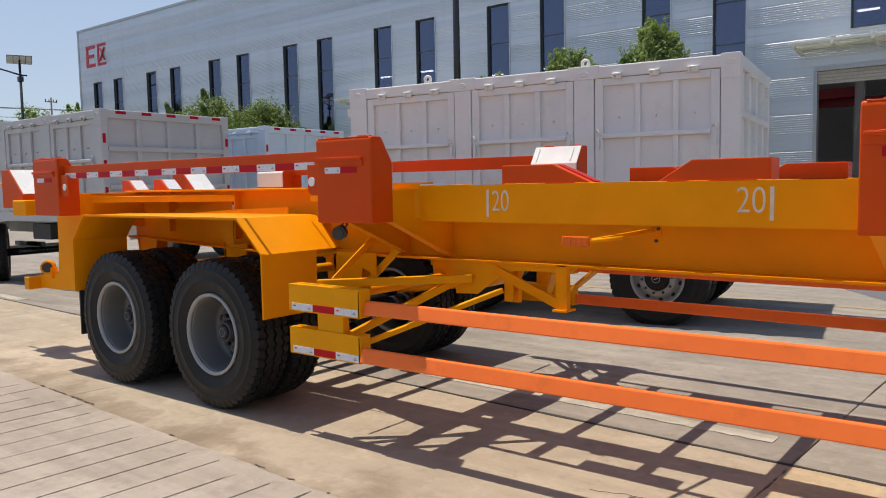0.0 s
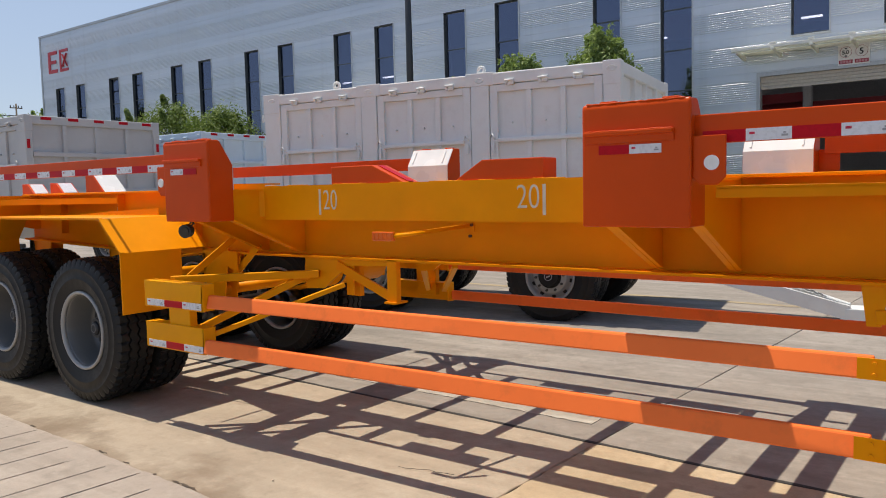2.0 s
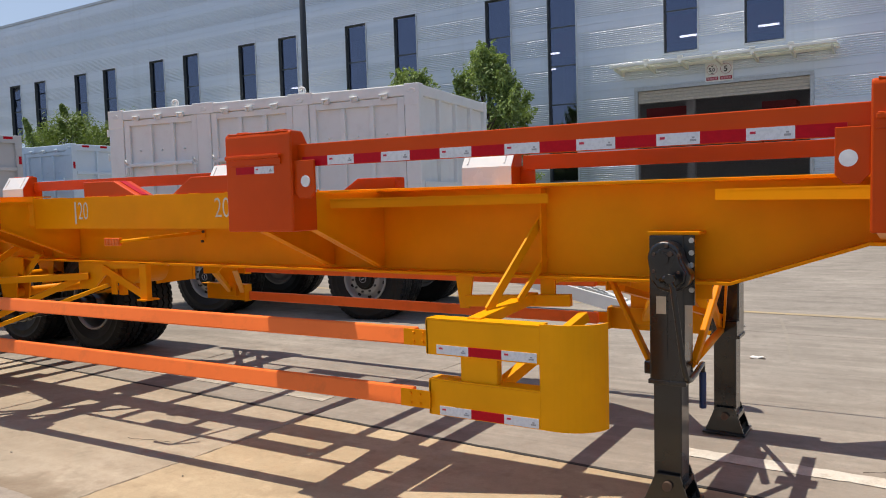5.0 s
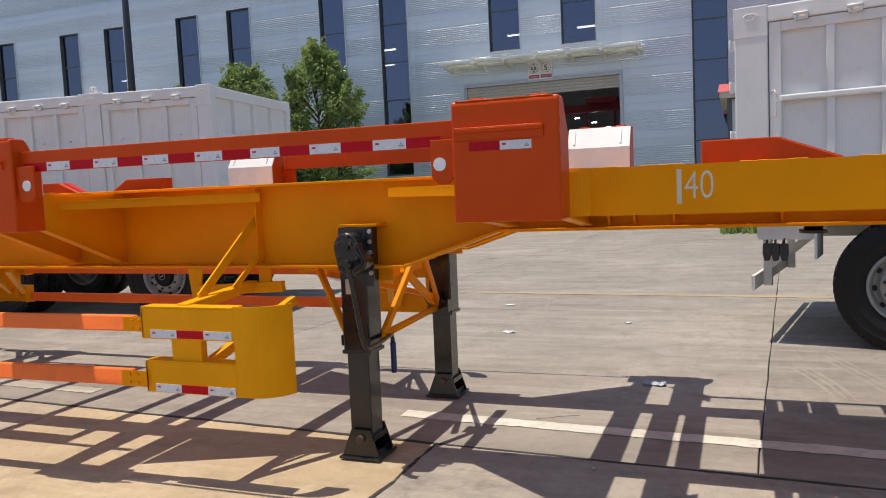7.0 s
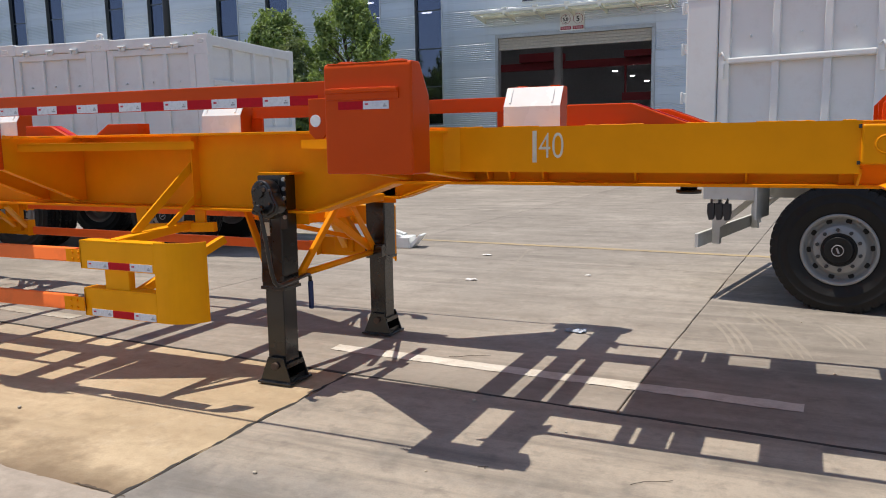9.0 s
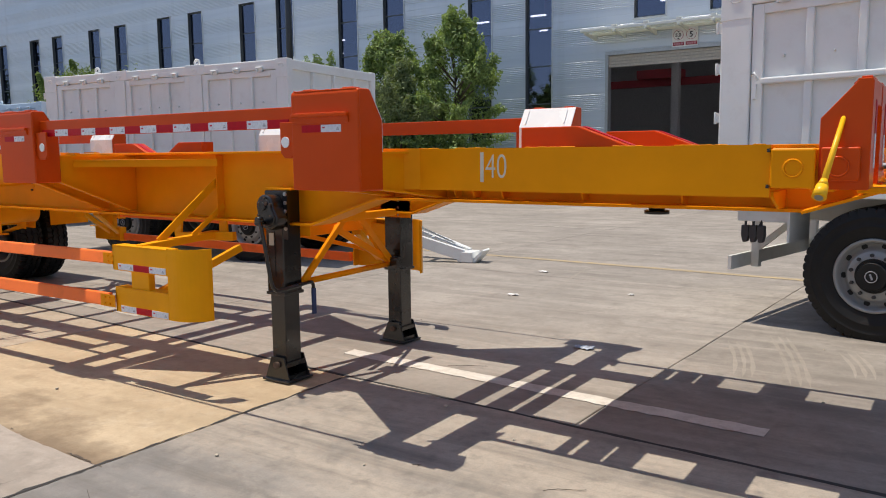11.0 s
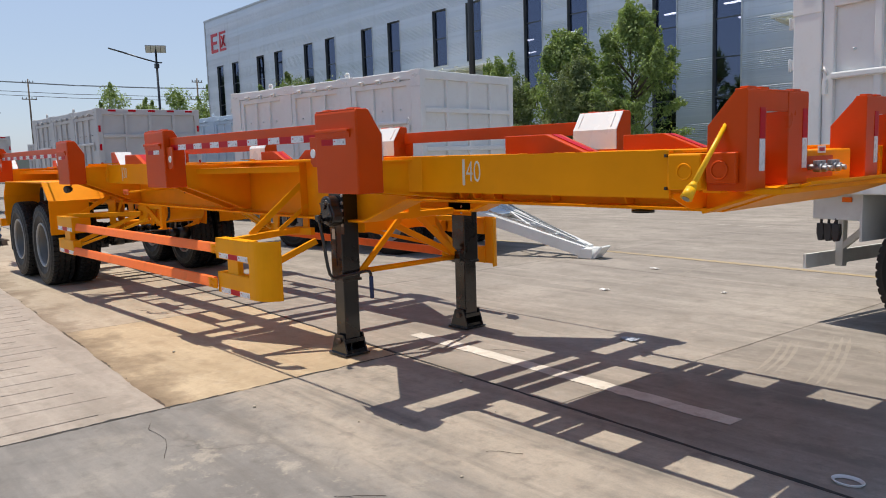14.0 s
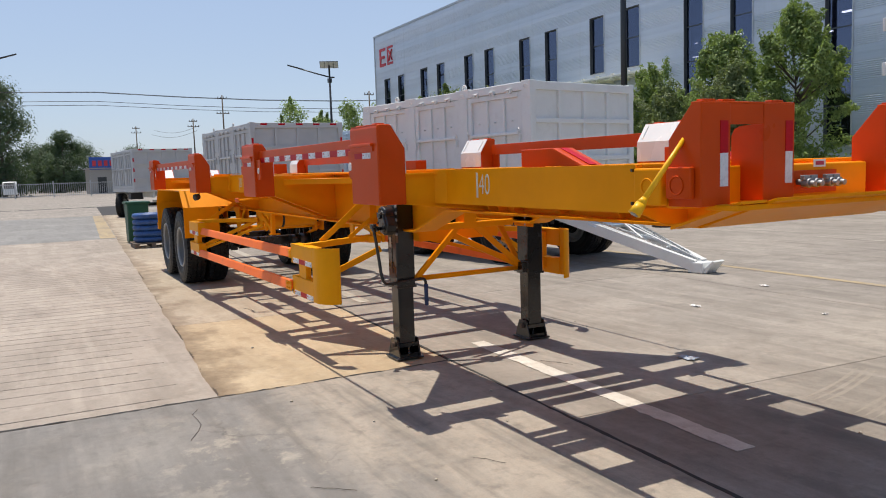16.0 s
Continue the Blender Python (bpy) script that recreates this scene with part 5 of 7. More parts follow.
part("cross_strut", Shape().bar((1.50, 5.05, 0.66), (1.58, 4.35, 0.98), 0.05, 0.03, (1, 0, 0)), YELLOW, trailer, bevel=0.006)
part("cross_strut", Shape().bar((1.22, 4.10, 0.98), (1.50, 5.02, 0.72), 0.05, 0.03), YELLOW, trailer)
part("cross_strut", Shape().bar((1.72, 4.02, 1.06), (1.70, 4.86, 1.06), 0.06, 0.05), YELLOW, trailer, bevel=0.006)
part("brace_bracket", Shape().box(1.60, 1.74, 4.38, 4.50, 1.03, 1.20), YELLOW, trailer, bevel=0.004)
part("brace_bracket", Shape().box(1.46, 1.60, 5.03, 5.09, 0.60, 0.69), BLACK, trailer, bevel=0.004)
part("lower_cross_beam", Shape().box(1.38, 1.50, 4.1, 4.85, 0.93, 1.05), YELLOW, trailer, bevel=0.004)

# axles, springs, wheels
AXLES = (-4.615, -5.885)
HUB_Z = 0.535 - 0.037


def tyre_shape(R=0.535, w=0.275):
    """Truck tyre: ringed sidewalls, three waving grooves and notched shoulders."""
    across = [-0.5, -0.47, -0.40, -0.30, -0.285, -0.245, -0.23, -0.10, -0.03, -0.018, 0.018, 0.03, 0.10, 0.23, 0.245, 0.285, 0.30, 0.40, 0.47, 0.5]
    wall = [(-0.40, 0.285), (-0.455, 0.302), (-0.46, 0.312), (-0.49, 0.33), (-0.513, 0.375), (-0.525, 0.38), (-0.525, 0.388), (-0.513, 0.393), (-0.515, 0.43), (-0.512, 0.448), (-0.522, 0.452), (-0.522, 0.459), (-0.508, 0.464)]
    prof = [(y * w, r) for y, r in wall]
    base = len(prof)
    for a in across:
        drop = 0.014 * (abs(a) / 0.5) ** 3
        prof.append((a * w * 0.97, R - drop - (0.024 if abs(a) > 0.49 else 0)))
    prof += [(-y * w, r) for y, r in reversed(wall)]
    prof += [(0.36 * w, 0.27), (-0.36 * w, 0.27)]
    grooves = {base + k for k in (4, 5, 9, 10, 14, 15)}
    shoulder = {base + k for k in (0, 1, 2, 17, 18, 19)}
    N = 240

    def bend(k, i):
        if k in grooves:
            return -0.017
        if k in shoulder and i % 5 == 0:
            return -0.017
        if k in (base + 7, base + 12) and i % 10 == 5:
            return -0.007
        return 0.0
    sh = Shape().lathe(prof, N, bend)
    m = len(prof)
    for i in range(N):
        wave = 0.0085 * math.sin(6.283185 * i / 5)
        for k in range(base + 2, base + 18):
            x, y, zz = sh.v[i * m + k]
            sh.v[i * m + k] = (x, y + wave, zz)
        for k in range(base, base + 19):
            sh.s[i * m + k] = False
    return sh


def rim_shape(dish=0.15):
    """Deep dished disc wheel seen from its hollow side (towards -y)."""
    prof = [(-0.118, 0.290), (-0.110, 0.268), (-0.095, 0.258), (-0.03, 0.252), (0.0, 0.240), (0.06, 0.232), (0.088, 0.218), (0.098, 0.19), (0.080, 0.17), (0.074, 0.12), (0.074, 0.0)]
    prof = [(y, r) for y, r in prof]
    back = [(0.085, 0.0), (0.10, 0.19), (0.10, 0.245), (0.12, 0.262), (0.125, 0.292)]
    return Shape().lathe(prof + back, 64)


TYRE_MESH = tyre_shape().mesh("tyre", TYRE)
# dish in the shade-darkened silver, lip in the lighter one
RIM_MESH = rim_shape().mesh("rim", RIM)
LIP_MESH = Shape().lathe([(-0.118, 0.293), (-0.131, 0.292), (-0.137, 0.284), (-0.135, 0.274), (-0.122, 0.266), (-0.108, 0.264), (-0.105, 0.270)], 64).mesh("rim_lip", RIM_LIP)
BADGE_MESH = Shape().lathe([(-0.036, 0.034), (-0.039, 0.034), (-0.039, 0.026), (-0.036, 0.026)], 24).mesh("hub_badge", RIM)
hub = Shape().cyl((0, 0.072, 0), (0, -0.02, 0), 0.085, 0.072, n=28).cyl((0, -0.02, 0), (0, -0.035, 0), 0.055, 0.04, n=24)
HUB_MESH = hub.mesh("hub_cap", BLACK_HUB)
nut = Shape()
nut.cyl((0.125, 0.074, 0), (0.125, 0.045, 0), 0.016, n=6)
NUT_MESH = nut.mesh("wheel_nut", BLACK_HUB)
hole = Shape()
hole.cyl((0.196, 0.100, 0), (0.196, 0.090, 0), 0.022, n=14)
HOLE_MESH = hole.mesh("vent_hole", BLACK_HUB)


def wheel(parent, x, y, z, flip=False, spin=0.0, fancy=None, hidden=False):
    """Wheel under a thing: tyre, rim, hub."""
    w = new("wheel")
    w.parent = parent
    w.matrix_basis = Matrix.Translation(Vector((x, y, z)) - HOME[parent]) @ pose(0, 0, 0, 0, spin, 180 if flip else 0)
    for nm, me in (("tyre", TYRE_MESH), ("rim", RIM_MESH if fancy is None else fancy[0])) + ((("rim_lip", LIP_MESH), ("hub_badge", BADGE_MESH), ("hub_cap", HUB_MESH)) if fancy is None else fancy[1]):
        o = new(nm, me)
        o.parent = w
    for nm, me, count, off in (() if hidden else (("wheel_nut", NUT_MESH, 10, 0), ("vent_hole", HOLE_MESH, 8, 0.5)) if fancy is None else fancy[2]):
        for k in range(count):
            o = new(nm, me)
            o.parent = w
            o.matrix_basis = pose(0, 0, 0, 0, 360 * (k + off) / count, 0)
    return w


for xa in AXLES:
    spin = 20 * xa
    wheel(trailer, xa, 3.345, HUB_Z, False, spin)
    wheel(trailer, xa, 3.665, HUB_Z, True, spin + 13, hidden=True)
    wheel(trailer, xa, 2 * WHEEL_YC - 3.345, HUB_Z, True, spin + 40, hidden=True)
    wheel(trailer, xa, 2 * WHEEL_YC - 3.665, HUB_Z, False, spin + 31)
    part("axle", Shape().box(xa - 0.07, xa + 0.07, 3.75, 2 * YC - 3.75, HUB_Z - 0.07, HUB_Z + 0.07), BLACK, trailer, "black axle beam", bevel=0.02)
    for s in RIGHT:
        part("brake_drum", Shape().cyl((xa, mir(3.70, s), HUB_Z), (xa, mir(3.86, s), HUB_Z), 0.21, n=32), IRON, trailer, "rusty brake drum")
        part("brake_chamber", Shape().cyl((xa + 0.28, mir(4.0, s), HUB_Z + 0.02), (xa + 0.28, mir(4.16, s), HUB_Z + 0.02), 0.085, n=20).cyl((xa + 0.28, mir(4.16, s), HUB_Z + 0.02), (xa + 0.28, mir(4.3, s), HUB_Z + 0.02), 0.075, n=20), BLACK, trailer)
        spr = Shape()
        for i in range(5):
            half = 0.56 - i * 0.09
            pts = [(xa + half * t, mir(3.97, s), HUB_Z + 0.10 + i * 0.0 + 0.10 * t * t - 0.016 * i + 0.08) for t in [-1 + 0.2 * q for q in range(11)]]
            for a, b in zip(pts, pts[1:]):
                spr.bar(a, b, 0.075, 0.014)
        part("leaf_spring", spr, BLACK, trailer, "black leaf spring pack")
        part("u_bolt", Shape().box(xa - 0.10, xa - 0.07, mir(3.92, s), mir(4.02, s), HUB_Z - 0.1, HUB_Z + 0.24).box(xa + 0.07, xa + 0.10, mir(3.92, s), mir(4.02, s), HUB_Z - 0.1, HUB_Z + 0.24), BLACK, trailer)
for s in RIGHT:
    for xx in (-6.55, -5.25, -3.95):
        h = Shape()
        for yy in (3.92, 4.03):
            h.prism([(xx - 0.16, 1.07), (xx + 0.16, 1.07), (xx + 0.09, 0.66), (xx - 0.09, 0.66)], "y", mir(yy, s), mir(yy + 0.01, s))
        h.box(xx - 0.14, xx - 0.12, mir(3.92, s), mir(4.04, s), 0.85, 1.07)
        part("spring_hanger", h, YELLOW, trailer)
    part("torque_rod", Shape().cyl((-3.95, mir(3.98, s), 0.70), (-4.55, mir(3.98, s), 0.56), 0.025, n=12), YELLOW, trailer)
part("hanger_tube", Shape().cyl((-3.95, 3.95, 0.75), (-3.95, 2 * YC - 3.95, 0.75), 0.04, n=16), YELLOW, trailer)
part("hanger_tube", Shape().cyl((-5.25, 3.95, 0.78), (-5.25, 2 * YC - 3.95, 0.78), 0.04, n=16), YELLOW, trailer)

# wings over the wheels
for s in RIGHT:
    y0, y1 = mir(3.19, s), mir(3.89, s)
    path = [(-6.455, 0.70), (-6.455, 1.13), (-6.255, 1.341), (-4.24, 1.341), (-3.993, 1.108), (-3.993, 0.685)]
    low = [(-6.443, 0.70), (-6.443, 1.125), (-6.25, 1.329), (-4.245, 1.329), (-4.005, 1.103), (-4.005, 0.685)]
    fender = part("fender", Shape().prism(path + low[::-1], "y", y0, mir(3.66, s)), YELLOW, trailer, "yellow steel wheel wing")
    part("wing_top", Shape().prism([(-6.25, 1.329), (-4.245, 1.329), (-4.005, 1.103), (-3.993, 1.108), (-4.24, 1.341), (-6.25, 1.341)], "y", mir(3.66, s), y1), YELLOW, fender)
    lip = Shape()
    for (xa, za), (xb, zb) in zip([(-6.454, 0.70), (-6.454, 1.13), (-6.255, 1.34), (-4.24, 1.34), (-3.992, 1.108), (-3.992, 0.685)], [(-6.454, 1.13), (-6.255, 1.34), (-4.24, 1.34), (-3.992, 1.108), (-3.992, 0.685)]):
        lip.bar((xa, mir(3.193, s), za), (xb, mir(3.193, s), zb), 0.012, 0.03, (0, 1, 0))
    part("wing_lip", lip, YELLOW, fender)
    part("wing_bracket", Shape().prism([(-4.05, 1.08), (-3.62, 1.08), (-3.62, 0.93)], "y", mir(3.86, s), mir(3.87, s)), YELLOW, fender)
    part("wing_stay", Shape().prism([(-5.36, 1.335), (-5.10, 1.335), (-5.10, 1.10), (-5.20, 1.10)], "y", mir(3.80, s), mir(3.81, s)), YELLOW, fender)
    part("wing_top_stay", Shape().prism([(-5.5, 1.347), (-4.35, 1.347), (-4.35, 1.40), (-5.0, 1.375)], "y", mir(3.72, s), mir(3.73, s)), YELLOW, fender)
    part("wing_top_stay", Shape().prism([(-4.2, 1.34), (-3.6, 1.34), (-3.6, 1.41), (-3.9, 1.385)], "y", mir(3.80, s), mir(3.81, s)), YELLOW, fender)
    fender.location.z = -0.02
    part("mud_flap", Shape().box(-6.475, -6.46, mir(3.22, s), mir(3.80, s), 0.32, 0.74), BLACK_HUB, fender, "grey-black rubber mud flap")
    # rear corner: tail post, foot and lamp
    part("tail_post", Shape().prism([(-6.60, 1.30), (-6.60, 0.62), (-7.77, 0.585), (-7.755, 0.71), (-7.325, 0.75), (-7.29, 1.0), (-7.29, 1.32)], "y", mir(3.46, s), mir(3.54, s)), YELLOW, trailer)
    lamp = part("tail_lamp", Shape().cyl((-7.46, mir(3.42, s), 0.80), (-7.57, mir(3.49, s), 0.80), 0.062, n=22).box(-7.50, -7.42, mir(3.44, s), mir(3.50, s), 0.70, 0.80), YELLOW, trailer)
    part("lamp_lens", Shape().cyl((-7.462, mir(3.4215, s), 0.80), (-7.456, mir(3.4177, s), 0.80), 0.046, n=22), BLACK_HUB, lamp)
part("rear_cross_beam", Shape().box(-7.05, -6.70, 3.30, 2 * YC - 3.30, 1.30, 1.49), YELLOW, trailer, bevel=0.008)
part("rear_bumper", Shape().box(-7.80, -7.70, 3.35, 2 * YC - 3.35, 0.58, 0.70), YELLOW, trailer, bevel=0.008)
part("rear_beam_end", Shape().box(-7.85, -6.85, 3.92, 4.08, 1.22, 1.49).box(-7.85, -6.85, 2 * YC - 4.08, 2 * YC - 3.92, 1.22, 1.49), YELLOW, trailer, bevel=0.006)
for s in RIGHT:
    part("rear_corner_casting", Shape().box(-7.98, -7.70, mir(3.36, s), mir(3.56, s), 1.29, 1.44), YELLOW, trailer, bevel=0.012)
    rs = part("rear_stop", Shape().prism([(-8.33, 1.36), (-8.33, 1.74), (-8.16, 1.74), (-7.88, 1.49), (-7.88, 1.36)], "y", mir(3.42, s), mir(3.72, s)), ORANGE, trailer, bevel=0.006)
    part("inner_lining", Shape().bar((-8.15, mir(3.57, s), 1.737), (-7.885, mir(3.57, s), 1.50), 0.28, 0.006), CREAM, rs, "cream-white lining plate")
    part("rear_rod", Shape().cyl((-8.32, mir(3.5, s), 1.60), (-8.66, mir(3.5, s), 1.60), 0.012, n=10), YELLOW, rs)
part("rear_stop_beam", Shape().box(-8.05, -7.85, 3.60, 2 * YC - 3.60, 1.30, 1.46), YELLOW, trailer, bevel=0.006)

# small fittings
sl = part("side_marker", Shape().box(-1.925, -1.775, 3.415, 3.44, 1.205, 1.255), AMBER, trailer, "amber side marker lamp on an arm", bevel=0.006)
for i in range(5):
    part("lens_rib", Shape().box(-1.915 + i * 0.03, -1.905 + i * 0.03, 3.4125, 3.416, 1.21, 1.25), AMBER, sl)
part("marker_arm", Shape().bar((-1.78, 3.43, 1.232), (-1.68, 3.99, 1.26), 0.02, 0.02), YELLOW, sl)
part("marker_rod", Shape().cyl((-1.78, 3.43, 1.232), (-1.66, 3.55, 1.245), 0.010, n=10), YELLOW, sl)
part("arm_base", Shape().box(-1.69, -1.64, 3.988, 3.994, 1.225, 1.275), YELLOW, sl)
for dx, dz in ((-0.02, 0.01), (0.012, 0.015), (0.0, -0.05)):
    part("arm_bolt", Shape().cyl((-1.665 + dx, 3.989, 1.25 + dz), (-1.665 + dx, 3.975, 1.25 + dz), 0.009, n=8), IRON, sl)
bl = part("clearance_lamp", Shape().cyl((-3.315, 3.22, 1.245), (-3.335, 3.262, 1.25), 0.042, n=24).cyl((-3.335, 3.262, 1.25), (-3.345, 3.285, 1.252), 0.03, n=20), BLACK_HUB, trailer, "black rubber clearance lamp hung by its cable")
part("lamp_stalk", Shape().pipe([(-3.345, 3.28, 1.255), (-3.36, 3.29, 1.285), (-3.33, 3.285, 1.312), (-3.30, 3.28, 1.295), (-3.305, 3.26, 1.275)], 0.006, 8), BLACK_HUB, bl)
part("lamp_lens", Shape().cyl((-3.3135, 3.217, 1.2445), (-3.3115, 3.213, 1.244), 0.030, n=24), BLACK, bl)
air = part("air_tank", Shape().cyl((-3.1, 4.15, 0.93), (-3.1, 4.75, 0.93), 0.13, n=24), YELLOW, trailer)
part("tank_strap", Shape().cyl((-3.1, 4.28, 0.93), (-3.1, 4.31, 0.93), 0.134, n=24), BLACK, air)
part("frame_bracket", Shape().box(-3.0, -2.9, 3.95, 4.05, 0.86, 1.05), YELLOW, trailer)
part("frame_bracket", Shape().box(-2.62, -2.56, 3.94, 3.952, 0.80, 1.05), YELLOW, trailer)
# spare-wheel cradle and stays in front of the axles
cr = part("cradle", Shape().box(-2.24, -2.165, 3.90, 3.945, 0.785, 1.05), YELLOW, trailer, bevel=0.004)
part("cradle_stay", Shape().bar((-2.68, 3.925, 0.995), (-2.20, 3.925, 0.80), 0.02, 0.055), YELLOW, cr)
part("cradle_foot", Shape().box(-2.25, -2.16, 3.88, 4.0, 0.775, 0.787), YELLOW, cr)
part("cradle_post", Shape().box(-2.60, -2.55, 3.99, 4.03, 0.79, 1.05), YELLOW, cr)
part("warning_label", Shape().box(-5.35, -5.29, 3.988, 3.9935, 1.32, 1.41), MARK_WHITE, trailer)
part("label_band", Shape().box(-5.35, -5.29, 3.986, 3.9882, 1.385, 1.41), MARK_RED, trailer)

# ---- white box trailers ----
def disc_rim():
    """Outer face of a steel disc wheel, bulging outwards."""
    prof = [(-0.125, 0.292), (-0.135, 0.286), (-0.13, 0.268), (-0.085, 0.258), (-0.048, 0.248), (-0.052, 0.222), (-0.098, 0.198), (-0.118, 0.186), (-0.120, 0.10), (-0.120, 0.0), (-0.10, 0.0), (-0.08, 0.2), (0.10, 0.25), (0.125, 0.292)]
    return Shape().lathe(prof, 56).mesh("rim", DISC_SILVER)


dh = Shape().cyl((0.233, -0.040, 0), (0.233, -0.060, 0), 0.023, n=12)
dn = Shape().cyl((0.163, -0.115, 0), (0.163, -0.140, 0), 0.015, n=6)
hb = Shape().cyl((0, -0.118, 0), (0, -0.165, 0), 0.118, 0.104, n=36).cyl((0, -0.165, 0), (0, -0.175, 0), 0.05, n=24)
flange = Shape().cyl((0, -0.112, 0), (0, -0.126, 0), 0.138, 0.134, n=40)
DISC = (disc_rim(), (("hub_flange", flange.mesh("hub_flange", TYRE)), ("hub_cap", hb.mesh("hub_cap", TYRE)), ("hub_badge", Shape().lathe([(-0.175, 0.046), (-0.178, 0.046), (-0.178, 0.039), (-0.175, 0.039)], 28).box(-0.024, 0.024, -0.178, -0.175, -0.007, 0.007).mesh("hub_badge", MARK_GREY))),
        (("vent_hole", dh.mesh("vent_hole", TYRE), 10, 0), ("wheel_nut", dn.mesh("wheel_nut", BLACK_HUB), 10, 0.5)))

L, W, Z0, Z1 = 4.78, 2.34, 1.12, 2.80
BAYS = ((-4.52, -3.24), (-3.02, -1.74), (-1.51, -0.19))


def cargo_trailer(label, paint_mat, taped, dolly, axles=(-3.45,), group="white box trailers", steer=0):
    """Built with the near top corner of its right-hand end above the origin: u runs to -L, across from 0 to W."""
    t = thing("cargo_trailer", (0, 0, 0), label, "trailer", group)
    shell = Shape().box(-L + 0.05, -0.05, 0.07, W - 0.07, Z0, Z1 - 0.12)
    body = part("body", shell, paint_mat, t)
    fr = Shape()
    fr.box(-L, 0, 0, W, Z0 - 0.02, Z0 + 0.14)
    part("floor_frame", fr, paint_mat, body, bevel=0.01)
    for y0, y1 in ((0, 0.11), (W - 0.11, W)):
        part("top_rail", Shape().box(-L, 0, y0, y1, Z1 - 0.13, Z1), paint_mat, body, bevel=0.012)
        for a, b in ((-L, -4.52), (-3.24, -3.02), (-1.74, -1.51), (-0.19, 0)):
            part("post", Shape().box(a, b, y0, y1, Z0 + 0.14, Z1 - 0.13), paint_mat, body, bevel=0.012)
    for x0, x1 in ((-L, -L + 0.10), (-0.10, 0)):
        part("top_rail", Shape().box(x0, x1, 0.11, W - 0.11, Z1 - 0.13, Z1), paint_mat, body, bevel=0.012)
    part("roof_sheet", Shape().box(-L + 0.1, -0.1, 0.1, W - 0.1, Z1 - 0.16, Z1 - 0.13), paint_mat, body)
    # side flaps
    for s, yo in ((-1, 0.0), (1, W)):
        for a, b in BAYS:
            y_in = 0.05 if s < 0 else W - 0.05
            y_out = 0.012 if s < 0 else W - 0.012
            fl = Shape()
            zt, zb = Z1 - 0.135, Z0 + 0.15
            fl.box(a + 0.008, b - 0.008, y_in, y_in - s * 0.01, zb, zt)
            flap = part("side_flap", fl, paint_mat, t)
            edge = Shape()
            for x0, x1 in ((a + 0.008, a + 0.10), (b - 0.10, b - 0.008)):
                edge.box(x0, x1, y_out, y_in, zb, zt)
            edge.box(a + 0.1, b - 0.1, y_out, y_in, zt - 0.08, zt).box(a + 0.1, b - 0.1, y_out, y_in, zb, zb + 0.08)
            part("flap_frame", edge, paint_mat, flap, bevel=0.006)
            for f in (0.36, 0.66):
                xx = a + (b - a) * f
                part("flap_rib", Shape().box(xx - 0.03, xx + 0.03, y_out, y_in, zb + 0.08, zt - 0.08), paint_mat, flap, bevel=0.008)
            part("lock_bar", Shape().box(a + 0.09, b - 0.09, yo - 0.012 if s < 0 else yo + 0.012, y_in, 2.02, 2.07), paint_mat, flap, bevel=0.012)
            for xx in (a + 0.05, b - 0.05):
                la = Shape().pipe([(xx - 0.025, yo + s * 0.02, 2.09), (xx, yo + s * 0.035, 2.115), (xx + 0.025, yo + s * 0.02, 2.05)], 0.010, 8).box(xx - 0.016, xx + 0.016, yo, yo + s * 0.03, 1.90, 2.02)
                part("latch", la, paint_mat, flap)
            for f in (0.2, 0.5, 0.8):
                xx = a + (b - a) * f
                hi = Shape().box(xx - 0.05, xx + 0.05, yo, yo + s * 0.012, Z1 - 0.15, Z1 - 0.125).box(xx - 0.05, xx - 0.03, yo, yo + s * 0.03, Z1 - 0.15, Z1 - 0.085).box(xx + 0.03, xx + 0.05, yo, yo + s * 0.03, Z1 - 0.15, Z1 - 0.085).cyl((xx - 0.055, yo + s * 0.024, Z1 - 0.10), (xx + 0.055, yo + s * 0.024, Z1 - 0.10), 0.014, n=10)
                part("hinge", hi, paint_mat, flap)
                part("stud", Shape().cyl((xx, y_in, 2.24), (xx, y_in + s * 0.035, 2.235), 0.012, n=8), paint_mat, flap)
        for xx in (-3.63, -1.62):
            eye = Shape().lathe([(-0.012, 0.052), (0.012, 0.052), (0.012, 0.022), (-0.012, 0.022)], 24)
            eye.v = [(px + xx, py + yo - s * 0.055, pz + Z1 + 0.05) for px, py, pz in eye.v]
            eye.box(xx - 0.05, xx + 0.05, yo - s * 0.067, yo - s * 0.043, Z1 - 0.01, Z1 + 0.02)
            part("lifting_eye", eye, paint_mat, body)
        # capped post tops with an oval hole pressed in
        for a, b in ((-L, -4.52), (-3.30, -2.96), (-1.80, -1.45), (-0.19, 0)):
            low = Z1 - (0.24 if a == -L or b == 0 else 0.135)
            pad = part("post_cap", Shape().box(a - 0.002, b + 0.002, yo + s * 0.004, yo - s * 0.12, low, Z1 + 0.012), paint_mat, body, bevel=0.006)
            oval = Shape().lathe([(0.0, 0.050), (-0.006, 0.047), (-0.006, 0.040), (0.0, 0.037)], 20)
            oval.v = [(px * 1.1 + (a + b) / 2, yo + s * 0.004 - s * py, pz * 0.6 + Z1 - 0.075) for px, py, pz in oval.v]
            part("cap_oval", oval, paint_mat, pad)
        for zz in (1.72, 2.13, 2.47):
            hb_ = Shape().box(-L - 0.04, -L + 0.004, yo - s * 0.01, yo - s * 0.06, zz, zz + 0.08).cyl((-L - 0.033, yo - s * 0.01, zz - 0.01), (-L - 0.033, yo - s * 0.01, zz + 0.09), 0.012, n=10)
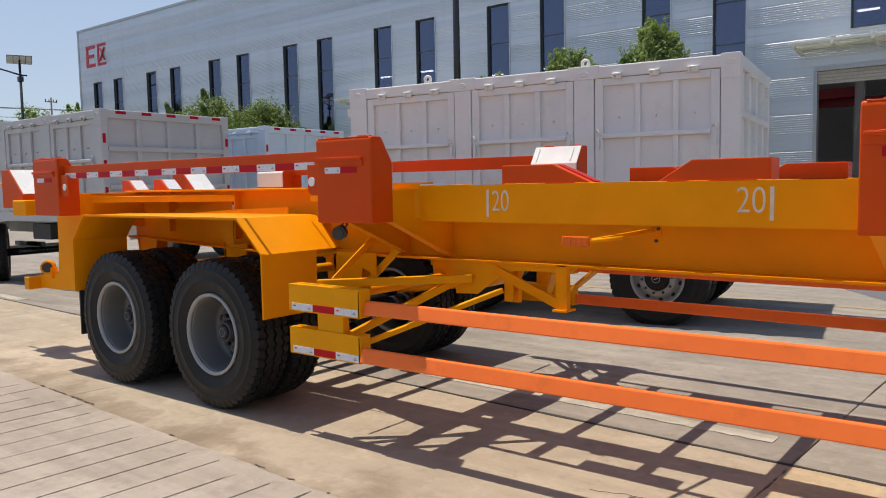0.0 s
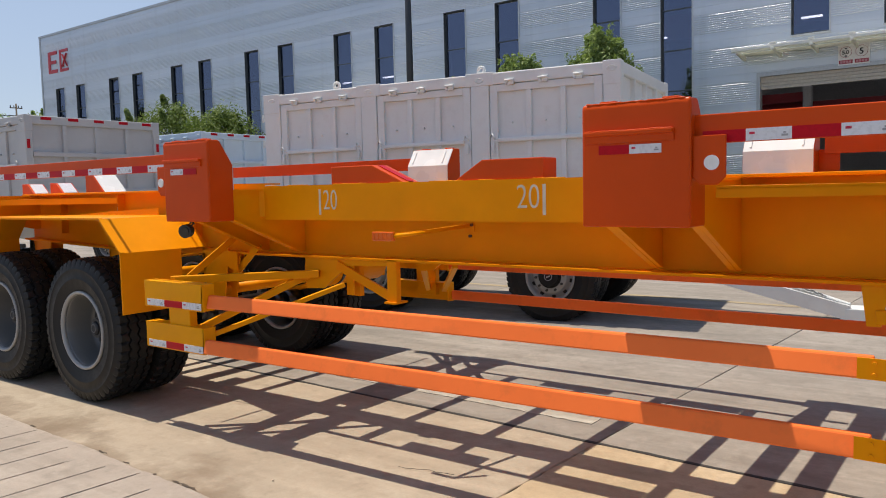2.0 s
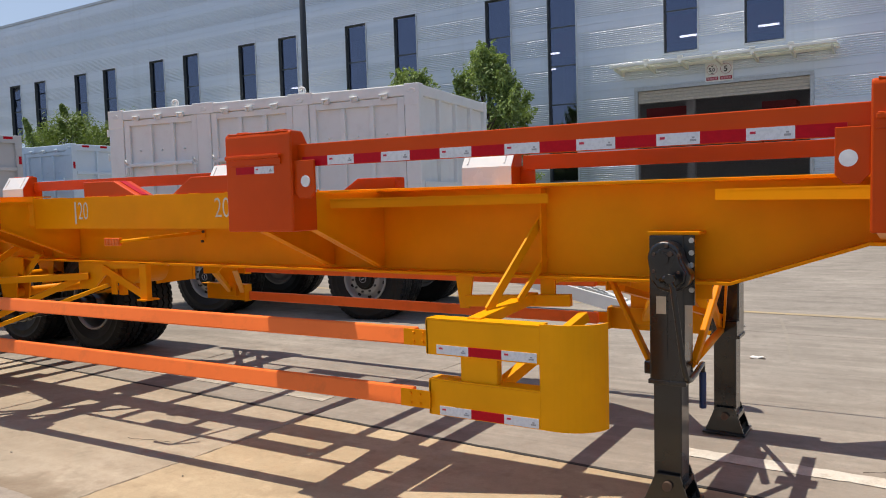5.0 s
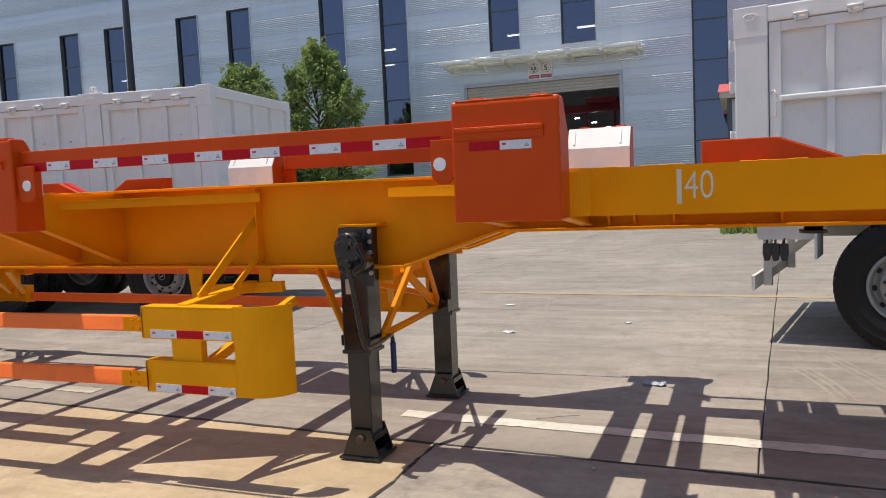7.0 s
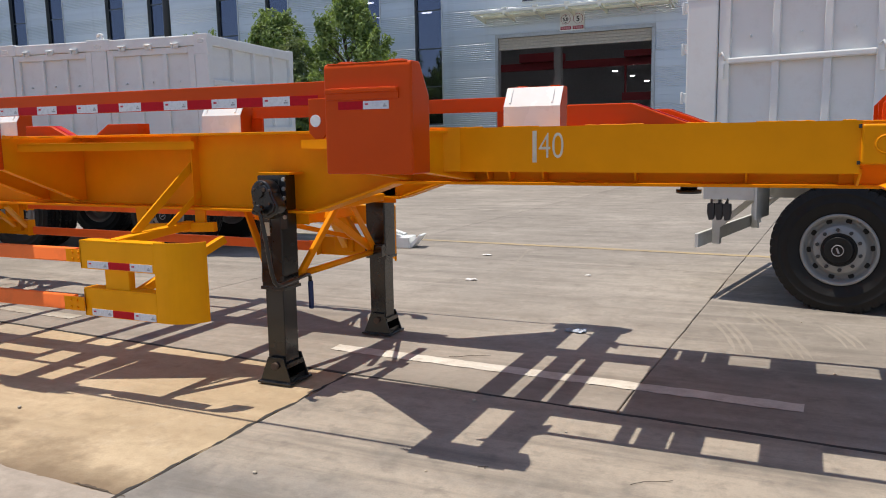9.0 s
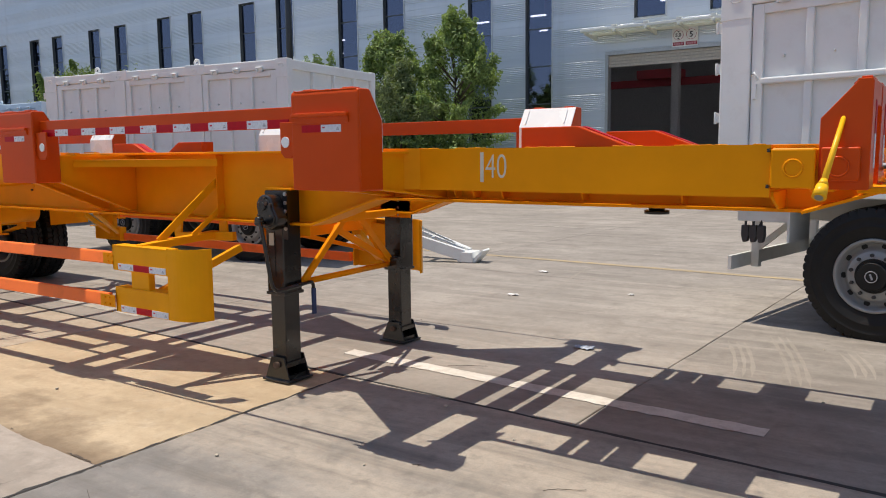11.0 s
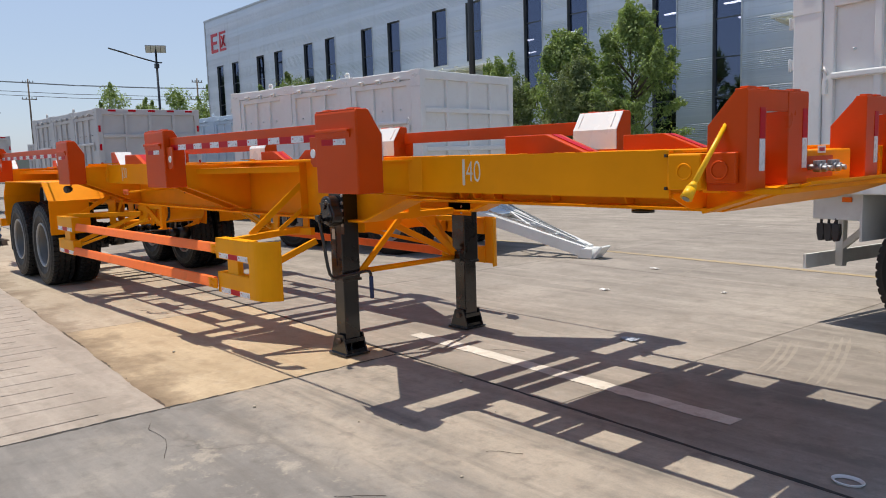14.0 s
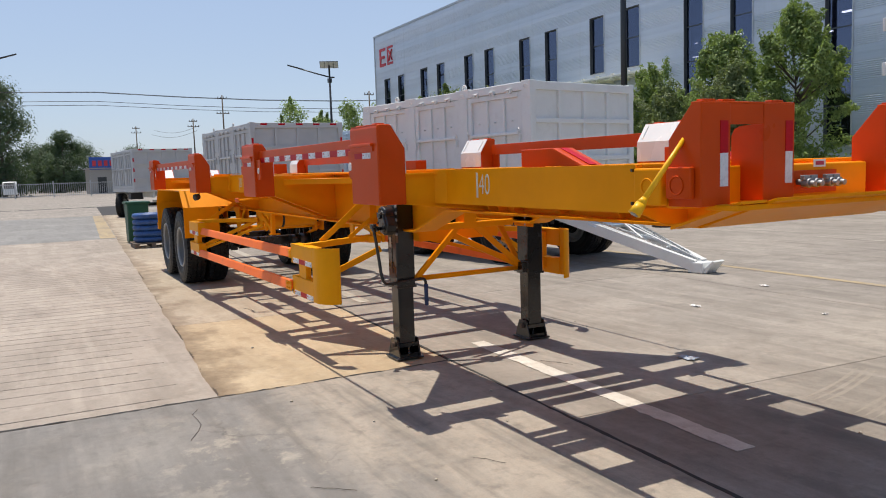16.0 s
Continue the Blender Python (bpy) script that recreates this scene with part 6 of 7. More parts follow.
            part("end_hinge", hb_, paint_mat, body, bevel=0.004)
    # end walls with ribs
    for xo, d in ((0.0, 1), (-L, -1)):
        for k in (1, 2, 3):
            yy = 0.05 + (W - 0.16) * k / 4
            part("end_rib", Shape().box(xo, xo - d * 0.06, yy, yy + 0.06, Z0 + 0.14, Z1 - 0.13), paint_mat, body, bevel=0.006)
        part("end_rail", Shape().box(xo + d * 0.004, xo - d * 0.06, 0.112, W - 0.112, 2.18, 2.25), paint_mat, body, bevel=0.006)
        part("end_rail", Shape().box(xo + d * 0.004, xo - d * 0.06, 0.112, W - 0.112, 1.60, 1.67), paint_mat, body, bevel=0.006)
    if taped:
        for k in range(5):
            yy = 0.25 + k * 0.44
            part("tape_strip", Shape().box(-0.001, 0.003, yy, yy + 0.17, Z1 - 0.06, Z1 - 0.015), TAPE_RED, body)
        for yy in (0.02, W - 0.07):
            for zz in (1.5, 1.9, 2.3):
                part("tape_strip", Shape().box(-0.001, 0.003, yy, yy + 0.05, zz, zz + 0.14), TAPE_RED, body)
    # chassis
    for yy in (0.72, W - 0.80):
        part("chassis_rail", Shape().box(-L + 0.15, -0.1, yy, yy + 0.09, 0.86, 1.10), CHASSIS_GREY, t, bevel=0.008)
    part("tail_plate", Shape().box(-L + 0.15, axles[0] - 0.67, 0.10, 0.13, 0.88, 1.10).box(-L + 0.13, -L + 0.16, 0.16, W - 0.16, 0.90, 1.05), CHASSIS_GREY, t, bevel=0.004)
    bp = part("rear_bumper", Shape().box(-L + 0.10, -L + 0.13, 0.05, W - 0.05, 0.455, 0.575), CHASSIS_GREY, t, "grey under-run bar")
    for yy in (0.45, W - 0.50):
        part("bumper_post", Shape().box(-L + 0.13, -L + 0.20, yy, yy + 0.06, 0.44, 0.92), CHASSIS_GREY, bp)
        part("bumper_brace", Shape().bar((-L + 0.17, yy + 0.03, 0.60), (-L + 0.52, yy + 0.03, 0.90), 0.05, 0.05), CHASSIS_GREY, bp)
    for k in range(3):
        u = -L + 0.185 + 0.068 * k
        part("rubber_buffer", Shape().prism([(u, 0.845), (u + 0.062, 0.845), (u + 0.066, 0.76), (u + 0.052, 0.70), (u + 0.014, 0.695), (u - 0.003, 0.76)], "y", 0.10, 0.15).box(u + 0.022, u + 0.04, 0.11, 0.135, 0.84, 0.885), BLACK_HUB, t, bevel=0.008)
    part("cable", Shape().pipe([(-L + 0.36, 0.12, 0.93), (-L + 0.36, 0.1, 0.88), (-L + 0.33, 0.11, 0.83), (-L + 0.28, 0.14, 0.82)], 0.006, 8), BLACK_HUB, t)
    part("wing_plate", Shape().box(axles[0] - 0.66, axles[0] - 0.64, 0.06, 0.50, 0.72, 1.1), CHASSIS_GREY, t)
    for ax in axles:
        part("axle", Shape().cyl((ax, 0.3, 0.5), (ax, W - 0.3, 0.5), 0.07, n=16), BLACK, t)
        for yy in (0.70, W - 0.78):
            part("spring", Shape().box(ax - 0.5, ax + 0.5, yy, yy + 0.08, 0.60, 0.68), BLACK, t)
        for y, flip in ((0.19, False), (W - 0.19, True)) if steer else ((0.19, False), (0.52, True), (W - 0.19, True), (W - 0.52, False)):
            w = wheel(t, ax, y, 0.505, flip, ax * 33 + y * 20, DISC, y not in (0.19,))
            if steer:
                w.matrix_basis = Matrix.Translation((ax, y, 0.505)) @ pose(0, 0, 0, 0, 0, -steer + (180 if flip else 0))
    if steer:
        part("tool_box", Shape().box(-2.75, -2.15, 0.25, 0.75, 0.78, 1.05), BLACK_HUB, t, "dark under-floor tool box", bevel=0.01)
    return t


def at_corner(t, x, y, turn):
    t.matrix_basis = pose(x, y, 0, 0, 0, turn)
    return t


main = cargo_trailer("white steel drawbar box trailer with drop-side flaps", WHITE, False, True, (-3.25, -0.84))
plain_copy = cargo_trailer("white steel box trailer with drop-side flaps and a rear under-run bar", WHITE, False, False, (-3.53, -2.2))
part("marker_lamp", Shape().box(-L + 0.55, -L + 0.67, -0.014, 0.0, 1.205, 1.255), TAPE_RED, plain_copy, "red side marker lamp", bevel=0.004)
part("marker_lamp", Shape().box(-L + 0.42, -L + 0.50, 0.08, 0.10, 1.03, 1.07), AMBER, plain_copy, "amber side marker lamp", bevel=0.004)
at_corner(plain_copy, 8.123, 6.288, -11.1)
taped = cargo_trailer("white steel box trailer with red tape along its top edge", DULL_WHITE, True, False, (-3.9,), steer=28)
copy_thing(taped, pose(-25.5, 5.0, 0, 0, 0, 4))
copy_thing(taped, pose(-31.0, 10.5, 0, 0, 0, 4))
at_corner(taped, -11.15, 6.02, 2.0)
blue = cargo_trailer("pale blue steel box trailer with red tape", PALE_BLUE, True, False, (-3.4, -0.9))
at_corner(blue, -12.2, 9.95, 4.0)

# drawbar of the white trailer, down on the yard
db = Shape()
for y0 in (0.62, 1.62):
    side = -1 if y0 < 1 else 1
    db.bar((-0.15, y0, 0.78), (2.12, 1.10 + side * 0.10, 0.10), 0.09, 0.15)
draw = part("drawbar", db, WHITE, main, "white triangular towing drawbar lowered to the ground")
part("drawbar_nose", Shape().box(2.05, 2.28, 0.95, 1.25, 0.004, 0.15), WHITE, draw, bevel=0.012)
part("nose_plate", Shape().prism([(2.28, 0.004), (2.30, 0.004), (2.44, 0.17), (2.41, 0.185), (2.28, 0.06)], "y", 0.98, 1.22), WHITE, draw, bevel=0.006)
for y0, y1 in ((0.80, 1.03), (1.44, 1.17)):
    part("drawbar_stay", Shape().bar((0.15, y0, 0.73), (2.05, y1, 0.17), 0.035, 0.04), WHITE, draw)
for y0, y1 in ((0.90, 1.28), (1.34, 0.96)):
    part("drawbar_brace", Shape().bar((0.62, y0, 0.60), (1.35, y1, 0.38), 0.03, 0.03), WHITE, draw)
for f in (0.30, 0.55, 0.75):
    xx = -0.15 + 2.27 * f
    zz = 0.78 - 0.68 * f
    hw = 0.5 - 0.40 * f
    part("drawbar_rung", Shape().box(xx - 0.03, xx + 0.03, 1.12 - hw, 1.12 + hw, zz - 0.03, zz + 0.05), WHITE, draw)
part("drawbar_sheet", Shape().prism([(-0.1, 0.80), (0.62, 0.60), (0.62, 0.585), (-0.1, 0.785)], "y", 0.68, 1.56), PALE_BLUE, draw)
for y0, y1 in ((0.72, 1.05), (1.52, 1.20)):
    ch = Shape()
    a, b = Vector((0.4, y0, 0.74)), Vector((1.9, y1, 0.24))
    n = 40
    for i in range(n):
        p = a.lerp(b, i / n)
        q = a.lerp(b, (i + 1.3) / n)
        ch.bar(p, q, 0.03 if i % 2 else 0.012, 0.012 if i % 2 else 0.03)
    part("safety_chain", ch, STEEL, draw)
turn_plate = part("turntable", Shape().cyl((-0.84, W / 2, 0.86), (-0.84, W / 2, 0.93), 0.5, n=32), BLACK, main)
at_corner(main, -2.44, 7.96, 8.6)

# ---- trees ----
def tree(base, height, crown_r, trunk_h, seed, mat, leaf=0.13, count=5200, label="young leafy tree with a loose crown", lean=0.0, squash=1.0, clumps=26, name="tree", group="trees by the hall", shoots=70, puff=(0.13, 0.30)):
    rng = random.Random(seed)
    b = Vector(base)
    t = thing(name, base, label, "tree", group)
    tr = Shape()
    top = b + Vector((lean, 0, trunk_h + (height - trunk_h) * 0.7))
    pts = [b + (top - b) * f + Vector((rng.uniform(-0.05, 0.05) * height * 0.1, rng.uniform(-0.05, 0.05) * height * 0.1, 0)) * (f > 0) for f in (0, 0.25, 0.5, 0.75, 1)]
    for i, (p, q) in enumerate(zip(pts, pts[1:])):
        r0 = height * 0.018 * (1 - 0.2 * i)
        tr.cyl(p, q, r0, height * 0.018 * (0.8 - 0.2 * i), n=8)
    centres = []
    for k in range(clumps):
        f = rng.uniform(0.0, 1.0)
        z = trunk_h + (height - trunk_h) * f
        env = math.sin(math.pi * min(0.97, 0.18 + 0.78 * f)) ** 0.8
        a = rng.uniform(0, 6.283)
        d = crown_r * env * math.sqrt(rng.uniform(0.05, 1)) * squash * rng.uniform(0.75, 1.12)
        c = b + Vector((lean * f + d * math.cos(a), d * math.sin(a), z))
        centres.append((c, crown_r * rng.uniform(*puff)))
        if k % 2 == 0:
            s = pts[0] + (top - b) * min(0.95, max(0.25, (z - height * 0.15) / (top.z - b.z)))
            tr.cyl(s, c, height * 0.006, height * 0.002, n=6)
    part("trunk", tr, BARK, t)
    v, f = [], []
    twigs = []
    for k in range(shoots):
        c, r = centres[rng.randrange(len(centres))]
        out = (c - b - Vector((0, 0, (trunk_h + height) * 0.5))).normalized() + Vector((rng.uniform(-0.5, 0.5), rng.uniform(-0.5, 0.5), 0.9))
        twigs.append((c + out.normalized() * r * 0.5, out.normalized() * rng.uniform(0.30, 0.80)))
    for i in range(count):
        c, r = centres[rng.randrange(len(centres))]
        u = Vector((rng.gauss(0, 1), rng.gauss(0, 1), rng.gauss(0, 0.8)))
        u.normalize()
        p = c + u * r * rng.uniform(0.45, 1.05)
        if shoots and i % 5 < (3 if shoots > 60 else 2):
            # leafy shoots that break the outline
            q0, lean_to = twigs[rng.randrange(len(twigs))]
            f0 = rng.random()
            p = q0 + lean_to * f0 + u * (0.16 - 0.08 * f0)
        n = (u + Vector((rng.uniform(-1, 1), rng.uniform(-1, 1), rng.uniform(-0.2, 1.2)))).normalized()
        a = n.orthogonal().normalized()
        w = n.cross(a)
        ang = rng.uniform(0, 6.283)
        a, w = a * math.cos(ang) + w * math.sin(ang), w * math.cos(ang) - a * math.sin(ang)
        ln, wd = leaf * rng.uniform(0.7, 1.3), leaf * rng.uniform(0.3, 0.5)
        o = len(v)
        v += [p - a * ln * 0.5, p + w * wd * 0.5 + n * wd * 0.12, p + a * ln * 0.5, p - w * wd * 0.5 + n * wd * 0.12]
        f += [(o, o + 1, o + 2), (o, o + 2, o + 3)]
    me = bpy.data.meshes.new("crown")
    me.from_pydata([tuple(q - b) for q in v], [], f)
    me.materials.append(mat)
    cr = new("crown", me)
    cr.parent = t
    tagged(cr, kind="stuff")
    return t


tree((-9.95, 23.7, 0.1), 5.75, 1.6, 0.5, 3, LEAF, 0.15, 36000, "leafy street tree before the hall", clumps=80, shoots=300, puff=(0.24, 0.38))
tree((-13.0, 23.8, 0.1), 5.3, 1.6, 0.5, 4, LEAF, 0.15, 32000, "leafy street tree before the hall", clumps=74, shoots=280, puff=(0.24, 0.38))
tree((-11.6, 22.6, 0.1), 3.9, 1.5, 0.3, 5, LEAF_BUSH, 0.14, 18000, "lower bushy tree before the hall", clumps=50, shoots=180, puff=(0.24, 0.38))
tree((-16.4, 23.6, 0.1), 4.75, 1.5, 0.5, 6, LEAF, 0.15, 22000, "leafy street tree before the hall", clumps=60, shoots=220, puff=(0.24, 0.38))
tree((-14.6, 22.7, 0.1), 3.7, 1.5, 0.3, 16, LEAF_BUSH, 0.14, 16000, "lower bushy tree before the hall", clumps=50, shoots=180, puff=(0.24, 0.38))
tree((-33.1, 23.6, 0.1), 5.75, 2.5, 1.2, 7, LEAF_BRIGHT, 0.17, 24000, "rounded young tree before the hall", clumps=90, shoots=14, puff=(0.18, 0.36))
tree((-29.0, 23.6, 0.1), 5.25, 2.2, 1.2, 8, LEAF_BRIGHT, 0.17, 22000, "rounded young tree before the hall", clumps=90, shoots=14, puff=(0.18, 0.36))
tree((-36.0, 23.7, 0.1), 5.3, 1.7, 1.2, 9, LEAF, 0.17, 12000, "rounded young tree before the hall", clumps=60, shoots=8, puff=(0.18, 0.36))
for i, (x, y, h, r) in enumerate(((-74, 26.4, 9.0, 2.7), (-74, 30.3, 7.7, 1.9), (-74, 33.5, 9.0, 2.4), (-74, 37.4, 9.2, 2.6))):
    tree((x, y, 0), h, r, 2.0, 20 + i, LEAF, 0.30, 12000, "distant green tree behind the trailers", clumps=34, name="far_tree", group="distant trees", shoots=24, puff=(0.34, 0.5))
for i, (x, y, h, r) in enumerate(((-118, -1.5, 15.5, 5.6), (-122, -4, 14, 5.5), (-128, -8, 17, 5.5), (-112, -14, 16, 5.5), (-150, 7.4, 10.4, 4.0), (-160, 5.5, 8.5, 4.0), (-185, 12, 10, 6), (-190, 24, 9, 6), (-200, 2, 10, 7))):
    tree((x, y, 0), h, r, 0.4, 40 + i, LEAF_DARK, 0.42, 13000, "tall dark roadside tree in the distance", clumps=60, name="roadside_tree", group="roadside trees", shoots=0, puff=(0.2, 0.4))

# weeds along the kerb by the hall
rng = random.Random(77)
wd = Shape()
for i in range(900):
    x, y = rng.uniform(3.0, 6.5), rng.gauss(20.4, 0.35)
    h = rng.uniform(0.1, 0.42)
    a = rng.uniform(0, 6.28)
    dx, dy = math.cos(a) * 0.03, math.sin(a) * 0.03
    lx, ly = rng.uniform(-0.12, 0.12), rng.uniform(-0.12, 0.12)
    wd.add([(x - dx, y - dy, 0), (x + dx, y + dy, 0), (x + lx + dx, y + ly, h), (x + lx - dx, y + ly, h)], [(0, 1, 2, 3)])
solo("weeds", wd, LEAF, (4, 20.4, 0), "ragged green weeds along the kerb", "weeds", kind="stuff")

# ---- lamps, poles, wires ----
def solar_lamp(x, y, h, ax, ay):
    """ax, ay: how far the lamp arm reaches from the pole."""
    t = thing("street_lamp", (x, y, 0), "dark solar street lamp with a tilted panel", "street lamp", "street lamps")
    part("pole", Shape().cyl((x, y, 0), (x, y, h), 0.13, 0.075, n=14), DARK, t)
    d = Vector((0.30, 0.74, 0)).normalized()
    nrm = Vector((-0.55, 0.22, 0.95)).normalized()
    c = Vector((x, y, h + 0.22))
    pl = part("panel", Shape().bar(c - d * 0.76, c + d * 0.76, 0.86, 0.03, nrm), PANEL, t, "dark solar panel")
    part("panel_backsheet", Shape().bar(c - d * 0.73 - nrm * 0.022, c + d * 0.73 - nrm * 0.022, 0.80, 0.008, nrm), PANEL_BACK, pl, "pale panel back")
    for k in (-0.5, 0.0, 0.5):
        p = c + d * (0.73 * k) - nrm * 0.032
        w = d.cross(nrm) * 0.40
        part("panel_rail", Shape().bar(p - w, p + w, 0.03, 0.02, nrm), DARK, pl)
    part("panel_bracket", Shape().cyl((x, y, h - 0.1), (x, y, h + 0.2), 0.06, n=10), DARK, t)
    part("arm", Shape().pipe([(x - ax * 0.12, y - ay * 0.12, h - 0.82), (x, y, h - 0.80), (x + ax * 0.35, y + ay * 0.35, h - 0.45), (x + ax * 0.75, y + ay * 0.75, h - 0.02)], 0.055, 8), DARK, t)
    part("lamp_head", Shape().bar((x + ax * 0.62, y + ay * 0.62, h - 0.14), (x + ax, y + ay, h + 0.24), 0.26, 0.09), DARK, t, bevel=0.02)
    part("battery_box", Shape().box(x - 0.16, x + 0.16, y - 0.14, y + 0.14, h - 1.25, h - 0.9), DARK, t)
    return t


solar_lamp(-54.9, 24.2, 10.45, -1.2, -3.2)
solar_lamp(-62.0, -1.9, 11.4, 0.2, 3.25)
mast = thing("lamp_mast", (-16.75, 22.4, 0), "tall dark lamp mast before the hall", "lamp post")
part("pole", Shape().cyl((-16.75, 22.4, 0), (-16.75, 22.4, 13.5), 0.15, 0.09, n=16), DARK, mast)
part("mast_base", Shape().cyl((-16.75, 22.4, 0), (-16.75, 22.4, 0.35), 0.28, 0.2, n=16), DARK, mast)

POLES = ((-105, 26.5, 13.3), (-122, 25.5, 11.3), (-150, 20.2, 12.0), (-85, 40.5, 12.0))
for x, y, h in POLES:
    p = thing("utility_pole", (x, y, 0), "wooden utility pole with cross arms", "utility pole", "utility poles")
    part("pole", Shape().cyl((x, y, 0), (x, y, h), 0.14, 0.085, n=10), BARK, p)
    for z, w in ((h - 0.5, 0.65), (h - 2.6 if x > -110 else h - 1.3, 0.9)):
        part("cross_arm", Shape().box(x - 0.05, x + 0.05, y - w, y + w, z, z + 0.09), BARK, p)
        for k in (-0.9, -0.35, 0.35, 0.9):
            part("insulator", Shape().cyl((x, y + w * k, z + 0.09), (x, y + w * k, z + 0.30), 0.05, n=8), DARK, p)
wires = thing("overhead_wires", (-105, 27, 12), "thin black overhead wires", "cable")
for z0, dy in ((13.5, 0), (13.0, 0.6), (12.0, -0.6), (11.6, 0.3)):
    pts = []
    for i in range(25):
        f = i / 24
        y = -120 + 260 * f
        sag = 0.9 * math.sin(math.pi * ((y - 27 + 200) % 60) / 60)
        pts.append((-104 + dy - 0.0 * y, y, z0 - sag + 0.6 * abs(dy)))
    part("wire", Shape().pipe(pts, 0.035, 5), DARK, wires)
for z0, y0 in ((10.2, 26.5), (9.4, 26.0)):
    pts = [(-122 - 28 * i / 12, y0 - 3.0 * i / 12, z0 + 1.0 * i / 12 - 0.8 * math.sin(math.pi * i / 12)) for i in range(13)]
    part("wire", Shape().pipe(pts, 0.025, 5), DARK, wires)

# ---- far end of the yard ----
fence = thing("fence", (-95, 6, 0), "long white-grey steel bar fence", "fence")
part("fence_rail", Shape().box(-95.03, -94.97, -24, 40, 1.62, 1.68), ALU, fence)
part("fence_rail", Shape().box(-95.03, -94.97, -24, 40, 0.25, 0.31), ALU, fence)
y = -24.0
pk = Shape().box(-0.02, 0.02, -0.02, 0.02, 0.1, 1.75).mesh("picket", ALU)
while y < 40:
    o = new("picket", pk)
    o.parent = fence
    o.location = Vector((-95, y, 0)) - HOME[fence]
    y += 0.222
for k in range(17):
    part("fence_post", Shape().box(-95.06, -94.94, -24 + k * 4 - 0.06, -24 + k * 4 + 0.06, 0, 1.95), ALU, fence)
shop = thing("shop_building", (-118, 11.5, 0), "low roadside shop with a blue sign band", "building")
part("wall", Shape().box(-124, -116, 9.3, 13.0, 0, 3.6), WALL_FAR, shop)
part("sign_band", Shape().box(-116.0, -115.8, 9.4, 12.9, 3.5, 5.3), SIGN_BLUE, shop, "blue sign band with red figures")
for k in range(4):
    yy = 9.8 + k * 0.78
    part("sign_figure", Shape().box(-115.8, -115.75, yy, yy + 0.5, 4.0, 4.8), SIGN_RED, shop)
part("shop_door", Shape().box(-116.02, -115.95, 10.4, 11.6, 0, 2.4), DARK, shop)
part("roof", Shape().box(-124.2, -115.7, 9.1, 13.2, 3.6, 3.75), WALL_FAR, shop)
VX, VY = -111.0, -0.75
van = thing("van", (VX, VY, 0), "small silver van beyond the fence", "van")
vb = Shape().prism([(1.9, 0.4), (1.9, 1.15), (1.2, 2.1), (-1.9, 2.15), (-2.05, 0.4)], "y", -0.82, 0.82)
vb.v = [(x + VX, y + VY, z) for x, y, z in vb.v]
part("body", vb, WHITE, van, bevel=0.08)
part("windscreen", Shape().prism([(VX + 1.93, 1.2), (VX + 1.33, 2.0), (VX + 1.31, 1.98), (VX + 1.90, 1.2)], "y", VY - 0.68, VY + 0.68), DARK, van)
for xx in (VX - 1.3, VX + 1.2):
    for yy in (VY - 0.80, VY + 0.60):
        part("tyre", Shape().cyl((xx, yy, 0.34), (xx, yy + 0.2, 0.34), 0.34, n=18), TYRE, van)
solo("far_wall", Shape().box(-240, -236, -120, 160, 0, 5.5), WALL_FAR, (-238, 20, 0), "low wall far beyond the road", "wall", kind="structure")
solo("verge_far", Shape().box(-235, -97, -60, -5, -0.02, 0.05), GRASS, (-150, -30, 0), "green verge beside the far road", "verge", kind="structure")
solo("verge_far", Shape().box(-235, -110, 13.5, 90, -0.02, 0.05), GRASS, (-150, 50, 0), "green verge beside the far road", "verge", kind="structure")

# ---- bin and coils by the rear of the trailer ----
bn = thing("wheelie_bin", (-13.6, 3.75, 0), "dark green plastic waste bin", "bin")
part("bin_body", Shape().prism([(-13.85, 0.0), (-13.35, 0.0), (-13.25, 0.98), (-13.95, 0.98)], "y", 3.42, 3.92), GREEN, bn, bevel=0.03)
part("bin_rim", Shape().box(-13.98, -13.22, 3.38, 3.96, 0.96, 1.02), GREEN, bn, bevel=0.012)
coil = thing("hose_coil_stack", (-11.9, 3.74, 0), "stack of blue plastic-wrapped hose coils on a pallet", "hose stack")
for k in range(7):
    for a in (3.36, 3.72, 4.06):
        if k == 0:
            part("pallet_bearer", Shape().box(-12.3, -11.45, a - 0.02, a + 0.08, 0.0, 0.09), WOOD, coil)
    part("pallet_board", Shape().box(-12.3 + k * 0.125, -12.2 + k * 0.125, 3.32, 4.18, 0.09, 0.11), WOOD, coil)
for k in range(5):
    prof = [(0.065 * math.sin(a), 0.315 + 0.066 * math.cos(a)) for a in [6.2832 * q / 12 for q in range(12)]]
    ring = Shape().lathe(prof, 40)
    ring.v = [(x - 11.88 + 0.008 * (k % 2), zz + 3.74, y + 0.18 + k * 0.134) for x, y, zz in ring.v]
    part("hose_coil", ring, BLUE_WRAP, coil)

# ---- litter on the yard ----
def sheet(name, label, x, y, w, h, mat, seed):
    r = random.Random(seed)
    n = 7
    v = [(x + w * (i / (n - 1) - 0.5) + r.uniform(-0.01, 0.01), y + h * (j / (n - 1) - 0.5) + r.uniform(-0.01, 0.01), 0.005 + r.uniform(0, 0.016)) for j in range(n) for i in range(n)]
    f = [(j * n + i, j * n + i + 1, (j + 1) * n + i + 1, (j + 1) * n + i) for j in range(n - 1) for i in range(n - 1)]
    solo(name, Shape().add(v, f), mat, (x, y, 0), label, "litter", "scraps")


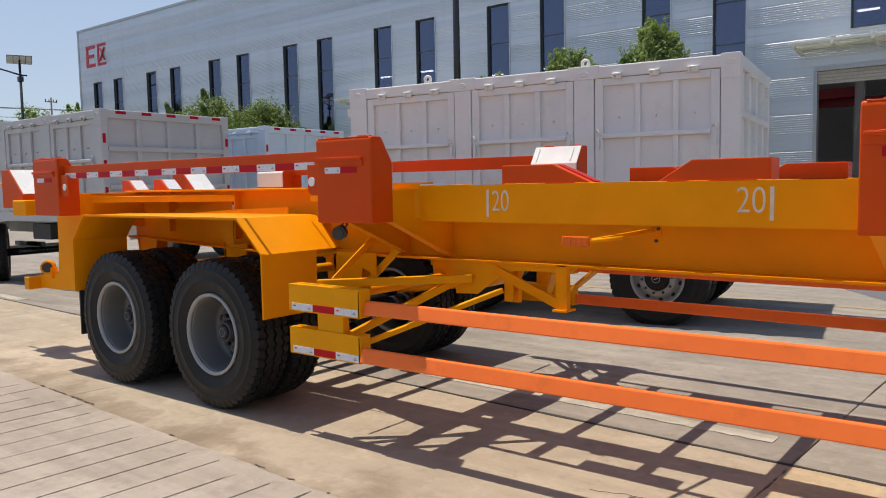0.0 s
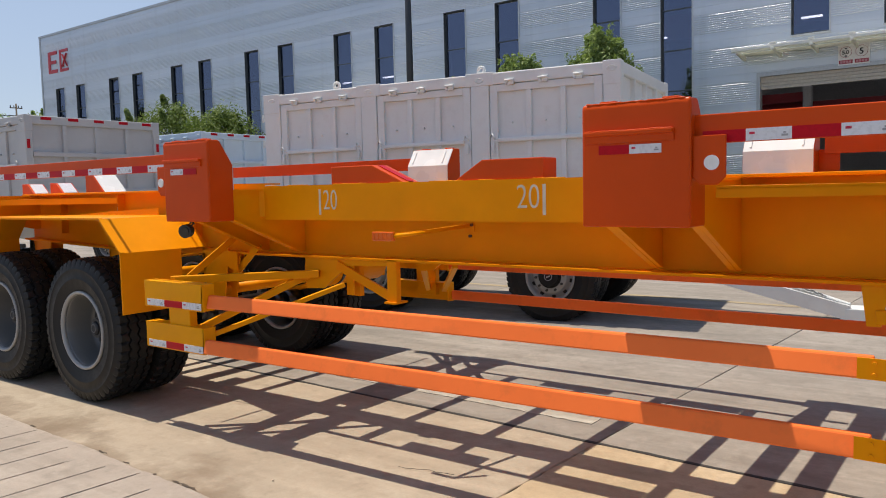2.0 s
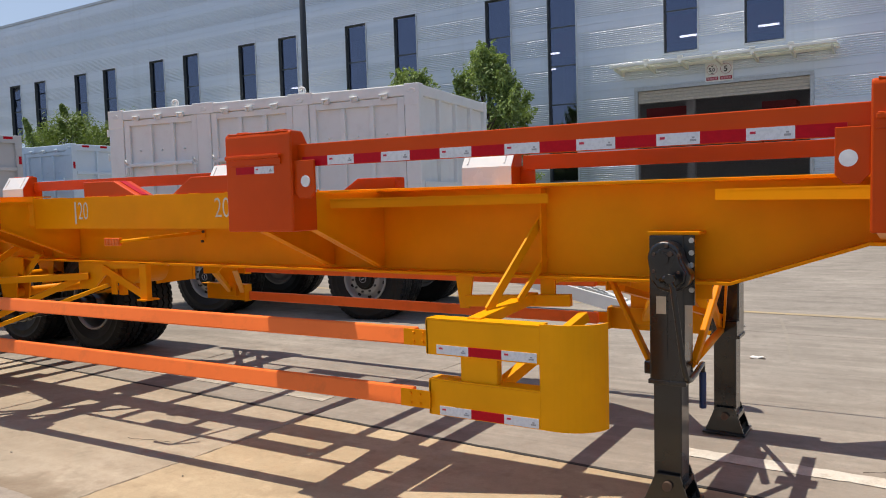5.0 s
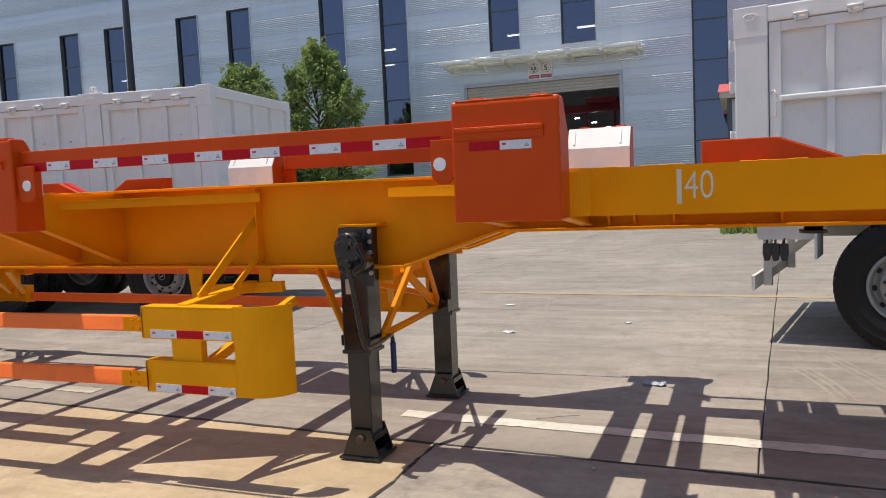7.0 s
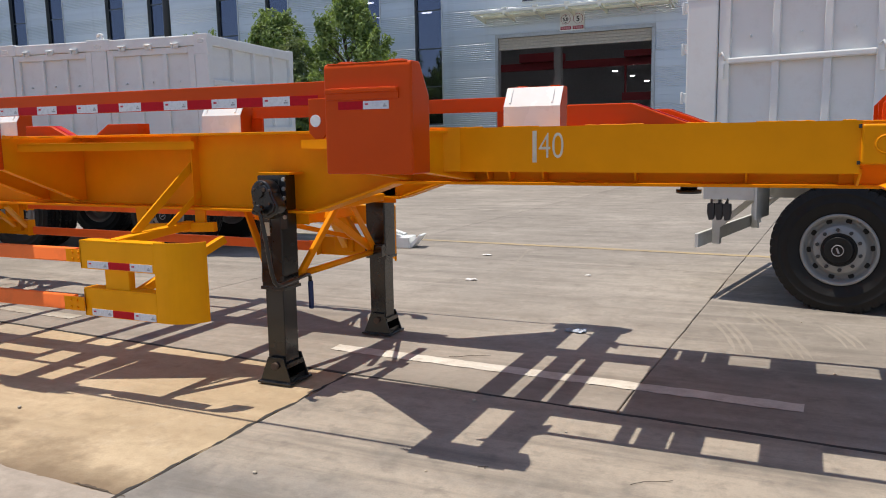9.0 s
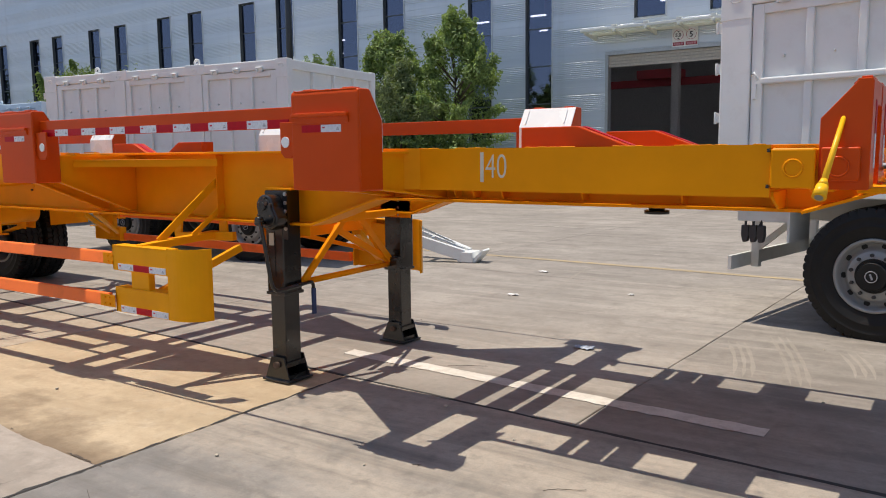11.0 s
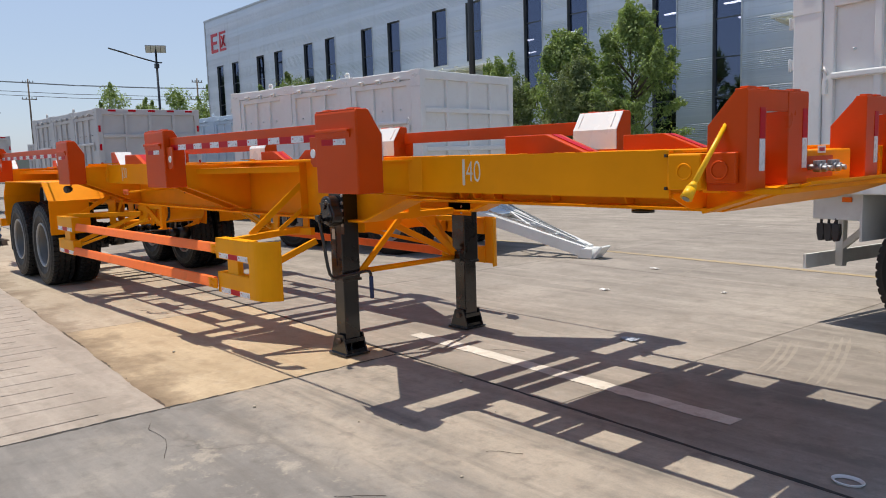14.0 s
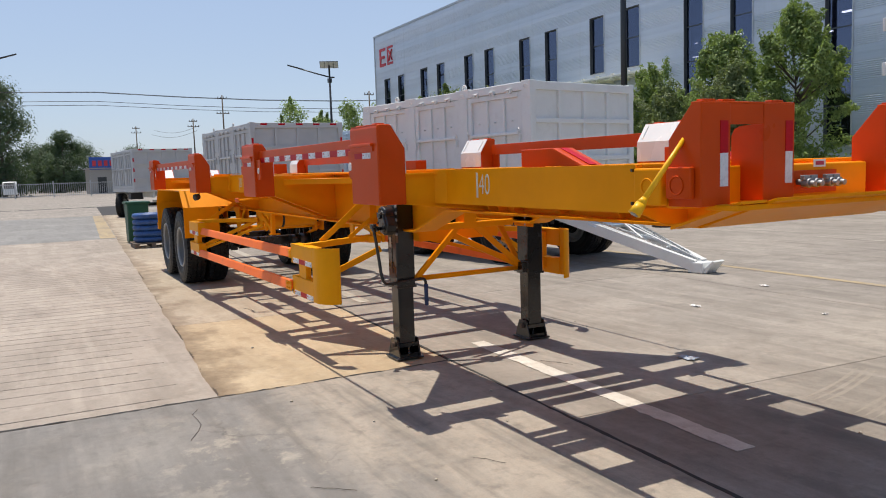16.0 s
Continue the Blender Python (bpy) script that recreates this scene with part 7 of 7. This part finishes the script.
PLASTIC = plain("grey_plastic_film", (0.36, 0.40, 0.46), 0.25, 0, 0.4, 30, 0.3)
PAPER = plain("white_paper", (0.75, 0.74, 0.72), 0.8)
sheet("plastic_bag", "crumpled grey plastic bag on the concrete", 2.88, 5.68, 0.15, 0.10, PLASTIC, 5)
sheet("paper_scrap", "scrap of white paper on the concrete", 0.88, 8.98, 0.12, 0.05, PAPER, 6)
sheet("paper_scrap", "scrap of white paper on the concrete", 1.335, 7.37, 0.12, 0.05, PAPER, 7)
sheet("paper_scrap", "scrap of white paper on the concrete", 2.4, 7.98, 0.06, 0.03, PAPER, 8)


TWIG = plain("dry_twig", (0.06, 0.045, 0.035), 0.9)
for i, (x, y, ln, a) in enumerate(((3.74, 3.25, 0.21, 30), (2.27, 4.73, 0.27, 27), (3.64, 2.39, 0.24, 48), (-1.75, 3.40, 0.30, 14), (3.10, 3.17, 0.05, 20))):
    r = random.Random(900 + i)
    pts = [(x + ln * f * math.cos(radians(a)) + r.uniform(-0.02, 0.02), y + ln * f * math.sin(radians(a)) + r.uniform(-0.012, 0.012), 0.006) for f in [k / 7 for k in range(8)]]
    solo("twig", Shape().pipe(pts, 0.0015, 5), TWIG, (x, y, 0), "thin dry twig lying on the concrete", "twig", "scraps")
solo("wire_scrap", Shape().pipe([(2.02, 2.17, 0.003), (2.12, 2.12, 0.004), (2.24, 2.13, 0.006), (2.36, 2.13, 0.006), (2.48, 2.09, 0.005), (2.60, 2.03, 0.004), (2.63, 2.02, 0.006)], 0.0013, 5), TWIG, (2.3, 2.1, 0), "thin dark wire lying on the concrete", "wire", "scraps")
wc = Shape()
for k in range(3):
    wc.pipe([(5.17 + (0.06 + 0.004 * k) * math.cos(0.3 * q), 4.12 + (0.045 + 0.004 * k) * math.sin(0.3 * q), 0.006 + 0.004 * k) for q in range(22)], 0.003, 6)
solo("cable_coil", wc, PAPER, (5.17, 4.12, 0), "small coil of white cable on the concrete", "cable")

PEBBLE = plain("pale_pebble", (0.42, 0.37, 0.29), 0.9)
rng = random.Random(505)
for x, y in ((4.42, 6.54), (2.75, 3.98), (3.35, 3.72), (2.95, 4.62), (2.2, 2.75), (0.4, 2.95), (-0.9, 3.1), (4.6, 5.2), (2.9, 3.05), (1.2, 5.9), (3.9, 2.95), (-2.2, 2.9)):
    r0 = rng.uniform(0.006, 0.014)
    st = Shape().lathe([(-r0 * 0.6, 0.0005), (-r0 * 0.5, r0 * 0.6), (0.0, r0), (r0 * 0.5, r0 * 0.65), (r0 * 0.6, 0.0005)], 7, bend=lambda k, i: rng.uniform(-0.15, 0.15) * r0)
    st.v = [(px + x, pz + y, py * 0.8 + r0 * 0.45) for px, py, pz in st.v]
    solo("pebble", st, PEBBLE, (x, y, 0), "small pale pebble on the concrete", "pebble", "scraps")

# ---- road paint ----
def mark(name, a0, a1, b0, b1, mat, label, seed, z=0.004):
    """Worn paint stripe with ragged ends, 4 mm over the bays."""
    r = random.Random(seed)
    n = max(2, int((a1 - a0) / 0.05))
    top, bot = [], []
    for i in range(n + 1):
        a = a0 + (a1 - a0) * i / n
        top.append((a + r.uniform(-0.01, 0.01), b1 + r.uniform(-0.012, 0.004)))
        bot.append((a + r.uniform(-0.01, 0.01), b0 + r.uniform(-0.004, 0.012)))
    v = [tuple(GRID @ Vector((a, b, z))) for a, b in bot] + [tuple(GRID @ Vector((a, b, z))) for a, b in top]
    v += [(x, y, 0.0008) for x, y, zz in v]
    m = 2 * (n + 1)
    f = [(i, i + 1, n + 2 + i, n + 1 + i) for i in range(n)]
    f += [(i + m, i, n + 1 + i, n + 1 + i + m) for i in (0, n)]
    solo(name, Shape().add(v, f), mat, (v[0][0], v[0][1], 0), label, "road marking", "lane dashes" if mat in (LINE_WHITE, LINE_WORN) else "", "structure")


def to_grid(x, y):
    return GRID.inverted() @ Vector((x, y, 0))


for x0, x1 in ((1.40, 4.43), (-3.93, -1.21), (-9.26, -6.52), (-14.6, -11.9), (6.7, 9.7)):
    g0, g1 = to_grid(x0, 4.64 - (x0 - 1.4) * 0.035), to_grid(x1, 4.64 - (x1 - 1.4) * 0.035)
    mark("lane_dash", g0.x, g1.x, (g0.y + g1.y) / 2 - 0.072, (g0.y + g1.y) / 2 + 0.072, LINE_WHITE if x0 > 0 else LINE_WORN, "worn white painted lane dash", int(x0 * 10))
g0, g1 = to_grid(-2.6, 14.70), to_grid(-0.4, 14.62)
mark("chalk_line", g0.x, g1.x, g0.y - 0.03, g0.y + 0.03, LINE_WORN, "rubbed thin white painted line", 14)
solo("chalk_line", Shape().add([(1.585, 7.43, 0.0012), (1.615, 7.43, 0.0012), (1.42, 8.6, 0.0012), (1.22, 9.65, 0.0012), (1.19, 9.65, 0.0012), (1.385, 8.6, 0.0012)], [(0, 1, 2, 5), (5, 2, 3, 4)]), DUST, (1.4, 8.5, 0), "faint pale scrape across the yard", "road marking", kind="structure")
yl0, yl1 = to_grid(-12, 10.15), to_grid(26, 9.95)
mark("yellow_line", yl0.x, yl1.x, 5.715, 5.855, LINE_YELLOW, "faded yellow painted line", 9)

# ---- concrete bays ----
EDGE = -1.79
NEAR_A = [-34.0, -29.3, -24.6, -19.9, -17.2, -12.3, -7.6, -2.87, 0.0]
for a0, a1 in zip(NEAR_A, NEAR_A[1:]):
    lay(a0, a1, EDGE - 0.09, 0.0, TAN if a1 == 0 else TAN_GREY, -0.0025, 40, 0.007, 1 if a1 == 0 else 0)
far_a = [-2.87 + 4.57 * k for k in range(-9, 7)]
rows = [0.0, 4.5, 9.0, 13.5, 18.0]
for b0, b1 in zip(rows, rows[1:]):
    for a0, a1 in zip(far_a, far_a[1:]):
        if b1 < 18 or a1 < 40:
            lay(a0, a1, b0, b1, YARD)
for a0, a1 in zip([0.0, 4.9, 9.8, 14.7, 19.6, 24.5], [4.9, 9.8, 14.7, 19.6, 24.5, 29.4]):
    lay(a0, a1, -6.5, 0.0, NEAR_BAY, 0.0, 60, 0.008, -1 if a0 == 0 else 0)
    lay(a0, a1, -11.5, -6.5, NEAR_BAY, slanted=-1 if a0 == 0 else 0)

# grooved ramp slab
gv, gf = [], []
PITCH = 0.262
r = random.Random(4)
xs = []
a = -17.2
while a < -0.3:
    stop = EDGE - r.uniform(0.07, 0.26) - (0.25 * r.random() + 0.12 if a > -3.2 else 0.0)
    deep = -r.choice((0.008, 0.011, 0.010, 0.005))
    w = r.uniform(0.010, 0.015)
    xs += [(a, 0.0, stop), (a + 0.13, 0.0, stop), (a + PITCH - w - 0.004, 0.0, stop), (a + PITCH - w, deep, stop), (a + PITCH - 0.003, deep, stop)]
    a += PITCH
xs += [(a, 0.0, EDGE - 0.3), (-0.014, 0.0, EDGE - 0.3), (-0.008, -0.014, EDGE - 0.3)]
gsh = Shape()
n = len(xs)
for j in range(6):
    for i, (a, zz, stop) in enumerate(xs):
        wave = 0.007 * math.sin(a * 2.1) + 0.006 * math.sin(a * 5.7 + 1)
        b = (-11.5, -5.0, stop, stop + 0.035, EDGE - 0.035 + wave + r.uniform(-0.004, 0.004), EDGE - 0.012 + wave + r.uniform(-0.014, 0.014))[j]
        last = i == n - 1
        a += SLANT * b if a > -0.2 else 0.0
        depth = zz if j < 3 or last else 0.0
        gv.append(tuple(GRID @ Vector((a + (r.uniform(-0.003, 0.003) if last else 0.0), b, depth - (0.007 if j == 5 else 0.0)))))
for j in range(5):
    for i in range(n - 1):
        gf.append((j * n + i, j * n + i + 1, (j + 1) * n + i + 1, (j + 1) * n + i))
gsh.add(gv, gf)
gm = gsh.mesh("grooved_slab", GROOVED)
gs = new("grooved_slab", gm)
gs.parent = pavement
# weighbridge deck further back
lay(-34.0, -17.2, -7.2, EDGE, DECK)
lay(-48.0, -34.0, -11.5, EDGE, YARD)
mark("yellow_edge_line", -33.9, -17.4, EDGE - 0.42, EDGE - 0.02, LINE_YELLOW, "faded yellow edge of the weighbridge", 12)

# tar poured along the long joint, with an uneven edge
r = random.Random(31)
tv, tf = [], []
N = 420
for i in range(N + 1):
    a = -34 + 62 * i / N
    w0, w1 = r.uniform(0.006, 0.017), r.uniform(0.006, 0.017)
    tv += [tuple(GRID @ Vector((a, q, z))) for q, z in ((-w0 - 0.004, -0.006), (-w0, 0.002), (w1, 0.002), (w1 + 0.004, -0.006))]
for i in range(N):
    tf += [(4 * i + k, 4 * i + k + 1, 4 * i + k + 5, 4 * i + k + 4) for k in range(3)]
tar = new("joint_seal", Shape().add(tv, tf).mesh("joint_seal", BITUMEN))
tar.parent = pavement

# the broken joint across the bays
cv, cf = [], []
drift = 0.0
for i in range(230):
    b = -11.4 + 11.39 * i / 229
    drift = 0.8 * drift + r.uniform(-0.008, 0.008)
    half = max(0.002, r.gauss(0.009, 0.005))
    cv += [tuple(GRID @ Vector((drift - 0.004 + SLANT * b + q * half, b, 0.0018))) for q in (-1, 1)]
cf = [(2 * i, 2 * i + 1, 2 * i + 3, 2 * i + 2) for i in range(229)]
crack = new("joint_seal", Shape().add(cv, cf).mesh("joint_seal", BITUMEN))
crack.parent = pavement

# crumbs of dark earth lodged along the ramp slab's edge
er = Shape()
a = -12.0
while a < -0.05:
    ln = r.choice((0.03, 0.05, 0.09, 0.2, 0.45)) * r.uniform(0.7, 1.3)
    if r.random() < 0.45:
        k = max(2, int(ln / 0.02))
        up, dn = [], []
        for i in range(k + 1):
            q = EDGE - 0.018 + 0.007 * math.sin(a * 2.1) + 0.006 * math.sin(a * 5.7 + 1) + r.uniform(-0.006, 0.006)
            h = r.uniform(0.0008, 0.011) * (0.2 if i in (0, k) else 1)
            up.append(tuple(GRID @ Vector((a + ln * i / k, q + h, 0.0015))))
            dn.append(tuple(GRID @ Vector((a + ln * i / k, q - h, 0.0015))))
        m = k + 1
        er.add(dn + up, [(i, i + 1, m + i + 1, m + i) for i in range(k)])
    a += ln + r.uniform(0.0, 0.22)
crumbs = new("edge_dirt", er.mesh("edge_dirt", EARTH))
crumbs.parent = pavement
tagged(crumbs, kind="stuff")


def tyre_print(x0, y0, x1, y1, seed):
    """Pale dusty tread marks left by a turning wheel: three rows of short blocks."""
    r = random.Random(seed)
    p, q = Vector((x0, y0, 0)), Vector((x1, y1, 0))
    d = (q - p).normalized()
    side = Vector((-d.y, d.x, 0))
    sh = Shape()
    n = int((q - p).length / 0.06)
    for row in (-0.06, 0.0, 0.055):
        side_a, side_b = [], []
        for i in range(n + 1):
            c = p + d * (0.06 * i) + side * (row + 0.06 * math.sin(2.2 * i / n))
            w = (r.uniform(0.012, 0.015) + 0.003 * math.sin(i * 0.9 + row * 50)) * min(1, i / 3, (n - i) / 3)
            side_a.append(c - side * w)
            side_b.append(c + side * w)
        sh.add([(k.x, k.y, 0.0012) for k in side_a + side_b], [(i, i + 1, n + 2 + i, n + 1 + i) for i in range(n)])
    o = new("tyre_print", sh.mesh("tyre_print", DUST))
    o.parent = pavement
    tagged(o, kind="stuff")


tyre_print(3.80, 6.50, 4.04, 5.45, 1)
tyre_print(4.04, 6.85, 4.39, 5.45, 2)
tyre_print(4.57, 6.55, 4.72, 5.8, 3)
